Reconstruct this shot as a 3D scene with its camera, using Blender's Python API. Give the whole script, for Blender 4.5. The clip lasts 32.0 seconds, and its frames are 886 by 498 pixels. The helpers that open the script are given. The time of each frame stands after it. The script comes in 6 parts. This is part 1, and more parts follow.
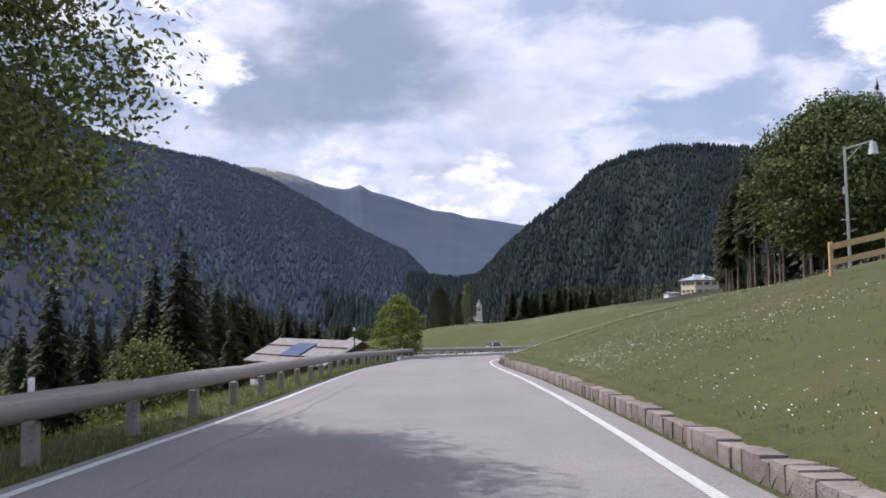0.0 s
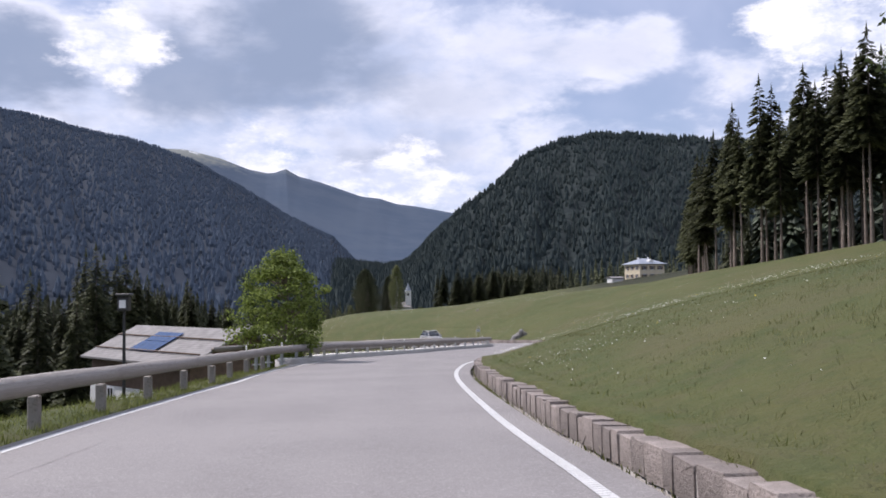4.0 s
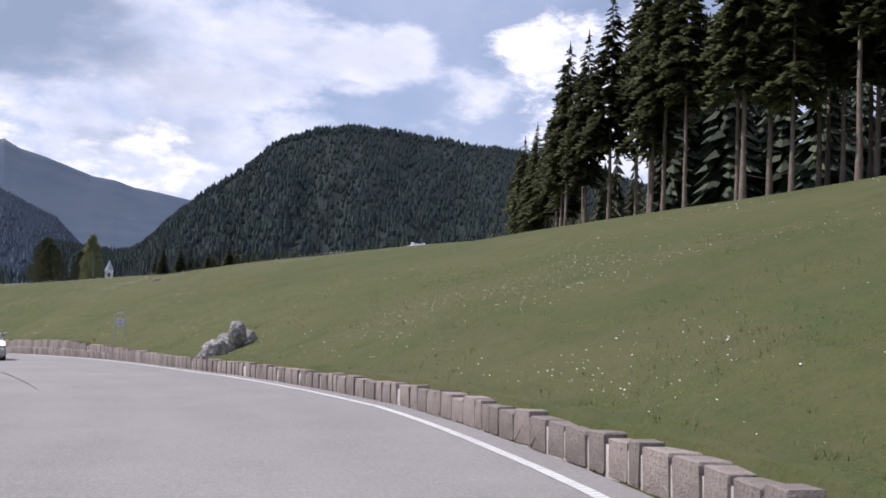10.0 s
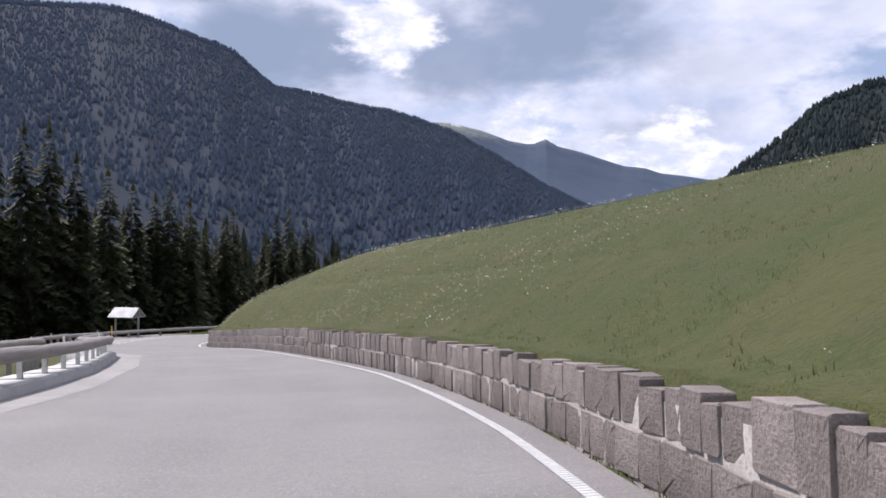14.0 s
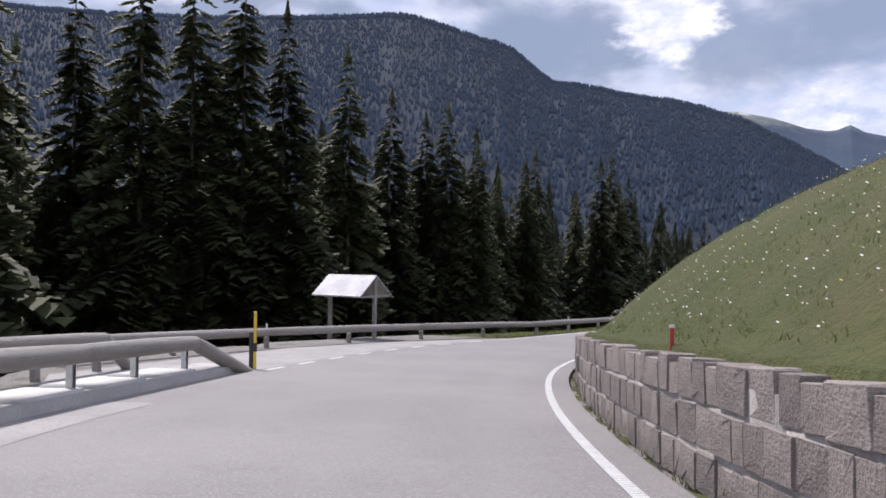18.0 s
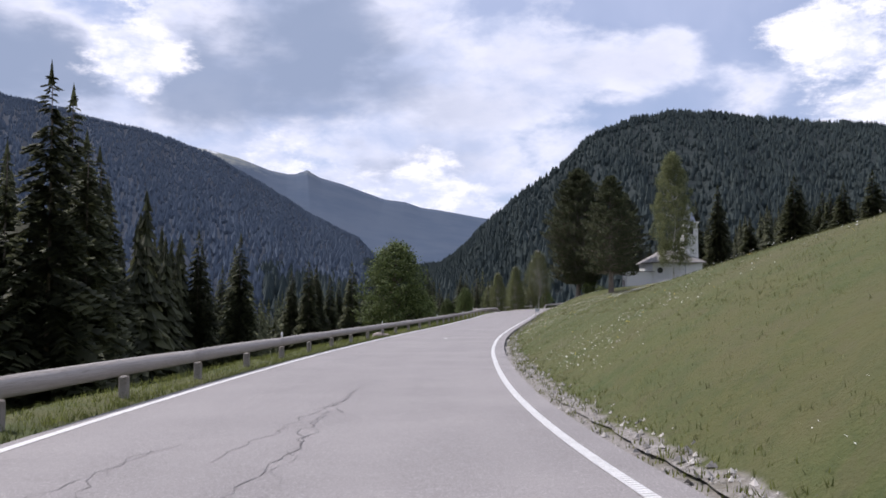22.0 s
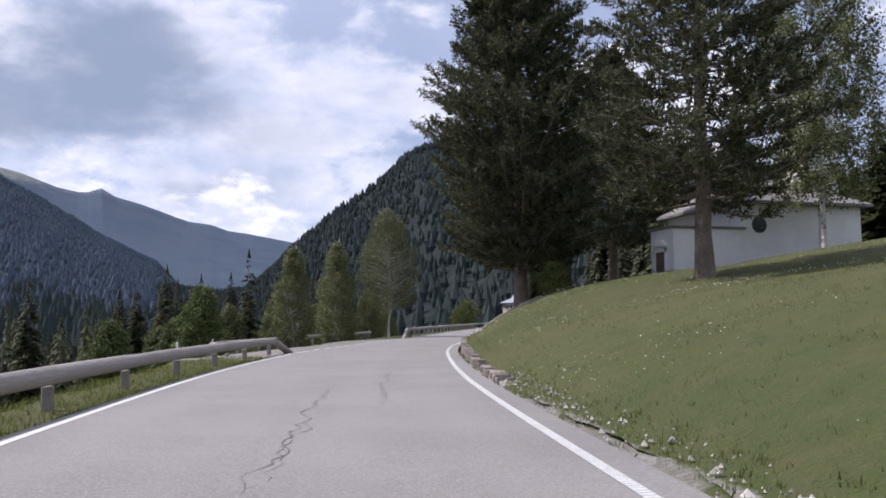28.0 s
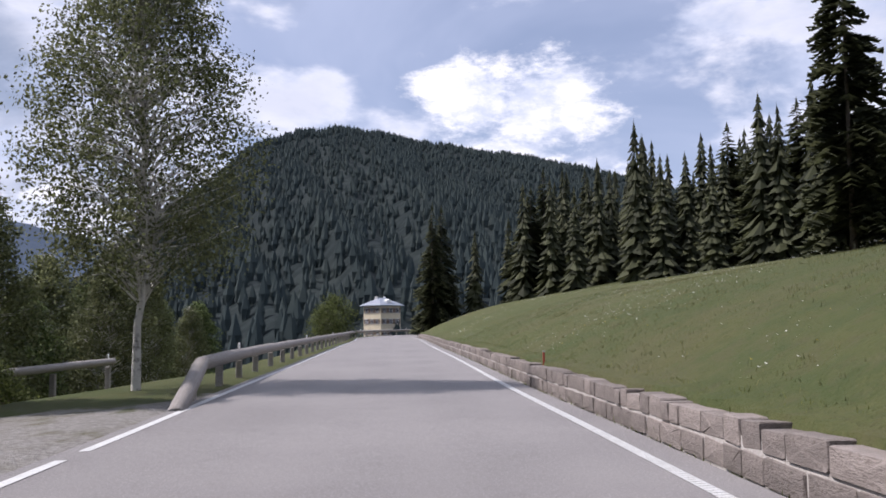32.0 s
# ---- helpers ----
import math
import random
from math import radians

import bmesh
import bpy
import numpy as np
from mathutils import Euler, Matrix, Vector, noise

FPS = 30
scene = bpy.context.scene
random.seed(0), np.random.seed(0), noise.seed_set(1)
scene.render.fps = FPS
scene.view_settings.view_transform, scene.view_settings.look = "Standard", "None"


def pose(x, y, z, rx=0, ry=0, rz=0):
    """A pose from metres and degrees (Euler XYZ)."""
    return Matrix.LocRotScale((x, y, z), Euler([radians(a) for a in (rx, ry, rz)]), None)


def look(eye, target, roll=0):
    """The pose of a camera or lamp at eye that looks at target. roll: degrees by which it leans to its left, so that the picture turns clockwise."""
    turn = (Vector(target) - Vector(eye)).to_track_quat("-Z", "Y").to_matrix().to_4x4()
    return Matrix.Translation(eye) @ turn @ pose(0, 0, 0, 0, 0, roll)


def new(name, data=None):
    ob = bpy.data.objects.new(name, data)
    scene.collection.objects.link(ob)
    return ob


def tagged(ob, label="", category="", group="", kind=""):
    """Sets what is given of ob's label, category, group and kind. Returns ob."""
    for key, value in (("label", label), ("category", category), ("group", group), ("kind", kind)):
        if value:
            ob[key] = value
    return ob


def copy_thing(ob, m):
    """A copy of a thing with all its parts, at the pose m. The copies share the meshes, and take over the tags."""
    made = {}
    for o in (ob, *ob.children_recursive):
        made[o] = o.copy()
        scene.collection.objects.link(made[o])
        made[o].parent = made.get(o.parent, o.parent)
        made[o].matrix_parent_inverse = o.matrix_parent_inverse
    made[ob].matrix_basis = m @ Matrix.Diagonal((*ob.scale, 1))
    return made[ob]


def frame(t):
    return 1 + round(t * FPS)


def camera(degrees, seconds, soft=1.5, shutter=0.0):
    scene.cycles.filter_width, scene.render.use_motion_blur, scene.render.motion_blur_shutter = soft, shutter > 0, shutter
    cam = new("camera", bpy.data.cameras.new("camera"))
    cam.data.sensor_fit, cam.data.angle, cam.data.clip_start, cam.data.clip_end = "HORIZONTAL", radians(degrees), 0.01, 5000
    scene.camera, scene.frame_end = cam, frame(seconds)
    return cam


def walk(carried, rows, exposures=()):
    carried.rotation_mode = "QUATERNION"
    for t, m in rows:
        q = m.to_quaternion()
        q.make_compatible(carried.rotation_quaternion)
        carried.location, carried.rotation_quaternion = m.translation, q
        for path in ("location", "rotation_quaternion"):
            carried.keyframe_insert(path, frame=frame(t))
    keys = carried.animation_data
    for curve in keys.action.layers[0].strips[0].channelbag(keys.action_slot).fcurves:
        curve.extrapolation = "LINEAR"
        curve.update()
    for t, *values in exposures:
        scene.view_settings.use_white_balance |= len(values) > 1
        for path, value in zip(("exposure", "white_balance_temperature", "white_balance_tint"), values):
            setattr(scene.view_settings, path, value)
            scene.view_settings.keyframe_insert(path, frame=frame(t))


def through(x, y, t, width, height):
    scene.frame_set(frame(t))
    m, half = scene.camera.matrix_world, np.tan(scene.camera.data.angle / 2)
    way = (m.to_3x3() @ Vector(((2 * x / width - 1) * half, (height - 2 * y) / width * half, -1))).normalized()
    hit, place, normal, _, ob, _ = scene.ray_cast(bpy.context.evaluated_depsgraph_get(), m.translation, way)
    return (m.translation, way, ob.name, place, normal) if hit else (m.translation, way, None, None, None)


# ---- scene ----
EXPOSURES = [(0.0, 0.15, 6200, 19), (32.0, 0.15, 6200, 19)]
cam = camera(55.6, 32.0, soft=1.7)
# seconds, place, heading to the left of north, pitch, lean
PATH = [
    (0.0, 0.00, 0.00, 1.250, 0.95, 3.45, -1.12),
    (0.5, -0.17, 2.16, 1.177, -3.03, 3.33, -0.83),
    (1.0, -0.25, 4.67, 1.088, -4.53, 3.27, -0.90),
    (1.5, -0.29, 7.53, 0.977, -5.51, 2.99, -1.18),
    (2.0, -0.28, 10.75, 0.839, -6.30, 2.67, -1.51),
    (2.5, -0.22, 14.36, 0.671, -6.78, 2.63, -1.43),
    (3.0, -0.14, 18.38, 0.474, -7.18, 2.37, -1.00),
    (3.5, -0.01, 22.82, 0.251, -7.31, 2.47, -0.83),
    (4.0, -0.01, 27.64, 0.012, -3.97, 2.52, -0.77),
    (4.5, -0.26, 32.74, -0.244, -2.33, 2.41, -0.82),
    (5.0, -0.52, 38.06, -0.525, -4.17, 2.20, -0.94),
    (5.5, -0.47, 43.54, -0.829, -8.32, 2.03, -1.06),
    (6.0, -0.12, 49.13, -1.139, -10.26, 2.24, -1.05),
    (6.5, 0.48, 54.74, -1.452, -13.44, 2.14, -0.99),
    (7.0, 1.41, 60.27, -1.782, -17.21, 1.75, -1.15),
    (7.5, 2.68, 65.65, -2.121, -20.77, 1.73, -1.76),
    (8.0, 4.22, 70.89, -2.442, -23.36, 2.14, -1.46),
    (8.5, 5.93, 76.01, -2.736, -24.90, 2.33, -0.32),
    (9.0, 7.72, 81.03, -3.008, -25.61, 2.41, 1.36),
    (9.5, 9.50, 86.00, -3.258, -24.88, 2.82, 1.99),
    (10.0, 11.08, 91.06, -3.505, -21.04, 2.63, 1.85),
    (10.5, 12.25, 96.42, -3.784, -14.81, 2.17, 1.45),
    (11.0, 12.81, 102.23, -4.112, -7.67, 1.96, 1.08),
    (11.5, 12.66, 108.49, -4.475, -1.42, 2.02, 1.46),
    (12.0, 11.88, 115.11, -4.858, 3.11, 2.04, 1.90),
    (12.5, 10.57, 121.94, -5.256, 6.98, 2.04, 1.27),
    (13.0, 8.79, 128.90, -5.683, 10.04, 1.91, 0.39),
    (13.5, 6.68, 135.96, -6.172, 11.67, 1.16, -0.24),
    (14.0, 4.34, 142.99, -6.719, 13.81, 0.87, 0.18),
    (14.5, 1.73, 149.80, -7.257, 16.62, 1.22, 1.20),
    (15.0, -1.10, 156.18, -7.729, 19.90, 1.70, 2.35),
    (15.5, -4.12, 162.00, -8.141, 23.66, 1.87, 3.10),
    (16.0, -7.33, 167.22, -8.546, 28.06, 1.36, 2.80),
    (16.5, -10.70, 171.90, -8.987, 31.73, 0.43, 1.96),
    (17.0, -14.10, 176.13, -9.445, 34.06, 0.41, 0.61),
    (17.5, -17.39, 180.05, -9.878, 34.21, 0.55, 0.52),
    (18.0, -20.46, 183.82, -10.282, 32.40, 0.58, 0.72),
    (18.5, -23.29, 187.58, -10.658, 29.86, 0.87, 0.74),
    (19.0, -25.87, 191.41, -10.997, 26.50, 1.36, 0.68),
    (19.5, -28.18, 195.41, -11.309, 21.93, 1.64, 0.28),
    (20.0, -30.16, 199.64, -11.619, 16.59, 1.46, -0.32),
    (20.5, -31.76, 204.17, -11.942, 10.86, 1.35, -0.90),
    (21.0, -32.97, 209.05, -12.255, 5.69, 2.03, -0.64),
    (21.5, -33.81, 214.30, -12.525, 1.19, 2.84, -0.54),
    (22.0, -34.29, 219.94, -12.754, -2.79, 3.25, -0.03),
    (22.5, -34.44, 225.99, -12.964, -5.75, 3.40, 0.12),
    (23.0, -34.31, 232.53, -13.153, -7.78, 3.84, 0.01),
    (23.5, -33.96, 239.58, -13.302, -9.45, 4.43, -0.22),
    (24.0, -33.38, 247.03, -13.420, -10.95, 4.45, -0.41),
    (24.5, -32.56, 254.63, -13.521, -12.81, 4.68, -1.12),
    (25.0, -31.49, 262.17, -13.608, -14.76, 4.63, -1.09),
    (25.5, -30.27, 269.53, -13.669, -15.63, 5.01, -0.57),
    (26.0, -28.90, 276.70, -13.692, -17.38, 5.31, -0.38),
    (26.5, -27.42, 283.73, -13.693, -17.72, 5.38, -0.40),
    (27.0, -25.99, 290.69, -13.696, -16.79, 5.24, -0.53),
    (27.5, -24.74, 297.58, -13.717, -15.43, 5.02, -0.62),
    (28.0, -23.58, 304.38, -13.748, -15.57, 5.04, -0.53),
    (28.5, -22.41, 311.05, -13.759, -15.88, 5.36, -0.89),
    (29.0, -21.20, 317.55, -13.736, -16.78, 5.72, -0.61),
    (29.5, -19.90, 323.86, -13.694, -18.03, 5.73, -0.15),
    (30.0, -18.49, 329.96, -13.661, -19.46, 5.53, -0.21),
    (30.5, -16.97, 335.84, -13.646, -21.03, 5.33, -0.59),
    (31.0, -15.33, 341.50, -13.637, -22.82, 5.48, -0.77),
    (31.5, -13.56, 346.90, -13.632, -24.94, 5.27, -0.60),
    (32.0, -11.69, 352.07, -13.629, -26.28, 5.39, -0.66),
]


def facing(x, y, z, a, b, c):
    a, b = radians(a), radians(b)
    return look((x, y, z), (x - math.sin(a) * math.cos(b), y + math.cos(a) * math.cos(b), z + math.sin(b)), c)


walk(cam, [(r[0], facing(*r[1:])) for r in PATH], EXPOSURES)

# ---------------------------------------------------------------- light
SUN_AZ, SUN_EL = -62.0, 52.0  # degrees from north, minus to the west; above the horizon


def heading(az, el):
    a, e = radians(az), radians(el)
    return Vector((math.sin(a) * math.cos(e), math.cos(a) * math.cos(e), math.sin(e)))


sun_data = bpy.data.lights.new("sun", "SUN")
sun_data.energy, sun_data.angle, sun_data.color = 4.2, radians(0.6), (1.0, 0.95, 0.88)
sun = new("sun", sun_data)
sun.matrix_basis = look(heading(SUN_AZ, SUN_EL) * 200, (0, 0, 0))


class Nodes:
    """Short hand for node trees."""

    def __init__(self, tree):
        self.tree = tree
        tree.nodes.clear()

    def add(self, kind, values=None, **props):
        node = self.tree.nodes.new(kind)
        for key, value in props.items():
            setattr(node, key, value)
        for key, value in (values or {}).items():
            if isinstance(value, bpy.types.NodeSocket):
                self.tree.links.new(value, node.inputs[key])
            else:
                node.inputs[key].default_value = value
        return node

    def math(self, op, a, b=0.0, clamp=False):
        return self.add("ShaderNodeMath", {0: a, 1: b}, operation=op, use_clamp=clamp).outputs[0]

    def vec(self, op, a, b=(0, 0, 0)):
        n = self.add("ShaderNodeVectorMath", {0: a, 1: b}, operation=op)
        return n.outputs["Value"] if op in ("DOT_PRODUCT", "LENGTH", "DISTANCE") else n.outputs[0]

    def noise(self, where, scale, detail=4.0, rough=0.55, warp=0.0):
        return self.add("ShaderNodeTexNoise", {"Vector": where, "Scale": scale, "Detail": detail, "Roughness": rough, "Distortion": warp}).outputs["Fac"]

    def span(self, value, a, b, c=0.0, d=1.0):
        return self.add("ShaderNodeMapRange", {"Value": value, "From Min": a, "From Max": b, "To Min": c, "To Max": d}, interpolation_type="SMOOTHSTEP").outputs[0]

    def mix(self, fac, a, b, blend="MIX"):
        n = self.add("ShaderNodeMix", data_type="RGBA", blend_type=blend)
        for key, value in ((0, fac), (6, a), (7, b)):
            if isinstance(value, bpy.types.NodeSocket):
                self.tree.links.new(value, n.inputs[key])
            else:
                n.inputs[key].default_value = value if key == 0 or len(value) == 4 else (*value, 1)
        return n.outputs[2]


def make_world():
    world = bpy.data.worlds.new("sky")
    scene.world = world
    world.use_nodes = True
    n = Nodes(world.node_tree)
    sky = n.add("ShaderNodeTexSky", sky_type="NISHITA", sun_disc=False, sun_elevation=radians(SUN_EL), sun_rotation=radians(SUN_AZ), air_density=1.0, dust_density=1.6, altitude=1200.0)
    way = n.add("ShaderNodeTexCoord").outputs["Generated"]
    split = n.add("ShaderNodeSeparateXYZ", {0: way}).outputs
    up = n.math("MAXIMUM", split[2], 0.02)
    # heaped cloud: white rims, blue-grey cores, thicker to the west
    flat = n.add("ShaderNodeCombineXYZ", {0: split[0], 1: split[1], 2: n.math("MULTIPLY", split[2], 2.1)}).outputs[0]
    broad = n.noise(flat, 4.2, 8.0, 0.50, 0.15)
    fine = n.noise(flat, 9.0, 8.0, 0.6, 0.15)
    west = n.span(n.math("ADD", n.math("MULTIPLY", split[0], -1.0), n.math("MULTIPLY", split[1], 0.04)), -0.12, 0.16)
    body = n.math("ADD", n.math("ADD", n.math("MULTIPLY", broad, 0.8), n.math("MULTIPLY", fine, 0.2)), n.math("MULTIPLY", west, 0.055))
    cover = n.span(body, 0.45, 0.53)
    core = n.math("MULTIPLY", n.span(body, 0.53, 0.63), n.math("ADD", n.math("MULTIPLY", west, 0.8), 0.2))
    # thin high veil, drawn out
    lift = n.math("ADD", up, 0.30)
    high = n.add("ShaderNodeCombineXYZ", {0: n.math("DIVIDE", split[0], lift), 1: n.math("DIVIDE", split[1], lift), 2: up}).outputs[0]
    veil = n.span(n.noise(high, 1.1, 5.0, 0.55, 0.6), 0.30, 0.66)
    # single heaps of cumulus: direction, size, weight
    heap = None
    billow = n.noise(flat, 13.0, 9.0, 0.66, 0.1)
    for az, el, size, weight in CUMULUS:
        gap = n.vec("SUBTRACT", way, heading(az, el))
        tall = n.vec("MULTIPLY", gap, (1.0, 1.0, 1.35))
        d = n.vec("LENGTH", tall)
        one = n.math("MULTIPLY", n.span(n.math("ADD", d, n.math("MULTIPLY", n.math("SUBTRACT", billow, 0.5), size * 2.6)), size * 1.25, size * 0.62), weight)
        heap = one if heap is None else n.math("MAXIMUM", heap, one)
    blue = n.vec("SCALE", sky.outputs[0])
    blue.node.inputs["Scale"].default_value = 0.10
    base = n.mix(n.math("ADD", n.math("MULTIPLY", veil, 0.42), 0.34), blue, (0.54, 0.61, 0.77))
    white = n.mix(n.span(fine, 0.35, 0.65), (0.58, 0.65, 0.79), (0.88, 0.90, 0.96))
    base = n.mix(n.math("MULTIPLY", cover, 0.85), base, white)
    base = n.mix(n.math("MULTIPLY", core, 0.9), base, (0.27, 0.34, 0.46))
    for az, el, size, weight in GLOOM:
        d = n.vec("LENGTH", n.vec("MULTIPLY", n.vec("SUBTRACT", way, heading(az, el)), (1.0, 1.0, 1.5)))
        one = n.span(n.math("ADD", d, n.math("MULTIPLY", n.math("SUBTRACT", n.noise(flat, 7.0, 7.0, 0.55, 0.2), 0.5), size * 2.2)), size * 1.35, size * 0.45)
        base = n.mix(n.math("MULTIPLY", one, weight), base, (0.30, 0.37, 0.49))
    lit = n.mix(n.span(billow, 0.38, 0.62), (1.05, 1.05, 1.06), (0.66, 0.72, 0.84))
    out = n.mix(heap, base, lit)
    back = n.add("ShaderNodeBackground", {"Color": out, "Strength": 1.0})
    n.add("ShaderNodeOutputWorld", {"Surface": back.outputs[0]})


# grey undersides of the heavier clouds: direction, size, weight
GLOOM = [(-5.5, 16.5, 0.11, 1.0), (-13.5, 14.0, 0.075, 0.9), (-25.5, 14.5, 0.09, 1.0), (-8.0, 24.0, 0.11, 0.8), (-30.0, 24.0, 0.12, 0.8), (12.0, 24.0, 0.08, 0.4), (-34.0, 11.0, 0.06, 0.6)]
CUMULUS = [(-3.5, 6.8, 0.045, 0.85), (1.5, 7.0, 0.050, 0.95), (5.5, 5.6, 0.035, 0.7), (-9.0, 8.6, 0.045, 0.8), (33.5, 15.0, 0.075, 1.0), (28.5, 15.4, 0.060, 1.0), (30.5, 11.0, 0.06, 0.95), (37.0, 9.0, 0.05, 0.9), (-17.5, 15.0, 0.05, 0.9), (-19.0, 20.5, 0.045, 0.9)]
make_world()

# ---------------------------------------------------------------- materials
MATS = {}


def matter(name, colours, scale=3.0, rough=0.85, bump=0.3, fine=40.0, metal=0.0, spread=0.12, random_piece=0.0, bump_size=0.02, island=0.0, gloss=0.5, space="Object"):
    """A dull surface: two or three colours mingled at two scales, with grain and relief."""
    m = bpy.data.materials.new(name)
    m.use_nodes = True
    n = Nodes(m.node_tree)
    where = n.add("ShaderNodeNewGeometry").outputs["Position"] if space == "World" else n.add("ShaderNodeTexCoord").outputs["Object"]
    a, b = n.noise(where, scale, 5.0, 0.6), n.noise(where, fine, 3.0, 0.6)
    colour = n.mix(n.span(a, 0.5 - spread * 1.5, 0.5 + spread * 1.5), colours[0], colours[1])
    if len(colours) > 2:
        colour = n.mix(n.span(b, 0.45, 0.7), colour, colours[2])
    shade = n.add("ShaderNodeMapRange", {"Value": b, "From Min": 0.25, "From Max": 0.75, "To Min": 1.0 - spread, "To Max": 1.0 + spread}).outputs[0]
    if random_piece:
        r = n.add("ShaderNodeObjectInfo").outputs["Random"]
        shade = n.math("MULTIPLY", shade, n.span(r, 0, 1, 1 - random_piece, 1 + random_piece))
    if island:
        r = n.add("ShaderNodeNewGeometry").outputs["Random Per Island"]
        shade = n.math("MULTIPLY", shade, n.span(r, 0, 1, 1 - island, 1 + island))
    colour = n.mix(1.0, colour, n.add("ShaderNodeCombineColor", {0: shade, 1: shade, 2: shade}).outputs[0], "MULTIPLY")
    relief = n.add("ShaderNodeBump", {"Strength": bump, "Distance": bump_size, "Height": b})
    s = n.add("ShaderNodeBsdfPrincipled", {"Base Color": colour, "Roughness": rough, "Metallic": metal, "Normal": relief.outputs[0], "Specular IOR Level": gloss})
    n.add("ShaderNodeOutputMaterial", {"Surface": s.outputs[0]})
    MATS[name] = m
    return m


def leaf_matter(name, a, b, island=0.35, through=0.25):
    m = bpy.data.materials.new(name)
    m.use_nodes = True
    n = Nodes(m.node_tree)
    where = n.add("ShaderNodeTexCoord").outputs["Object"]
    r = n.add("ShaderNodeNewGeometry").outputs["Random Per Island"]
    tree = n.add("ShaderNodeObjectInfo").outputs["Random"]
    colour = n.mix(n.math("ADD", n.math("MULTIPLY", r, 0.6), n.math("MULTIPLY", n.noise(where, 0.6), 0.4)), a, b)
    shade = n.math("MULTIPLY", n.span(r, 0, 1, 1 - island, 1 + island), n.span(tree, 0, 1, 0.75, 1.2))
    colour = n.mix(1.0, colour, n.add("ShaderNodeCombineColor", {0: shade, 1: shade, 2: shade}).outputs[0], "MULTIPLY")
    d = n.add("ShaderNodeBsdfPrincipled", {"Base Color": colour, "Roughness": 0.7, "Specular IOR Level": 0.25})
    t = n.add("ShaderNodeBsdfTranslucent", {"Color": colour})
    s = n.add("ShaderNodeMixShader", {0: through, 1: d.outputs[0], 2: t.outputs[0]})
    n.add("ShaderNodeOutputMaterial", {"Surface": s.outputs[0]})
    MATS[name] = m
    return m


def ground_matter():
    """Meadow, bare verge and gravel, told apart by a vertex weight."""
    m = bpy.data.materials.new("meadow")
    m.use_nodes = True
    n = Nodes(m.node_tree)
    where = n.add("ShaderNodeNewGeometry").outputs["Position"]
    bare = n.add("ShaderNodeAttribute", attribute_name="bare").outputs["Fac"]
    wood = n.add("ShaderNodeAttribute", attribute_name="wood").outputs["Fac"]
    a, b, c = n.noise(where, 0.07, 4.0), n.noise(where, 0.9, 5.0, 0.65), n.noise(where, 14.0, 4.0, 0.7)
    grass = n.mix(n.span(a, 0.35, 0.65), (0.074, 0.088, 0.030), (0.102, 0.108, 0.040))
    grass = n.mix(n.span(b, 0.42, 0.72), grass, (0.064, 0.084, 0.028))
    grass = n.mix(n.math("MULTIPLY", n.span(c, 0.5, 0.8), 0.45), grass, (0.165, 0.158, 0.075))
    grass = n.mix(n.math("MULTIPLY", n.span(n.noise(where, 60.0, 3.0, 0.7), 0.45, 0.65), 0.5), grass, (0.047, 0.064, 0.021))
    grass = n.mix(n.math("MULTIPLY", n.span(n.noise(where, 0.33, 5.0, 0.7), 0.46, 0.62), 0.55), grass, (0.104, 0.100, 0.040))
    grass = n.mix(n.math("MULTIPLY", n.span(n.noise(where, 4.5, 6.0, 0.75), 0.48, 0.66), 0.5), grass, (0.052, 0.070, 0.024))
    grass = n.mix(n.math("MULTIPLY", n.span(n.noise(where, 1.7, 6.0, 0.72, 0.6), 0.50, 0.62), 0.45), grass, (0.098, 0.092, 0.046))
    grass = n.mix(n.math("MULTIPLY", n.span(n.noise(where, 0.14, 5.0, 0.65, 0.4), 0.50, 0.62), 0.4), grass, (0.112, 0.100, 0.052))
    stones = n.mix(n.span(c, 0.35, 0.7), (0.195, 0.182, 0.166), (0.34, 0.322, 0.298))
    stones = n.mix(n.span(b, 0.5, 0.75), stones, (0.13, 0.12, 0.075))
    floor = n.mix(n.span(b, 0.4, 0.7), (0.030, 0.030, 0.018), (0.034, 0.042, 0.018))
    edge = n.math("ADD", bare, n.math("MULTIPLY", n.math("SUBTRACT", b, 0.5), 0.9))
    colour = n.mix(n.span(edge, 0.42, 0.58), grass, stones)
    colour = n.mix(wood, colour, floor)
    relief = n.add("ShaderNodeBump", {"Strength": 0.9, "Distance": 0.07, "Height": n.math("ADD", c, n.math("MULTIPLY", b, 1.5))})
    s = n.add("ShaderNodeBsdfPrincipled", {"Base Color": colour, "Roughness": 0.9, "Specular IOR Level": 0.2, "Normal": relief.outputs[0]})
    n.add("ShaderNodeOutputMaterial", {"Surface": s.outputs[0]})
    return m


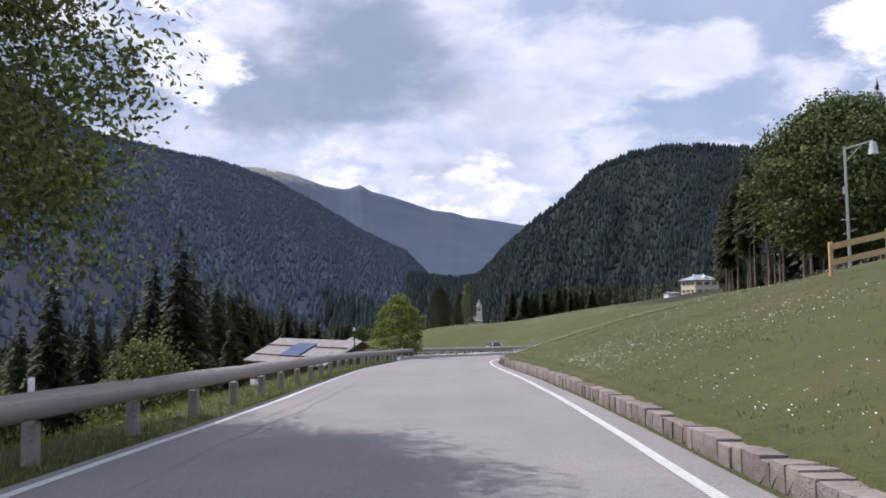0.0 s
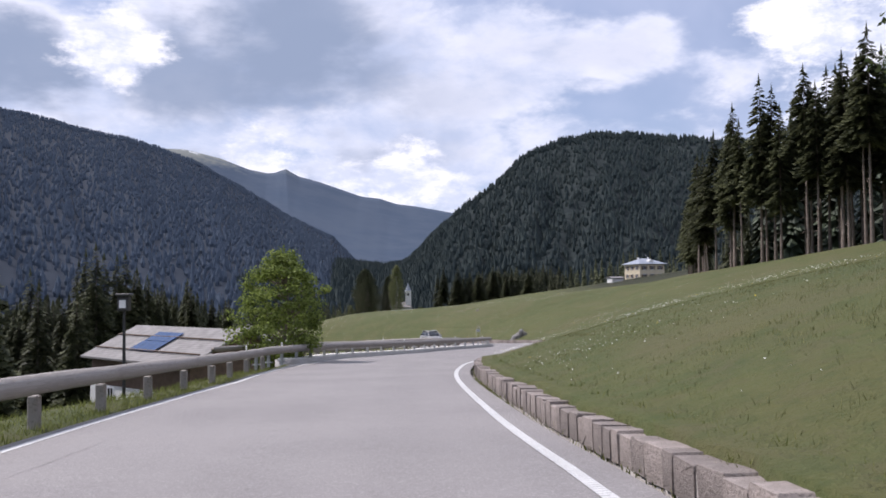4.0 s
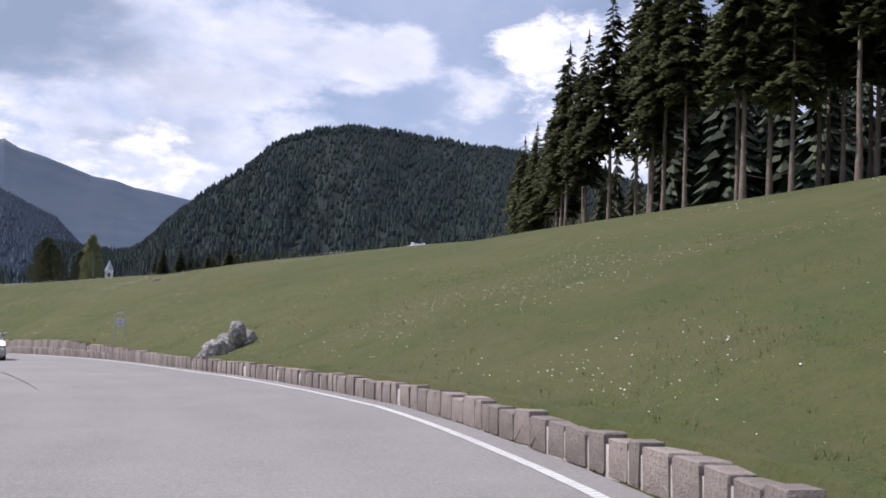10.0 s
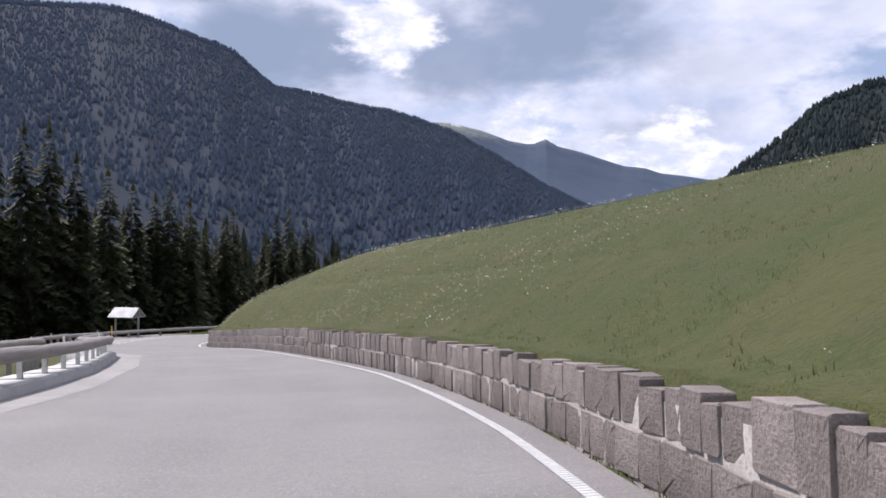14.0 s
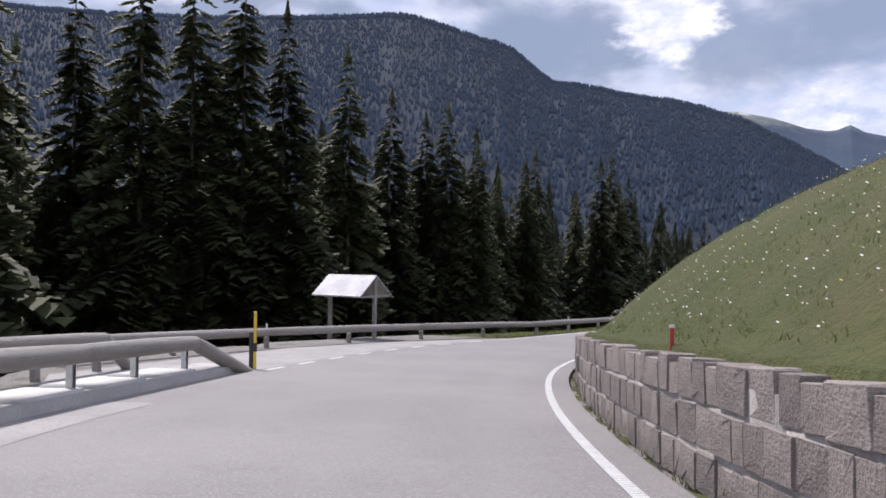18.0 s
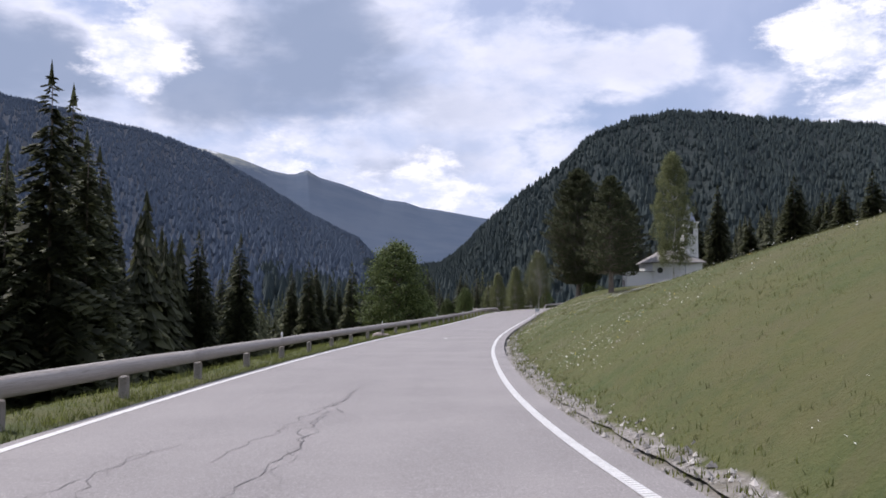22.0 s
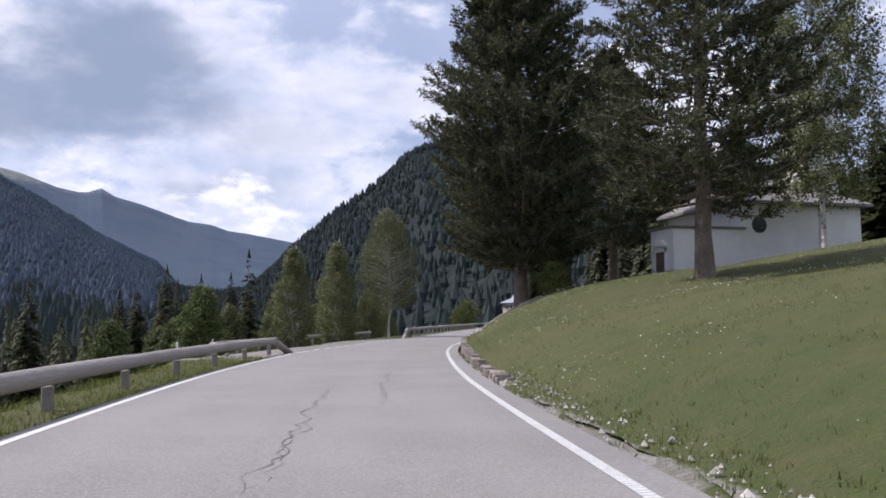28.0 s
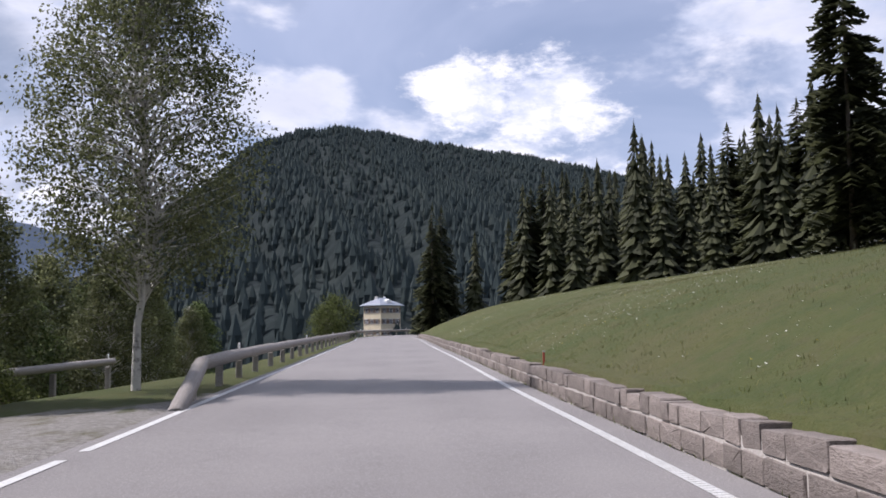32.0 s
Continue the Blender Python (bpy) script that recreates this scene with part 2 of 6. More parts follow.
def asphalt_matter():
    m = bpy.data.materials.new("asphalt")
    m.use_nodes = True
    n = Nodes(m.node_tree)
    where = n.add("ShaderNodeNewGeometry").outputs["Position"]
    across = n.add("ShaderNodeAttribute", attribute_name="across").outputs["Fac"]
    a, b, c = n.noise(where, 0.35, 5.0, 0.6), n.noise(where, 5.0, 5.0, 0.7), n.noise(where, 110.0, 2.0, 0.7)
    colour = n.mix(n.span(a, 0.35, 0.68), (0.200, 0.187, 0.182), (0.243, 0.227, 0.220))
    colour = n.mix(n.math("MULTIPLY", n.span(b, 0.52, 0.75), 0.35), colour, (0.15, 0.14, 0.136))
    colour = n.mix(n.math("MULTIPLY", n.span(c, 0.58, 0.72), 0.55), colour, (0.46, 0.43, 0.41))
    d = n.noise(where, 28.0, 3.0, 0.75)
    colour = n.mix(n.math("MULTIPLY", n.span(d, 0.56, 0.70), 0.5), colour, (0.38, 0.355, 0.34))
    colour = n.mix(n.math("MULTIPLY", n.span(d, 0.44, 0.32), 0.4), colour, (0.13, 0.12, 0.117))
    g = n.noise(where, 11.0, 4.0, 0.8)
    colour = n.mix(n.math("MULTIPLY", n.span(g, 0.55, 0.72), 0.35), colour, (0.33, 0.31, 0.30))
    grit = n.noise(where, 48.0, 2.0, 0.8)
    colour = n.mix(n.math("MULTIPLY", n.span(grit, 0.57, 0.66), 0.55), colour, (0.48, 0.455, 0.44))
    colour = n.mix(n.math("MULTIPLY", n.span(grit, 0.43, 0.36), 0.45), colour, (0.11, 0.103, 0.10))
    # worn wheel tracks
    track = n.math("ABSOLUTE", n.math("SUBTRACT", n.math("ABSOLUTE", n.math("SUBTRACT", n.math("ABSOLUTE", across), 1.45)), 0.72))
    colour = n.mix(n.span(track, 0.05, 0.5, 0.22, 0.0), colour, (0.265, 0.248, 0.240))
    relief = n.add("ShaderNodeBump", {"Strength": 0.35, "Distance": 0.006, "Height": c})
    s = n.add("ShaderNodeBsdfPrincipled", {"Base Color": colour, "Roughness": 0.72, "Specular IOR Level": 0.35, "Normal": relief.outputs[0]})
    n.add("ShaderNodeOutputMaterial", {"Surface": s.outputs[0]})
    return m


def rib_matter(name, colours, step, rough=0.5, metal=0.0, axis=0):
    """Sheet or tile with fine ribs along one axis of the object."""
    m = matter(name, colours, 1.2, rough, 0.2, 20.0, metal)
    t = m.node_tree
    co = t.nodes.new("ShaderNodeTexCoord")
    wave = t.nodes.new("ShaderNodeTexWave")
    wave.bands_direction = "XYZ"[axis]
    wave.inputs["Scale"].default_value = 0.314 / step
    t.links.new(co.outputs["Object"], wave.inputs["Vector"])
    bump = t.nodes.new("ShaderNodeBump")
    bump.inputs["Strength"].default_value, bump.inputs["Distance"].default_value = 0.8, 0.02
    t.links.new(wave.outputs["Fac"], bump.inputs["Height"])
    shader = next(x for x in t.nodes if x.type == "BSDF_PRINCIPLED")
    t.links.new(bump.outputs[0], shader.inputs["Normal"])
    return m


GRASS, ASPHALT = ground_matter(), asphalt_matter()
PAINT = matter("road_paint", [(0.62, 0.62, 0.60), (0.72, 0.72, 0.70), (0.42, 0.41, 0.40)], 6.0, 0.6, 0.2, 60.0, spread=0.1)
WORNPAINT = matter("worn_paint", [(0.40, 0.39, 0.38), (0.50, 0.49, 0.48), (0.27, 0.26, 0.25)], 6.0, 0.7, 0.2, 60.0, spread=0.1)
STONE = matter("wall_stone", [(0.225, 0.192, 0.172), (0.305, 0.262, 0.236), (0.165, 0.140, 0.122)], 3.2, 0.92, 0.6, 13.0, random_piece=0.2, bump_size=0.03)
CRAG = matter("grey_rock", [(0.16, 0.152, 0.148), (0.25, 0.238, 0.228), (0.36, 0.345, 0.325)], 2.2, 0.92, 0.7, 9.0, bump_size=0.04)
MORTAR = matter("mortar", [(0.34, 0.315, 0.29), (0.43, 0.40, 0.37), (0.24, 0.22, 0.20)], 3.0, 0.95, 0.6, 25.0)
CONCRETE = matter("concrete", [(0.40, 0.38, 0.36), (0.50, 0.48, 0.455), (0.31, 0.295, 0.28)], 1.4, 0.85, 0.3, 30.0)
LOG = matter("weathered_wood", [(0.27, 0.245, 0.225), (0.36, 0.335, 0.31), (0.19, 0.17, 0.155)], 1.5, 0.75, 0.5, 22.0)
SLAB = matter("pale_slab", [(0.58, 0.57, 0.54), (0.70, 0.69, 0.66), (0.48, 0.47, 0.44)], 1.6, 0.85, 0.25, 30.0)
STEEL = matter("galvanised_steel", [(0.42, 0.43, 0.44), (0.52, 0.53, 0.54)], 4.0, 0.45, 0.1, 50.0, metal=0.8)
NEWWOOD = matter("fresh_planks", [(0.52, 0.36, 0.17), (0.60, 0.43, 0.22), (0.42, 0.28, 0.13)], 2.0, 0.7, 0.3, 30.0)
DARKWOOD = matter("dark_timber", [(0.10, 0.065, 0.045), (0.15, 0.10, 0.07)], 2.0, 0.75, 0.4, 25.0)
BARK = matter("spruce_bark", [(0.17, 0.135, 0.11), (0.26, 0.215, 0.18), (0.10, 0.08, 0.065)], 1.5, 0.95, 0.7, 12.0, bump_size=0.04)
BIRCHBARK = matter("birch_bark", [(0.55, 0.53, 0.49), (0.66, 0.64, 0.60), (0.12, 0.11, 0.10)], 1.2, 0.8, 0.3, 5.0)
NEEDLE = leaf_matter("spruce_needles", (0.052, 0.063, 0.034), (0.112, 0.118, 0.058), 0.35, 0.35)
PINE = leaf_matter("pine_needles", (0.042, 0.054, 0.030), (0.098, 0.104, 0.052), 0.4, 0.25)
LEAF = leaf_matter("green_leaves", (0.115, 0.165, 0.034), (0.215, 0.255, 0.066), 0.35, 0.5)
ASHLEAF = leaf_matter("ash_leaves", (0.085, 0.115, 0.034), (0.165, 0.185, 0.062), 0.4, 0.45)
BIRCHLEAF = leaf_matter("birch_leaves", (0.100, 0.118, 0.048), (0.185, 0.196, 0.092), 0.4, 0.4)
MAPLELEAF = leaf_matter("dark_leaves", (0.060, 0.088, 0.030), (0.135, 0.165, 0.056), 0.4, 0.3)
# needles darkened to stand in for shade inside the forest
SHADEWOOD = leaf_matter("shaded_wood", (0.030, 0.044, 0.030), (0.055, 0.070, 0.042), 0.35, 0.05)
PLASTER = matter("white_plaster", [(0.74, 0.74, 0.72), (0.80, 0.80, 0.78), (0.66, 0.65, 0.63)], 0.8, 0.9, 0.15, 30.0, spread=0.05)
CREAM = matter("cream_plaster", [(0.60, 0.53, 0.38), (0.66, 0.58, 0.42)], 0.8, 0.9, 0.1, 20.0, spread=0.06)
SHINGLE = rib_matter("grey_shingle", [(0.17, 0.16, 0.155), (0.24, 0.23, 0.22)], 0.25, 0.8, axis=1)
SLATE = rib_matter("blue_grey_roof", [(0.22, 0.25, 0.30), (0.30, 0.33, 0.38)], 0.3, 0.55, axis=0)
TIN = rib_matter("ribbed_tin", [(0.36, 0.36, 0.37), (0.50, 0.50, 0.51)], 0.14, 0.6, 0.3, axis=0)
STRIP = matter("worn_strip", [(0.30, 0.285, 0.275), (0.38, 0.36, 0.345), (0.22, 0.21, 0.20)], 0.9, 0.85, 0.3, 20.0)
GLASS = matter("dark_glass", [(0.02, 0.025, 0.03), (0.03, 0.035, 0.045)], 1.0, 0.08, 0.0, 5.0, gloss=0.8)
PANEL = matter("solar_cell", [(0.02, 0.05, 0.13), (0.03, 0.07, 0.18)], 2.0, 0.12, 0.0, 8.0, gloss=0.9)
BLACK = matter("black_plastic", [(0.02, 0.02, 0.02), (0.035, 0.035, 0.035)], 3.0, 0.5, 0.05)
YELLOW = matter("yellow_paint", [(0.70, 0.45, 0.04), (0.78, 0.52, 0.06)], 3.0, 0.5, 0.05)
RED = matter("red_paint", [(0.42, 0.06, 0.04), (0.50, 0.08, 0.06)], 3.0, 0.6, 0.05)
WHITE = matter("white_paint", [(0.76, 0.76, 0.76), (0.82, 0.82, 0.82)], 3.0, 0.45, 0.05, spread=0.04)
SIGNGREY = matter("sign_face", [(0.50, 0.53, 0.56), (0.58, 0.60, 0.63)], 3.0, 0.5, 0.03, spread=0.04)
TAR = matter("tar", [(0.085, 0.080, 0.077), (0.12, 0.113, 0.108)], 6.0, 0.6, 0.1)
PETAL = matter("petals", [(0.72, 0.72, 0.66), (0.80, 0.80, 0.74)], 3.0, 0.7, 0.0, island=0.15)
GOLD = matter("yellow_petals", [(0.62, 0.46, 0.03), (0.70, 0.55, 0.05)], 3.0, 0.7, 0.0, island=0.15)
TUFT = leaf_matter("meadow_blades", (0.105, 0.120, 0.044), (0.175, 0.170, 0.078), 0.3, 0.5)
STRAW = leaf_matter("dry_blades", (0.26, 0.23, 0.14), (0.38, 0.34, 0.22), 0.3, 0.3)
BLADE = leaf_matter("grass_blades", (0.110, 0.140, 0.034), (0.190, 0.200, 0.062), 0.35, 0.35)


# ---------------------------------------------------------------- building blocks
def mesh_of(bm, name, material, smooth=False):
    me = bpy.data.meshes.new(name)
    bm.to_mesh(me)
    bm.free()
    me.materials.append(material)
    if smooth:
        me.polygons.foreach_set("use_smooth", [True] * len(me.polygons))
    return me


def part(name, bm, material, parent, label="", smooth=False):
    ob = new(name, mesh_of(bm, name, material, smooth) if isinstance(bm, bmesh.types.BMesh) else bm)
    ob.parent = parent
    return tagged(ob, label)


def thing(name, x=0, y=0, z=0, turn=0, label="", category="", group=""):
    e = new(name)
    e.empty_display_size = 0.2
    e.matrix_basis = pose(x, y, z, 0, 0, turn)
    return tagged(e, label, category, group)


def soup(name, verts, faces, material, smooth=False):
    me = bpy.data.meshes.new(name)
    me.from_pydata([tuple(v) for v in verts], [], faces)
    me.materials.append(material)
    if smooth:
        me.polygons.foreach_set("use_smooth", [True] * len(me.polygons))
    return me


def block(bm, cx, cy, cz, sx, sy, sz, turn=0.0, bevel=0.0):
    """A box by its middle and sizes."""
    made = bmesh.ops.create_cube(bm, size=1.0, matrix=Matrix.Translation((cx, cy, cz)) @ Matrix.Rotation(turn, 4, "Z") @ Matrix.Diagonal((sx, sy, sz, 1)))
    if bevel:
        edges = {e for v in made["verts"] for e in v.link_edges}
        bmesh.ops.bevel(bm, geom=list(edges), offset=bevel, segments=1, affect="EDGES")
    return bm


def boxes(*rows, bevel=0.0):
    bm = bmesh.new()
    for r in rows:
        block(bm, *r, bevel=bevel)
    return bm


def rod(bm, a, b, ra, rb=None, sides=8):
    """A tapered rod from a to b."""
    a, b = Vector(a), Vector(b)
    d = b - a
    m = Matrix.Translation((a + b) / 2) @ d.to_track_quat("Z", "Y").to_matrix().to_4x4()
    bmesh.ops.create_cone(bm, cap_ends=True, segments=sides, radius1=ra, radius2=ra if rb is None else rb, depth=d.length, matrix=m)
    return bm


def rods(*rows):
    bm = bmesh.new()
    for r in rows:
        rod(bm, *r)
    return bm


def prism(outline, depth, bm=None, m=None):
    """An outline in x and z drawn out along y."""
    bm = bm or bmesh.new()
    m = m or Matrix()
    a = [bm.verts.new(m @ Vector((x, -depth / 2, z))) for x, z in outline]
    b = [bm.verts.new(m @ Vector((x, depth / 2, z))) for x, z in outline]
    bm.faces.new(a)
    bm.faces.new(b[::-1])
    for i in range(len(a)):
        j = (i + 1) % len(a)
        bm.faces.new((a[j], a[i], b[i], b[j]))
    bmesh.ops.recalc_face_normals(bm, faces=bm.faces)
    return bm

# ---------------------------------------------------------------- the line of the road
SPINE = [
    (3.72, -39.82, 1.34), (1.94, -19.91, 0.66), (-0.04, 0.00, 0.01), (-0.04, 19.99, -0.85), (-0.43, 39.96, -1.88), (1.23, 59.88, -3.01),
    (7.00, 79.00, -4.15), (12.58, 98.17, -5.13), (11.36, 118.11, -6.28), (6.17, 137.37, -7.54), (-0.97, 156.06, -8.96), (-11.47, 173.02, -10.34),
    (-24.09, 188.54, -12.00), (-32.50, 206.60, -13.35), (-34.40, 226.50, -14.24), (-33.41, 246.43, -14.66), (-30.87, 266.27, -14.90), (-26.95, 285.88, -14.94),
    (-23.35, 305.55, -15.00), (-19.62, 325.19, -14.94), (-14.40, 344.50, -14.88), (-7.07, 363.15, -14.84), (0.67, 381.58, -14.75), (8.35, 400.06, -14.67),
    (16.16, 418.45, -14.59), (23.99, 436.85, -14.51), (36.31, 452.42, -14.43), (53.73, 462.25, -14.35), (73.41, 465.19, -14.27),
]


def dense(points, step=1.0):
    """A smooth line through the points, sampled at about even steps; the points lie 20 m apart."""
    p = np.array(points)
    p = np.vstack([2 * p[0] - p[1], p, 2 * p[-1] - p[-2]])
    out = []
    count = int(20 / step)
    for i in range(1, len(p) - 2):
        u = np.arange(count)[:, None] / count
        a, b, c, d = p[i - 1], p[i], p[i + 1], p[i + 2]
        out.append(0.5 * (2 * b + (c - a) * u + (2 * a - 5 * b + 4 * c - d) * u**2 + (3 * b - a - 3 * c + d) * u**3))
    return np.vstack(out + [p[-2:-1]])


LINE = dense(SPINE)
ALONG = np.arange(len(LINE)) - 40.0
WAY = np.gradient(LINE, axis=0)
WAY /= np.hypot(WAY[:, 0], WAY[:, 1])[:, None]
SIDE = np.stack([WAY[:, 1], -WAY[:, 0]], -1)  # to the right

# stations along the road and how far its right and left edges lie from the line
RIGHT_S = [-40, 10, 20, 35, 50, 58, 66, 72, 80, 89, 94, 96, 99, 101, 106, 107, 112, 115, 117, 120, 123, 126, 131, 136, 145, 155, 165, 175, 181, 182, 190, 210, 222, 245, 270, 285, 291, 300, 310, 325, 345, 363, 380, 520]
RIGHT_L = [2.11, 2.06, 1.9, 2.07, 1.86, 1.78, 1.45, 1.27, 1.5, 2.1, 2.11, 2.18, 2.19, 2.17, 2.25, 2.18, 1.91, 1.77, 1.6, 1.44, 1.35, 1.37, 1.42, 1.36, 1.46, 1.83, 1.9, 1.51, 1.5, 1.51, 2.02, 1.98, 1.87, 1.96, 2.04, 1.98, 1.82, 1.73, 1.86, 2.01, 2.2, 2.31, 2.4, 2.4]
LEFT_S = [-40, 12, 22, 36, 50, 60, 69, 76, 85, 92, 99, 105, 112, 120, 128, 139, 149, 159, 170, 184, 194, 203, 212, 224, 232, 245, 259, 280, 298, 310, 328, 342, 352, 359, 365, 380, 520]
LEFT_L = [-3.5, -3.5, -3.75, -3.7, -3.9, -4.9, -5.5, -5.1, -4.6, -3.7, -3.4, -2.9, -2.6, -3.0, -3.75, -4.1, -4.9, -5.0, -4.3, -3.8, -4.1, -4.3, -4.4, -4.4, -3.95, -3.9, -3.85, -3.72, -3.75, -3.9, -3.85, -4.0, -3.9, -3.5, -3.2, -3.15, -3.15]
# flat ground beyond the left edge
FLAT_S = [-40, 40, 55, 75, 195, 204, 212, 228, 240, 335, 346, 356, 378, 392, 520]
FLAT_L = [2.2, 2.0, 1.1, 0.9, 1.0, 2.0, 5.5, 5.2, 1.7, 1.8, 2.5, 6.0, 6.0, 2.0, 1.8]
# the wall on the right: height, and the rise of the meadow behind it
WALL_S = [-40, 5, 20, 32, 45, 56, 66, 80, 88, 94, 112, 122, 130, 137, 143, 156, 166, 176, 190, 205, 214, 217, 219, 221, 223, 230, 300, 318, 330, 340, 347, 352, 360, 370, 379, 390, 420, 520]
WALL_H = [0.15, 0.18, 0.23, 0.28, 0.3, 0.32, 0.2, 0.12, 0.30, 0.34, 0.34, 0.34, 0.5, 0.74, 0.77, 0.78, 0.86, 0.93, 0.95, 1.0, 0.95, 0.64, 0.44, 0.2, 0.1, 0.06, 0.06, 0.07, 0.07, 0.12, 0.26, 0.38, 0.46, 0.44, 0.42, 0.42, 0.4, 0.4]
RISE_S = [-40, 0, 30, 60, 90, 105, 120, 135, 150, 165, 180, 190, 200, 210, 220, 232, 245, 270, 290, 330, 345, 365, 378, 400, 520]
RISE_L = [0.33, 0.34, 0.36, 0.32, 0.36, 0.39, 0.4, 0.43, 0.63, 0.81, 0.91, 1.11, 1.11, 1.19, 1.07, 0.82, 0.75, 0.54, 0.46, 0.45, 0.45, 0.90, 0.58, 0.52, 0.57]

FAR_S = [-40, 20, 60, 90, 110, 130, 145, 160, 180, 200, 220, 240, 265, 290, 340, 365, 378, 400, 520]
FAR_L = [0.052, 0.053, 0.055, 0.060, 0.061, 0.071, 0.019, 0.009, 0.011, 0.031, 0.041, 0.048, 0.056, 0.085, 0.137, 0.134, 0.124, 0.106, 0.075]

# how soon the bank levels out, in metres
BEND_L = [22.2, 22.3, 21.7, 23.5, 27.9, 19.6, 12.5, 7.7, 6.1, 4.0, 4.0, 7.3, 11.4, 10.1, 7.4, 3.6, 6.2, 7.3, 10.3]


def right_edge(s):
    return np.interp(s, RIGHT_S, RIGHT_L)


def left_edge(s):
    return np.interp(s, LEFT_S, LEFT_L)


def on_road(s, l, up=0.0):
    """A place by its station along the road, its distance to the right of the line and its height over the road."""
    x, y, z = (np.interp(s, ALONG, LINE[:, k]) for k in range(3))
    return Vector((x + l * np.interp(s, ALONG, SIDE[:, 0]), y + l * np.interp(s, ALONG, SIDE[:, 1]), z + up))


def bearing(s):
    """The road's way at a station, in degrees to the left of north."""
    return math.degrees(math.atan2(-np.interp(s, ALONG, WAY[:, 0]), np.interp(s, ALONG, WAY[:, 1])))


def relate(x, y):
    """Station, distance to the right and height of the road, for arrays of places."""
    x, y = np.asarray(x, float).ravel(), np.asarray(y, float).ravel()
    s, l, z, far = (np.empty(len(x)) for _ in range(4))
    few = LINE[::5]
    for k in range(0, len(x), 4000):
        px, py = x[k : k + 4000, None], y[k : k + 4000, None]
        d = (px - LINE[:, 0]) ** 2 + (py - LINE[:, 1]) ** 2
        j = d.argmin(1)
        dx, dy = px[:, 0] - LINE[j, 0], py[:, 0] - LINE[j, 1]
        ahead = dx * WAY[j, 0] + dy * WAY[j, 1]
        s[k : k + 4000] = ALONG[j] + ahead
        side = dx * SIDE[j, 0] + dy * SIDE[j, 1]
        l[k : k + 4000] = np.where(side < 0, -1, 1) * np.sqrt(d.min(1) - np.minimum(ahead**2, 1) * (np.abs(ahead) < 1))
        w = 1 / ((px - few[:, 0]) ** 2 + (py - few[:, 1]) ** 2 + 9) ** 2
        far[k : k + 4000] = (w * few[:, 2]).sum(1) / w.sum(1)
        z[k : k + 4000] = LINE[j, 2] + ahead * WAY[j, 2]
    blend = np.clip((np.abs(l) - 7) / 20, 0, 1)
    return s, l, z * (1 - blend) + far * blend


def wave(x, y, size, seed=0.0):
    """Gentle swells, without a grid."""
    return (np.sin(x / size + seed) * np.cos(y / size * 1.13 + 1.7 * seed) + 0.6 * np.sin((x * 0.6 + y * 0.8) / size * 1.9 + 2.3 * seed) + 0.35 * np.cos((x * 0.9 - y * 0.5) / size * 3.7 + seed)) / 1.95


def ground_height(x, y, sheet=False):
    x, y = np.asarray(x, float), np.asarray(y, float)
    shape = x.shape
    x, y = x.ravel(), y.ravel()
    s, l, road = relate(x, y)
    right, left = right_edge(s) + 1.05, left_edge(s) - np.interp(s, FLAT_S, FLAT_L)
    e = np.maximum(l - right, 0)
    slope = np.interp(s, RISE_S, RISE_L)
    bend = np.interp(s, FAR_S, BEND_L)
    near = bend * (1 - np.exp(-e / bend))
    up = np.interp(s, WALL_S, WALL_H) * np.clip((l - right + 0.4) / 0.3, 0, 1) + slope * near + np.interp(s, FAR_S, FAR_L) * np.clip(e - 12, 0, 130)
    e = np.minimum(e, 400)
    up += wave(x, y, 9.0) * 0.10 * np.clip(e / 6, 0, 1) + wave(x, y, 31.0, 1.0) * 0.6 * np.clip((e - 8) / 30, 0, 1)
    if sheet:  # the large sheet stays low until well behind the wall; the bank strip lies over it
        up = np.where(l < right + 0.75, np.minimum(up, 0.0), up - 0.12 * np.clip((right + 2.6 - l) / 0.6, 0, 1))
    f = np.maximum(left - l, 0)
    down = -13 * (1 - np.exp(-f / 24)) + wave(x, y, 14.0, 2.0) * 0.5 * np.clip(f / 15, 0, 1) - np.clip((f - 40) * 0.06, 0, 10)
    down = down - 0.07 * np.interp(s, [348, 356, 378, 388], [0, 1, 1, 0]) * np.clip(left_edge(s) - 1.0 - l, 0, 12)
    under = np.clip(np.minimum(right - 0.35 - l, l - (left_edge(s) - 0.25)) / 0.3, 0, 1) * -0.16
    edge = -0.03 * (l < right - 0.4)
    return (road + np.where(l > right - 0.4, up, 0) + np.where(l < left_edge(s) - 0.5, np.where(l < left, down, np.minimum(down, 0) * (f <= 0)), 0) + under + edge).reshape(shape)


def stand(x, y, sink=0.05):
    return float(ground_height(np.array([x]), np.array([y]))[0]) - sink


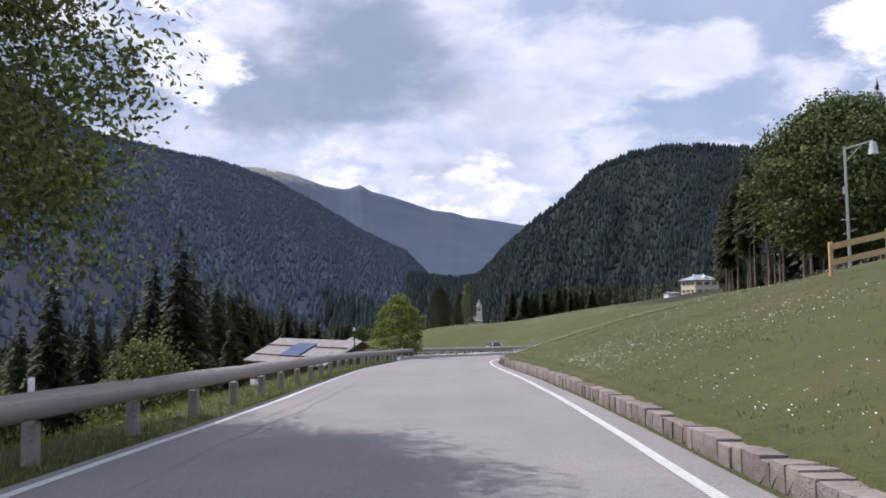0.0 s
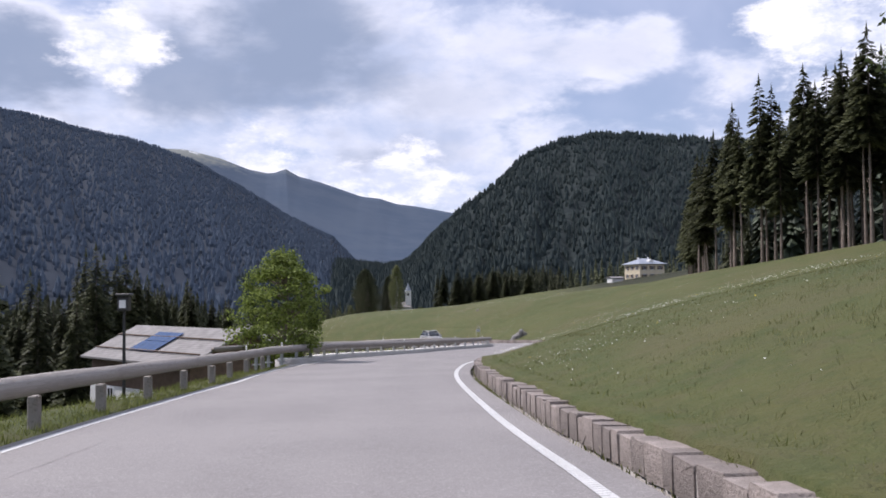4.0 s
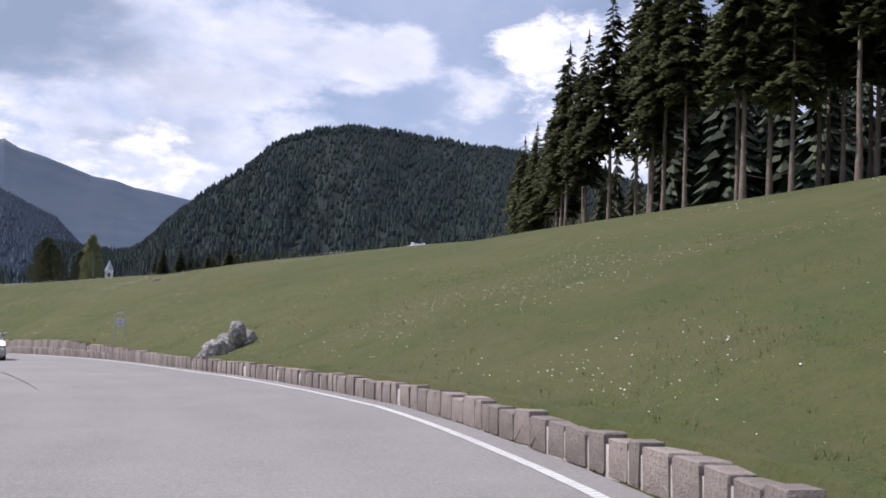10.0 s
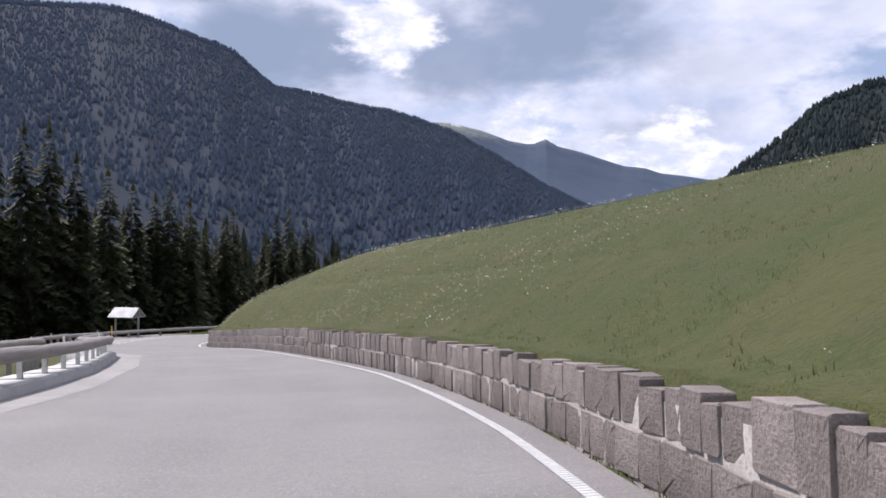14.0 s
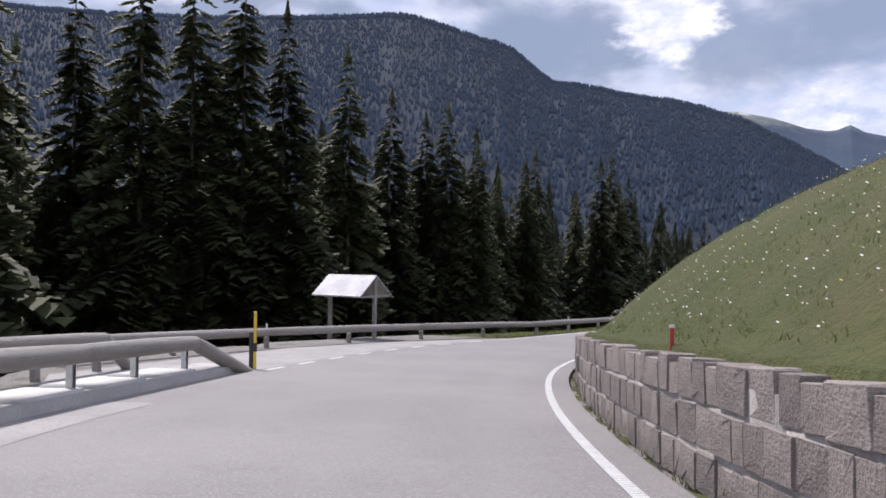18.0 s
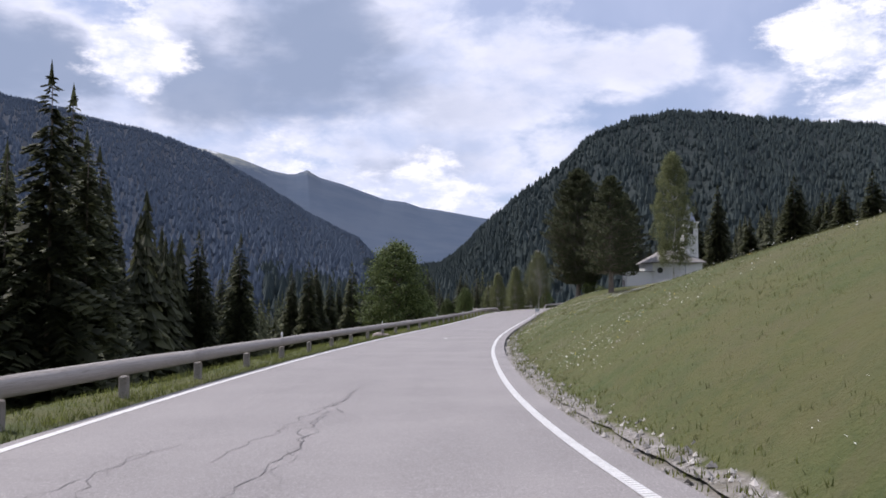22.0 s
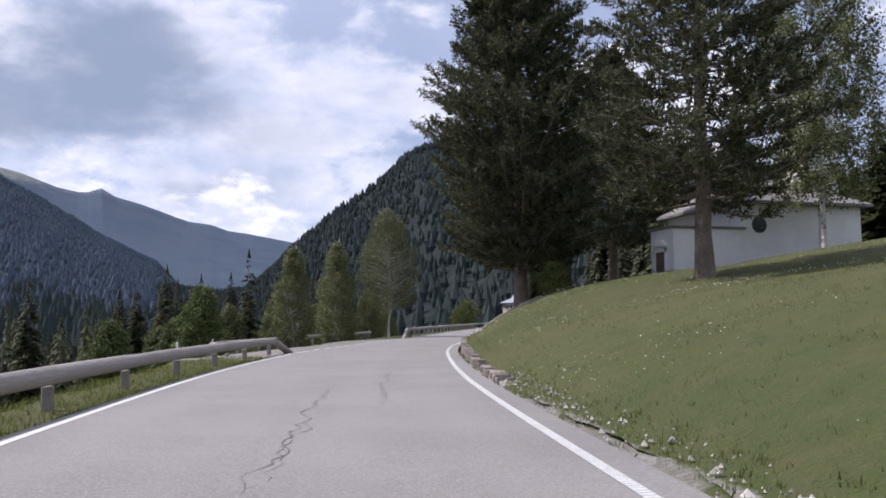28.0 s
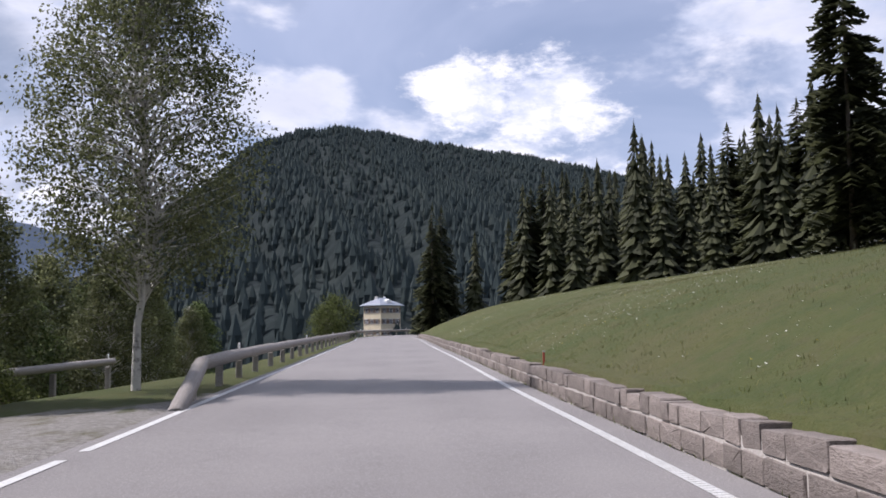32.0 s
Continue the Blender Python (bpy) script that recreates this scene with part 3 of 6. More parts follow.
def give_ground(me, x, y):
    """Weights of bare soil and of wood floor for the ground's material."""
    s, l, _ = relate(x, y)
    r, q, flat = right_edge(s), left_edge(s), np.interp(s, FLAT_S, FLAT_L)
    gravel = np.interp(s, [-40, 60, 72, 84, 90, 218, 224, 230, 270, 300, 330, 340], [0.35, 0.3, 0.8, 0.8, 0.3, 0.3, 0.6, 0.75, 0.7, 0.6, 0.5, 0.3])
    bare = np.clip(1.25 - (l - r - 0.35) / np.maximum(gravel, 0.2), 0, 1) * (l > 0)
    layby = np.interp(s, [346, 352, 378, 386], [0, 1, 1, 0]) + np.interp(s, [203, 207, 228, 234], [0, 1, 1, 0])
    left_bare = np.where(l < 0, np.clip(1 - (q - 0.25 - l) / 0.5, 0, 1) * 0.55 + (l > q - flat - 0.3) * np.clip(layby, 0, 1), 0)
    me.attributes.new("bare", "FLOAT", "POINT").data.foreach_set("value", np.clip(bare + left_bare, 0, 1).astype(np.float32))
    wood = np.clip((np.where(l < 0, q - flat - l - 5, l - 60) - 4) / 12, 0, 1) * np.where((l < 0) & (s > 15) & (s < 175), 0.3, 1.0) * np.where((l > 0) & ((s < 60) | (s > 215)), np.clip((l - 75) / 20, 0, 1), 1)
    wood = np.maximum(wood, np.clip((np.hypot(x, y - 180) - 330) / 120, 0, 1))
    me.attributes.new("wood", "FLOAT", "POINT").data.foreach_set("value", wood.astype(np.float32))


def make_ground():
    def spread(lo, hi, step, out):
        a, core, b = [], np.arange(lo, hi + 0.01, step), []
        v, d = lo, step
        while v > -out:
            d *= 1.22
            v -= d
            a.append(v)
        v, d = hi, step
        while v < out:
            d *= 1.22
            v += d
            b.append(v)
        return np.r_[a[::-1], core, b]

    xs, ys = spread(-62, 72, 0.85, 4200), spread(-30, 430, 0.95, 4600)
    gx, gy = np.meshgrid(xs, ys)
    gz = ground_height(gx, gy, True)
    far = np.hypot(gx, gy - 180)
    gz = np.where(far > 900, np.minimum(gz, -10) - np.clip((far - 900) * 0.02, 0, 40), gz)
    w, h = len(xs), len(ys)
    idx = np.arange(w * h).reshape(h, w)
    faces = np.stack([idx[:-1, :-1], idx[:-1, 1:], idx[1:, 1:], idx[1:, :-1]], -1).reshape(-1, 4)
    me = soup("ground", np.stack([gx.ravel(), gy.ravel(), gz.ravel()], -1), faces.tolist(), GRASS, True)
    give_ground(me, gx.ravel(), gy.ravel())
    tagged(new("ground", me), "green flowering mountain meadow with gravelly road verges", "ground", kind="structure")


make_ground()


def ribbon(name, s0, s1, left, right, up, material, step=1.0, columns=1, across=False, thick=0.0):
    """A strip that follows the road between two offsets, which are functions of the station."""
    ss = np.arange(s0, s1 + 1e-6, step)
    verts, faces, mid = [], [], []
    for s in ss:
        a, b = left(s), right(s)
        for k in range(columns + 1):
            l = a + (b - a) * k / columns
            verts.append(on_road(s, l, up))
            mid.append(l - (right_edge(s) + left_edge(s)) / 2)
    c = columns + 1
    for i in range(len(ss) - 1):
        for k in range(columns):
            v = i * c + k
            faces.append((v, v + 1, v + c + 1, v + c))
    if thick:
        base = len(verts)
        verts += [Vector((v.x, v.y, v.z - thick)) for v in verts]
        mid += mid
        for i in range(len(ss) - 1):
            v, u = i * c, i * c + columns
            faces += [(v + c, v + base + c, v + base, v), (u, u + base, u + base + c, u + c)]
        last = (len(ss) - 1) * c
        faces += [(columns, 0, base, base + columns), (last, last + columns, base + last + columns, base + last)]
    me = soup(name, verts, faces, material, True)
    if across:
        me.attributes.new("across", "FLOAT", "POINT").data.foreach_set("value", np.array(mid, np.float32))
    return me


road = tagged(new("road", ribbon("road", -40, 519, lambda s: left_edge(s) - 0.22, lambda s: right_edge(s) + 0.42, 0.0, ASPHALT, 1.0, 12, True)), "grey asphalt two-lane mountain road", "road", kind="structure")


def make_bank():
    """The turf along the head of the wall, from its stones up into the meadow."""
    ss = np.arange(-40, 519.1, 0.4)
    cols = np.array([0.70, 0.82, 1.0, 1.3, 1.7, 2.2, 2.8, 3.4, 4.0])
    gs, gc = np.meshgrid(ss, cols, indexing="ij")
    ragged = (np.sin(gs * 2.3) + np.sin(gs * 5.1 + 1) + np.sin(gs * 0.9 + 2)) * 0.03 * (gc < 1.2)
    gl = right_edge(gs) + gc + ragged
    x = np.interp(gs, ALONG, LINE[:, 0]) + gl * np.interp(gs, ALONG, SIDE[:, 0])
    y = np.interp(gs, ALONG, LINE[:, 1]) + gl * np.interp(gs, ALONG, SIDE[:, 1])
    z = ground_height(x, y)
    high = np.interp(gs, WALL_S, WALL_H)
    road = np.interp(gs, ALONG, LINE[:, 2])
    swell = (np.sin(gs * 3.7 + gc * 5) + np.sin(gs * 8.3 - gc * 3)) * 0.018 + 0.012
    z = np.where(gc < 1.05, road + high + 0.03 + (gc - 0.7) * 0.12, z) + swell * np.clip((4.2 - gc) / 1.0, 0, 1)
    z = np.where((gc < 1.05) & (high < 0.11), road - 0.03 + (gc - 0.7) * 0.28, z)
    z[:, 0] = np.interp(ss, ALONG, LINE[:, 2]) - np.where(high[:, 0] < 0.11, 0.035, 0.15)
    z[:, -1] -= 0.25
    w, h = len(cols), len(ss)
    idx = np.arange(w * h).reshape(h, w)
    faces = np.stack([idx[:-1, :-1], idx[:-1, 1:], idx[1:, 1:], idx[1:, :-1]], -1).reshape(-1, 4)
    me = soup("bank", np.stack([x.ravel(), y.ravel(), z.ravel()], -1), faces.tolist(), GRASS, True)
    give_ground(me, x.ravel(), y.ravel())
    tagged(new("bank", me), "grassy bank edge along the head of the stone wall", "ground", kind="structure")


make_bank()

# ---------------------------------------------------------------- mountains


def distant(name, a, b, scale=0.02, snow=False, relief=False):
    """Spruce slope a mile or more away, blue air haze mixed into its colours."""
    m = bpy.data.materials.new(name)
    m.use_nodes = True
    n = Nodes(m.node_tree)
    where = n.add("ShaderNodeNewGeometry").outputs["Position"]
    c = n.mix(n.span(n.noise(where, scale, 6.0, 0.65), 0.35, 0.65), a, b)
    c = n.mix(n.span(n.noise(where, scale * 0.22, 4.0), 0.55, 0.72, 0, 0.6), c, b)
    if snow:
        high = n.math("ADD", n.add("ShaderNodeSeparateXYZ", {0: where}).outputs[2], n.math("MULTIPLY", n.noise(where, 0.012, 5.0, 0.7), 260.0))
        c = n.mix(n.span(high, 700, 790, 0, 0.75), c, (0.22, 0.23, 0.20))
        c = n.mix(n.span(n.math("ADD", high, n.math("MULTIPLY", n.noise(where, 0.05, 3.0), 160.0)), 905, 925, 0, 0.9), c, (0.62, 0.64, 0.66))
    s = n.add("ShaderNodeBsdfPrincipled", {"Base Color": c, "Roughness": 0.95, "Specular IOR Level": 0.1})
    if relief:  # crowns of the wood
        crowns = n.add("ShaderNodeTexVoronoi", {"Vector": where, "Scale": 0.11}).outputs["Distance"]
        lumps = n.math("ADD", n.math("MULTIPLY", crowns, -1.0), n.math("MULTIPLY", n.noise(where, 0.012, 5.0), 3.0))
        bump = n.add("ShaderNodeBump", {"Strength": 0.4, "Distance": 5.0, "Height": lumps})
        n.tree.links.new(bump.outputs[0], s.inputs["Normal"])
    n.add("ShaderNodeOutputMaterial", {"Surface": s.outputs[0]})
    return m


def mountain(name, crest, foot, material, label, rough=1.0, wood=None, trees=0, tall=(14, 24), steps=26, seed=3, down=1.0):
    """A mountain side below a crest; foot is how far the toe lies towards the valley, as a share of the distance."""
    rng = np.random.default_rng(seed)
    c = np.array(crest, float)
    t = np.linspace(0, len(c) - 1, 260)
    ridge = np.stack([np.interp(t, np.arange(len(c)), c[:, k]) for k in range(3)], -1)
    ridge[:, 2] += rough * 2.5 * np.sin(t * 9.0) + rough * 1.5 * np.sin(t * 23.0)
    middle = np.array([0.0, 180.0])
    reach = np.arange(-60, 61)
    kernel = np.exp(-((reach / 22.0) ** 2))
    kernel /= kernel.sum()
    soft = np.stack([np.convolve(np.pad(ridge[:, k], 60, mode="edge"), kernel, "valid") for k in range(3)], -1)
    rows = []
    for v in np.linspace(0, 1.25, steps):
        far = foot + (1 - foot) * v
        keep = min(v, 1.0) ** 5
        line = soft * (1 - keep) + ridge * keep
        xy = middle + (line[:, :2] - middle) * far
        if v <= 1:
            z = -30 + (line[:, 2] + 30) * (v**0.9 * 0.75 + 0.25 * v**2)
        else:
            z = ridge[:, 2] - (v - 1) * 900
        gully = np.sin(t * 3.1 + v * 2) * 16 + np.sin(t * 7.7 - v * 4) * 9
        z = z + rough * gully * 4 * v * max(1 - v, 0)
        rows.append(np.column_stack([xy, z]))
    g = np.array(rows)
    w, h = g.shape[1], g.shape[0]
    idx = np.arange(w * h).reshape(h, w)
    faces = np.stack([idx[:-1, :-1], idx[:-1, 1:], idx[1:, 1:], idx[1:, :-1]], -1).reshape(-1, 4)
    ob = tagged(new(name, soup(name, g.reshape(-1, 3), faces.tolist(), material, True)), label, "mountain", kind="structure")
    if trees:
        top = int((h - 1) / 1.25)
        verts, tris = [], []
        run = np.r_[0, np.cumsum(np.hypot(*np.diff(ridge[:, :2], axis=0).T))]
        a, b = (1 - down * (1 - rng.random(trees) ** 0.8)) * top, np.interp(rng.random(trees) * run[-1], run, np.arange(w)) * 0.9999
        a[: trees // 6] = top - rng.random(trees // 6) * 0.6
        i, j = np.minimum(a.astype(int), h - 2), b.astype(int)
        u, v = (a - i)[:, None], (b - j)[:, None]
        p = (g[i, j] * (1 - u) + g[i + 1, j] * u) * (1 - v) + (g[i, j + 1] * (1 - u) + g[i + 1, j + 1] * u) * v
        for q in p:
            tallness, turn = rng.uniform(*tall), rng.random() * 6.28
            r = tallness * 0.19 * rng.uniform(0.8, 1.25)
            base = len(verts)
            for ring, (zz, rr) in enumerate(((-0.05, 0.7), (0.35, 1.0), (0.55, 0.52))):
                for k in range(5):
                    f = turn + k * 1.2566 + ring * 0.5
                    verts.append((q[0] + math.cos(f) * r * rr, q[1] + math.sin(f) * r * rr, q[2] + tallness * (zz if ring < 2 else 0.45)))
            verts.append((q[0], q[1], q[2] + tallness))
            for k in range(5):
                m = (k + 1) % 5
                tris += [(base + k, base + m, base + 5 + m), (base + k, base + 5 + m, base + 5 + k), (base + 5 + k, base + 5 + m, base + 15)]
        tagged(new("far_spruce_wood", soup("far_spruce_wood", verts, tris, wood)), "dark spruce wood covering the mountain side", "forest", kind="stuff")
    return ob


# blue distance haze is put into these base colours
HILL = distant("hazed_hill_wood", (0.017, 0.024, 0.025), (0.026, 0.034, 0.033), 0.03, relief=True)
SLOPE = distant("hazed_slope_wood", (0.025, 0.033, 0.047), (0.030, 0.039, 0.054), 0.012)
RANGE = distant("hazed_range_rock", (0.056, 0.079, 0.117), (0.070, 0.092, 0.128), 0.006, True)
# tree colours are raised above the slopes' to make up for shaded faces
HILLTREE = distant("hazed_hill_spruce", (0.038, 0.052, 0.053), (0.052, 0.066, 0.062), 0.03)
SLOPETREE = distant("hazed_slope_spruce", (0.088, 0.113, 0.150), (0.104, 0.131, 0.170), 0.012)

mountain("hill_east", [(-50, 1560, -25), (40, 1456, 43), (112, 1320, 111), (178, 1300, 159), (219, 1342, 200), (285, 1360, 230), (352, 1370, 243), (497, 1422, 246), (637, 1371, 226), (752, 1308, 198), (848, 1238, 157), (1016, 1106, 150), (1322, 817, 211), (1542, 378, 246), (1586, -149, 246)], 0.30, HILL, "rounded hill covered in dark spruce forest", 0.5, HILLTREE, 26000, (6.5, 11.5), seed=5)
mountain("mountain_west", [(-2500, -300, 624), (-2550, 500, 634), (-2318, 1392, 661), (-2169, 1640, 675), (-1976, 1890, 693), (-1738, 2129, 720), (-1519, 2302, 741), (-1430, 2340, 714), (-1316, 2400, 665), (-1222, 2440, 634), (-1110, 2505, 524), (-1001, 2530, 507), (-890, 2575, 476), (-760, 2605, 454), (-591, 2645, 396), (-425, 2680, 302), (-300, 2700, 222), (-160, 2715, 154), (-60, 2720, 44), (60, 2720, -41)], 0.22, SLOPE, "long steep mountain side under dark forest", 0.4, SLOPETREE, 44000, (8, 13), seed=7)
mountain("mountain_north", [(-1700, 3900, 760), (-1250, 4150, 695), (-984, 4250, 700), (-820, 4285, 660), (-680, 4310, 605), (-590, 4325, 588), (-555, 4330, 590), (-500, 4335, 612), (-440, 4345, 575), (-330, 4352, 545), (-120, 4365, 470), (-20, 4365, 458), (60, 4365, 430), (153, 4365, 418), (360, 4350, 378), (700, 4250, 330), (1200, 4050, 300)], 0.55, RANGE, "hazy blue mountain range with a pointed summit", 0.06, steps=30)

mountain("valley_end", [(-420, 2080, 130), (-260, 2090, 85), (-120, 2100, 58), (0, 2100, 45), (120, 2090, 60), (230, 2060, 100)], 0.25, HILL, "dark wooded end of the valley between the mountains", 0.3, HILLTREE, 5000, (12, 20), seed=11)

# ---------------------------------------------------------------- road markings


def marking(name, s0, s1, left, width, label):
    return tagged(new(name, ribbon(name, s0, s1, lambda s: left(s) - width / 2, lambda s: left(s) + width / 2, 0.005, PAINT, 1.0)), label, "road marking", kind="structure")


right_line = marking("right_edge_line", -40, 519, right_edge, 0.115, "worn white edge line of ribbed paint on the asphalt")
right_line.data.materials[0] = WORNPAINT
verts, faces = [], []
for s0 in np.arange(-12, 419, 0.088):
    b = len(verts)
    l0 = float(right_edge(s0))
    for up in (0.0052, 0.0085):
        verts += [on_road(s0 + ds, l0 + dl, up) for ds, dl in ((0, -0.066), (0.066, -0.066), (0.09, 0.06), (0.024, 0.06))]
    faces += [(b + 7, b + 6, b + 5, b + 4)] + [(b + i, b + 4 + i, b + 4 + (i + 1) % 4, b + (i + 1) % 4) for i in range(4)]
ob = new("rib", soup("rib", verts, faces, PAINT))
ob.parent = right_line
tagged(ob, "row of slanting white paint ribs", kind="stuff")
marking("left_edge_line", -40, 64, left_edge, 0.12, "worn white edge line on the asphalt")
marking("left_edge_line", 230, 352, left_edge, 0.12, "worn white edge line on the asphalt")
marking("left_edge_line", 377, 519, left_edge, 0.12, "worn white edge line on the asphalt")
for s0, length in ((212.5, 1.0), (214.5, 1.0), (216.6, 1.0), (218.7, 1.0), (220.8, 1.0), (223, 1.0), (225.1, 1.0), (227.4, 1.2), (352.9, 2.2), (356, 1.0), (358.1, 1.0), (360.2, 1.0), (362.0, 1.1), (364.1, 5.2), (370.0, 0.9), (371.6, 0.9), (373.2, 3.2)):
    s1 = s0 + length
    ob = new("lane_dash", ribbon("lane_dash", s0, s1, lambda s: left_edge(s) - 0.06, lambda s: left_edge(s) + 0.06, 0.006, PAINT, (s1 - s0) / 2))
    ob.parent = road

ob = new("lane_dash", ribbon("lane_dash", 275.9, 276.4, lambda s: -0.68, lambda s: -0.54, 0.006, PAINT, 0.25))
ob.parent = road

# ---------------------------------------------------------------- rails on the left


def log_mesh(length, radius, seed):
    """A peeled round log along x."""
    rng = random.Random(seed)
    verts, faces, n = [], [], 12
    cuts = 6
    for i in range(cuts + 1):
        x = length * i / cuts
        for k in range(n):
            a = 6.2832 * k / n
            r = radius * (1 + 0.035 * math.sin(3 * a + i) + rng.uniform(-0.02, 0.02)) * (0.94 if i in (0, cuts) else 1)
            verts.append((x, math.cos(a) * r, math.sin(a) * r))
    for i in range(cuts):
        for k in range(n):
            m = (k + 1) % n
            faces.append((i * n + k, i * n + m, i * n + n + m, i * n + n + k))
    faces += [tuple(range(n))[::-1], tuple(range(cuts * n, cuts * n + n))]
    return soup("log", verts, faces, LOG, True)


def rail(s0, s1, offset, label, step=2.0, radius=0.13, high=0.62, second=0.0, steel=False, drop=0.0, reflect=9, dip=(0, 0)):
    """A timber rail on posts along the left side."""
    base = on_road(s0, offset(s0))
    e = thing("guard_rail", base.x, base.y, base.z, 0, label, "guard rail", "rails along the road")
    inv = Matrix.Translation(-base)
    logs = [log_mesh(1.0, 1.0, k) for k in range(3)]
    post = mesh_of(boxes((0, 0, -0.2, 0.15, 0.15, 2 * (high + 0.2) - 0.35), bevel=0.02), "post", LOG)
    if steel:  # rolled posts on bolted plates
        post = mesh_of(boxes((0, -0.05, high / 2, 0.10, 0.012, high), (0, 0.05, high / 2, 0.10, 0.012, high), (0, 0, high / 2, 0.012, 0.09, high), (0, 0, 0.172, 0.26, 0.24, 0.02), (0.09, 0.08, 0.19, 0.03, 0.03, 0.02), (-0.09, 0.08, 0.19, 0.03, 0.03, 0.02)), "post", STEEL)
    n = max(1, round((s1 - s0) / step))
    span = (s1 - s0) / n
    for i in range(n + 1):
        s = s0 + span * i
        p = on_road(s, offset(s), -drop)
        ob = part("post", post, None, e)
        ob.matrix_basis = inv @ pose(p.x, p.y, p.z, 0, 0, bearing(s))
        if i % reflect == 2:
            r = part("reflector", boxes((0, 0, high + radius + 0.05, 0.04, 0.09, 0.15), bevel=0.01), WHITE, e, "small white reflector on the rail")
            r.matrix_basis = inv @ pose(p.x, p.y, p.z, 0, 0, bearing(s))
    k = 0
    span2 = span * 2
    m = max(1, round((s1 - s0) / span2))
    for i in range(m):
        a, b = s0 + (s1 - s0) * i / m, s0 + (s1 - s0) * (i + 1) / m
        for up in [high] + ([second] if second else []):
            p, q = on_road(a, offset(a) + radius + 0.03, up - drop), on_road(b, offset(b) + radius + 0.03, up - drop)
            d = q - p
            ob = part("log", logs[k % 3], None, e)
            ob.matrix_basis = inv @ Matrix.Translation(p) @ d.to_track_quat("X", "Z").to_matrix().to_4x4() @ Matrix.Diagonal((d.length + 0.02, radius, radius, 1))
            k += 1
    for end, long in ((s0, -dip[0]), (s1, dip[1])):  # a log slanting down into the ground
        if long:
            p, q = on_road(end, offset(end) + radius + 0.03, high - drop), on_road(end + long, offset(end) + radius + 0.25, -0.06 - drop)
            d = q - p
            ob = part("end_log", logs[k % 3], None, e, "slanting log end sunk into the ground")
            ob.matrix_basis = inv @ Matrix.Translation(p) @ d.to_track_quat("X", "Z").to_matrix().to_4x4() @ Matrix.Diagonal((d.length + 0.02, radius, radius, 1))
            k += 1
    return e


rail(-20, 58, lambda s: left_edge(s) - 0.75, "weathered round timber guard rail on square posts", 2.6, 0.14, 0.60)
rail(57, 104, lambda s: left_edge(s) - 0.75, "grey round timber guard rail above the concrete kerb", 2.0, 0.15, 0.62, steel=True)
rail(60, 128, lambda s: left_edge(s) - 3.4, "grey timber rail along the lower road", 2.0, 0.10, 0.65, 0.30)
rail(128, 210, lambda s: left_edge(s) - 0.75, "grey round timber guard rail above the concrete kerb", 2.0, 0.15, 0.70, steel=True, dip=(0, 2.2))
rail(131, 211, lambda s: left_edge(s) - 3.2, "outer timber rail behind the roadside one", 2.0, 0.13, 0.70, dip=(0, 0.7))
rail(212, 352, lambda s: np.interp(s, [212, 222, 236, 250], [left_edge(212) - 5.0, left_edge(222) - 3.6, left_edge(236) - 1.0, left_edge(250) - 0.85]) if s < 250 else left_edge(s) - 0.85, "weathered round timber guard rail beside the grass verge", 4.0, 0.14, 0.52, reflect=5, dip=(0, 2.3))
rail(353, 396, lambda s: np.interp(s, [353, 359, 376, 396], [left_edge(353) - 2.8, left_edge(359) - 6.2, left_edge(376) - 7.0, left_edge(396) - 6.0]), "dark weathered timber rail behind the gravel lay-by", 4.0, 0.11, 0.62, drop=0.42)
rail(384, 519, lambda s: left_edge(s) - float(np.interp(s, [384, 392], [0.5, 0.8])), "weathered round timber guard rail on posts", 3.0, 0.14, 0.60, reflect=6, dip=(2.8, 0))

# ---------------------------------------------------------------- trees


def limb(verts, faces, a, b, ra, rb, n=5):
    """A tapered branch between two points, added to lists."""
    a, b = np.array(a, float), np.array(b, float)
    d = b - a
    d /= np.linalg.norm(d) + 1e-9
    u = np.cross(d, (0.3, 0.9, 0.2))
    u /= np.linalg.norm(u) + 1e-9
    v = np.cross(d, u)
    base = len(verts)
    for p, r in ((a, ra), (b, rb)):
        for k in range(n):
            f = 6.2832 * k / n
            verts.append(tuple(p + r * (math.cos(f) * u + math.sin(f) * v)))
    for k in range(n):
        m = (k + 1) % n
        faces.append((base + k, base + m, base + n + m, base + n + k))


def trunk_mesh(h, r, material, seed, stubs=0, n=8):
    rng = random.Random(seed)
    verts, faces = [], []
    cuts = 7
    x = y = 0.0
    for i in range(cuts):
        a, b = i / cuts, (i + 1) / cuts
        nx, ny = x + rng.uniform(-0.01, 0.01) * h / 4, y + rng.uniform(-0.01, 0.01) * h / 4
        flare = 1.35 if i == 0 else 1.0
        limb(verts, faces, (x, y, h * a - (0.5 if i == 0 else 0)), (nx, ny, h * b), r * (1 - a * 0.9) * flare, r * (1 - b * 0.9), n)
        x, y = nx, ny
    for _ in range(stubs):
        z, f = rng.uniform(0.1, 0.5) * h, rng.uniform(0, 6.28)
        long = rng.uniform(0.4, 1.5)
        limb(verts, faces, (0, 0, z), (math.cos(f) * long, math.sin(f) * long, z - long * 0.25), 0.025, 0.008, 4)
    return soup("trunk", verts, faces, material, True)


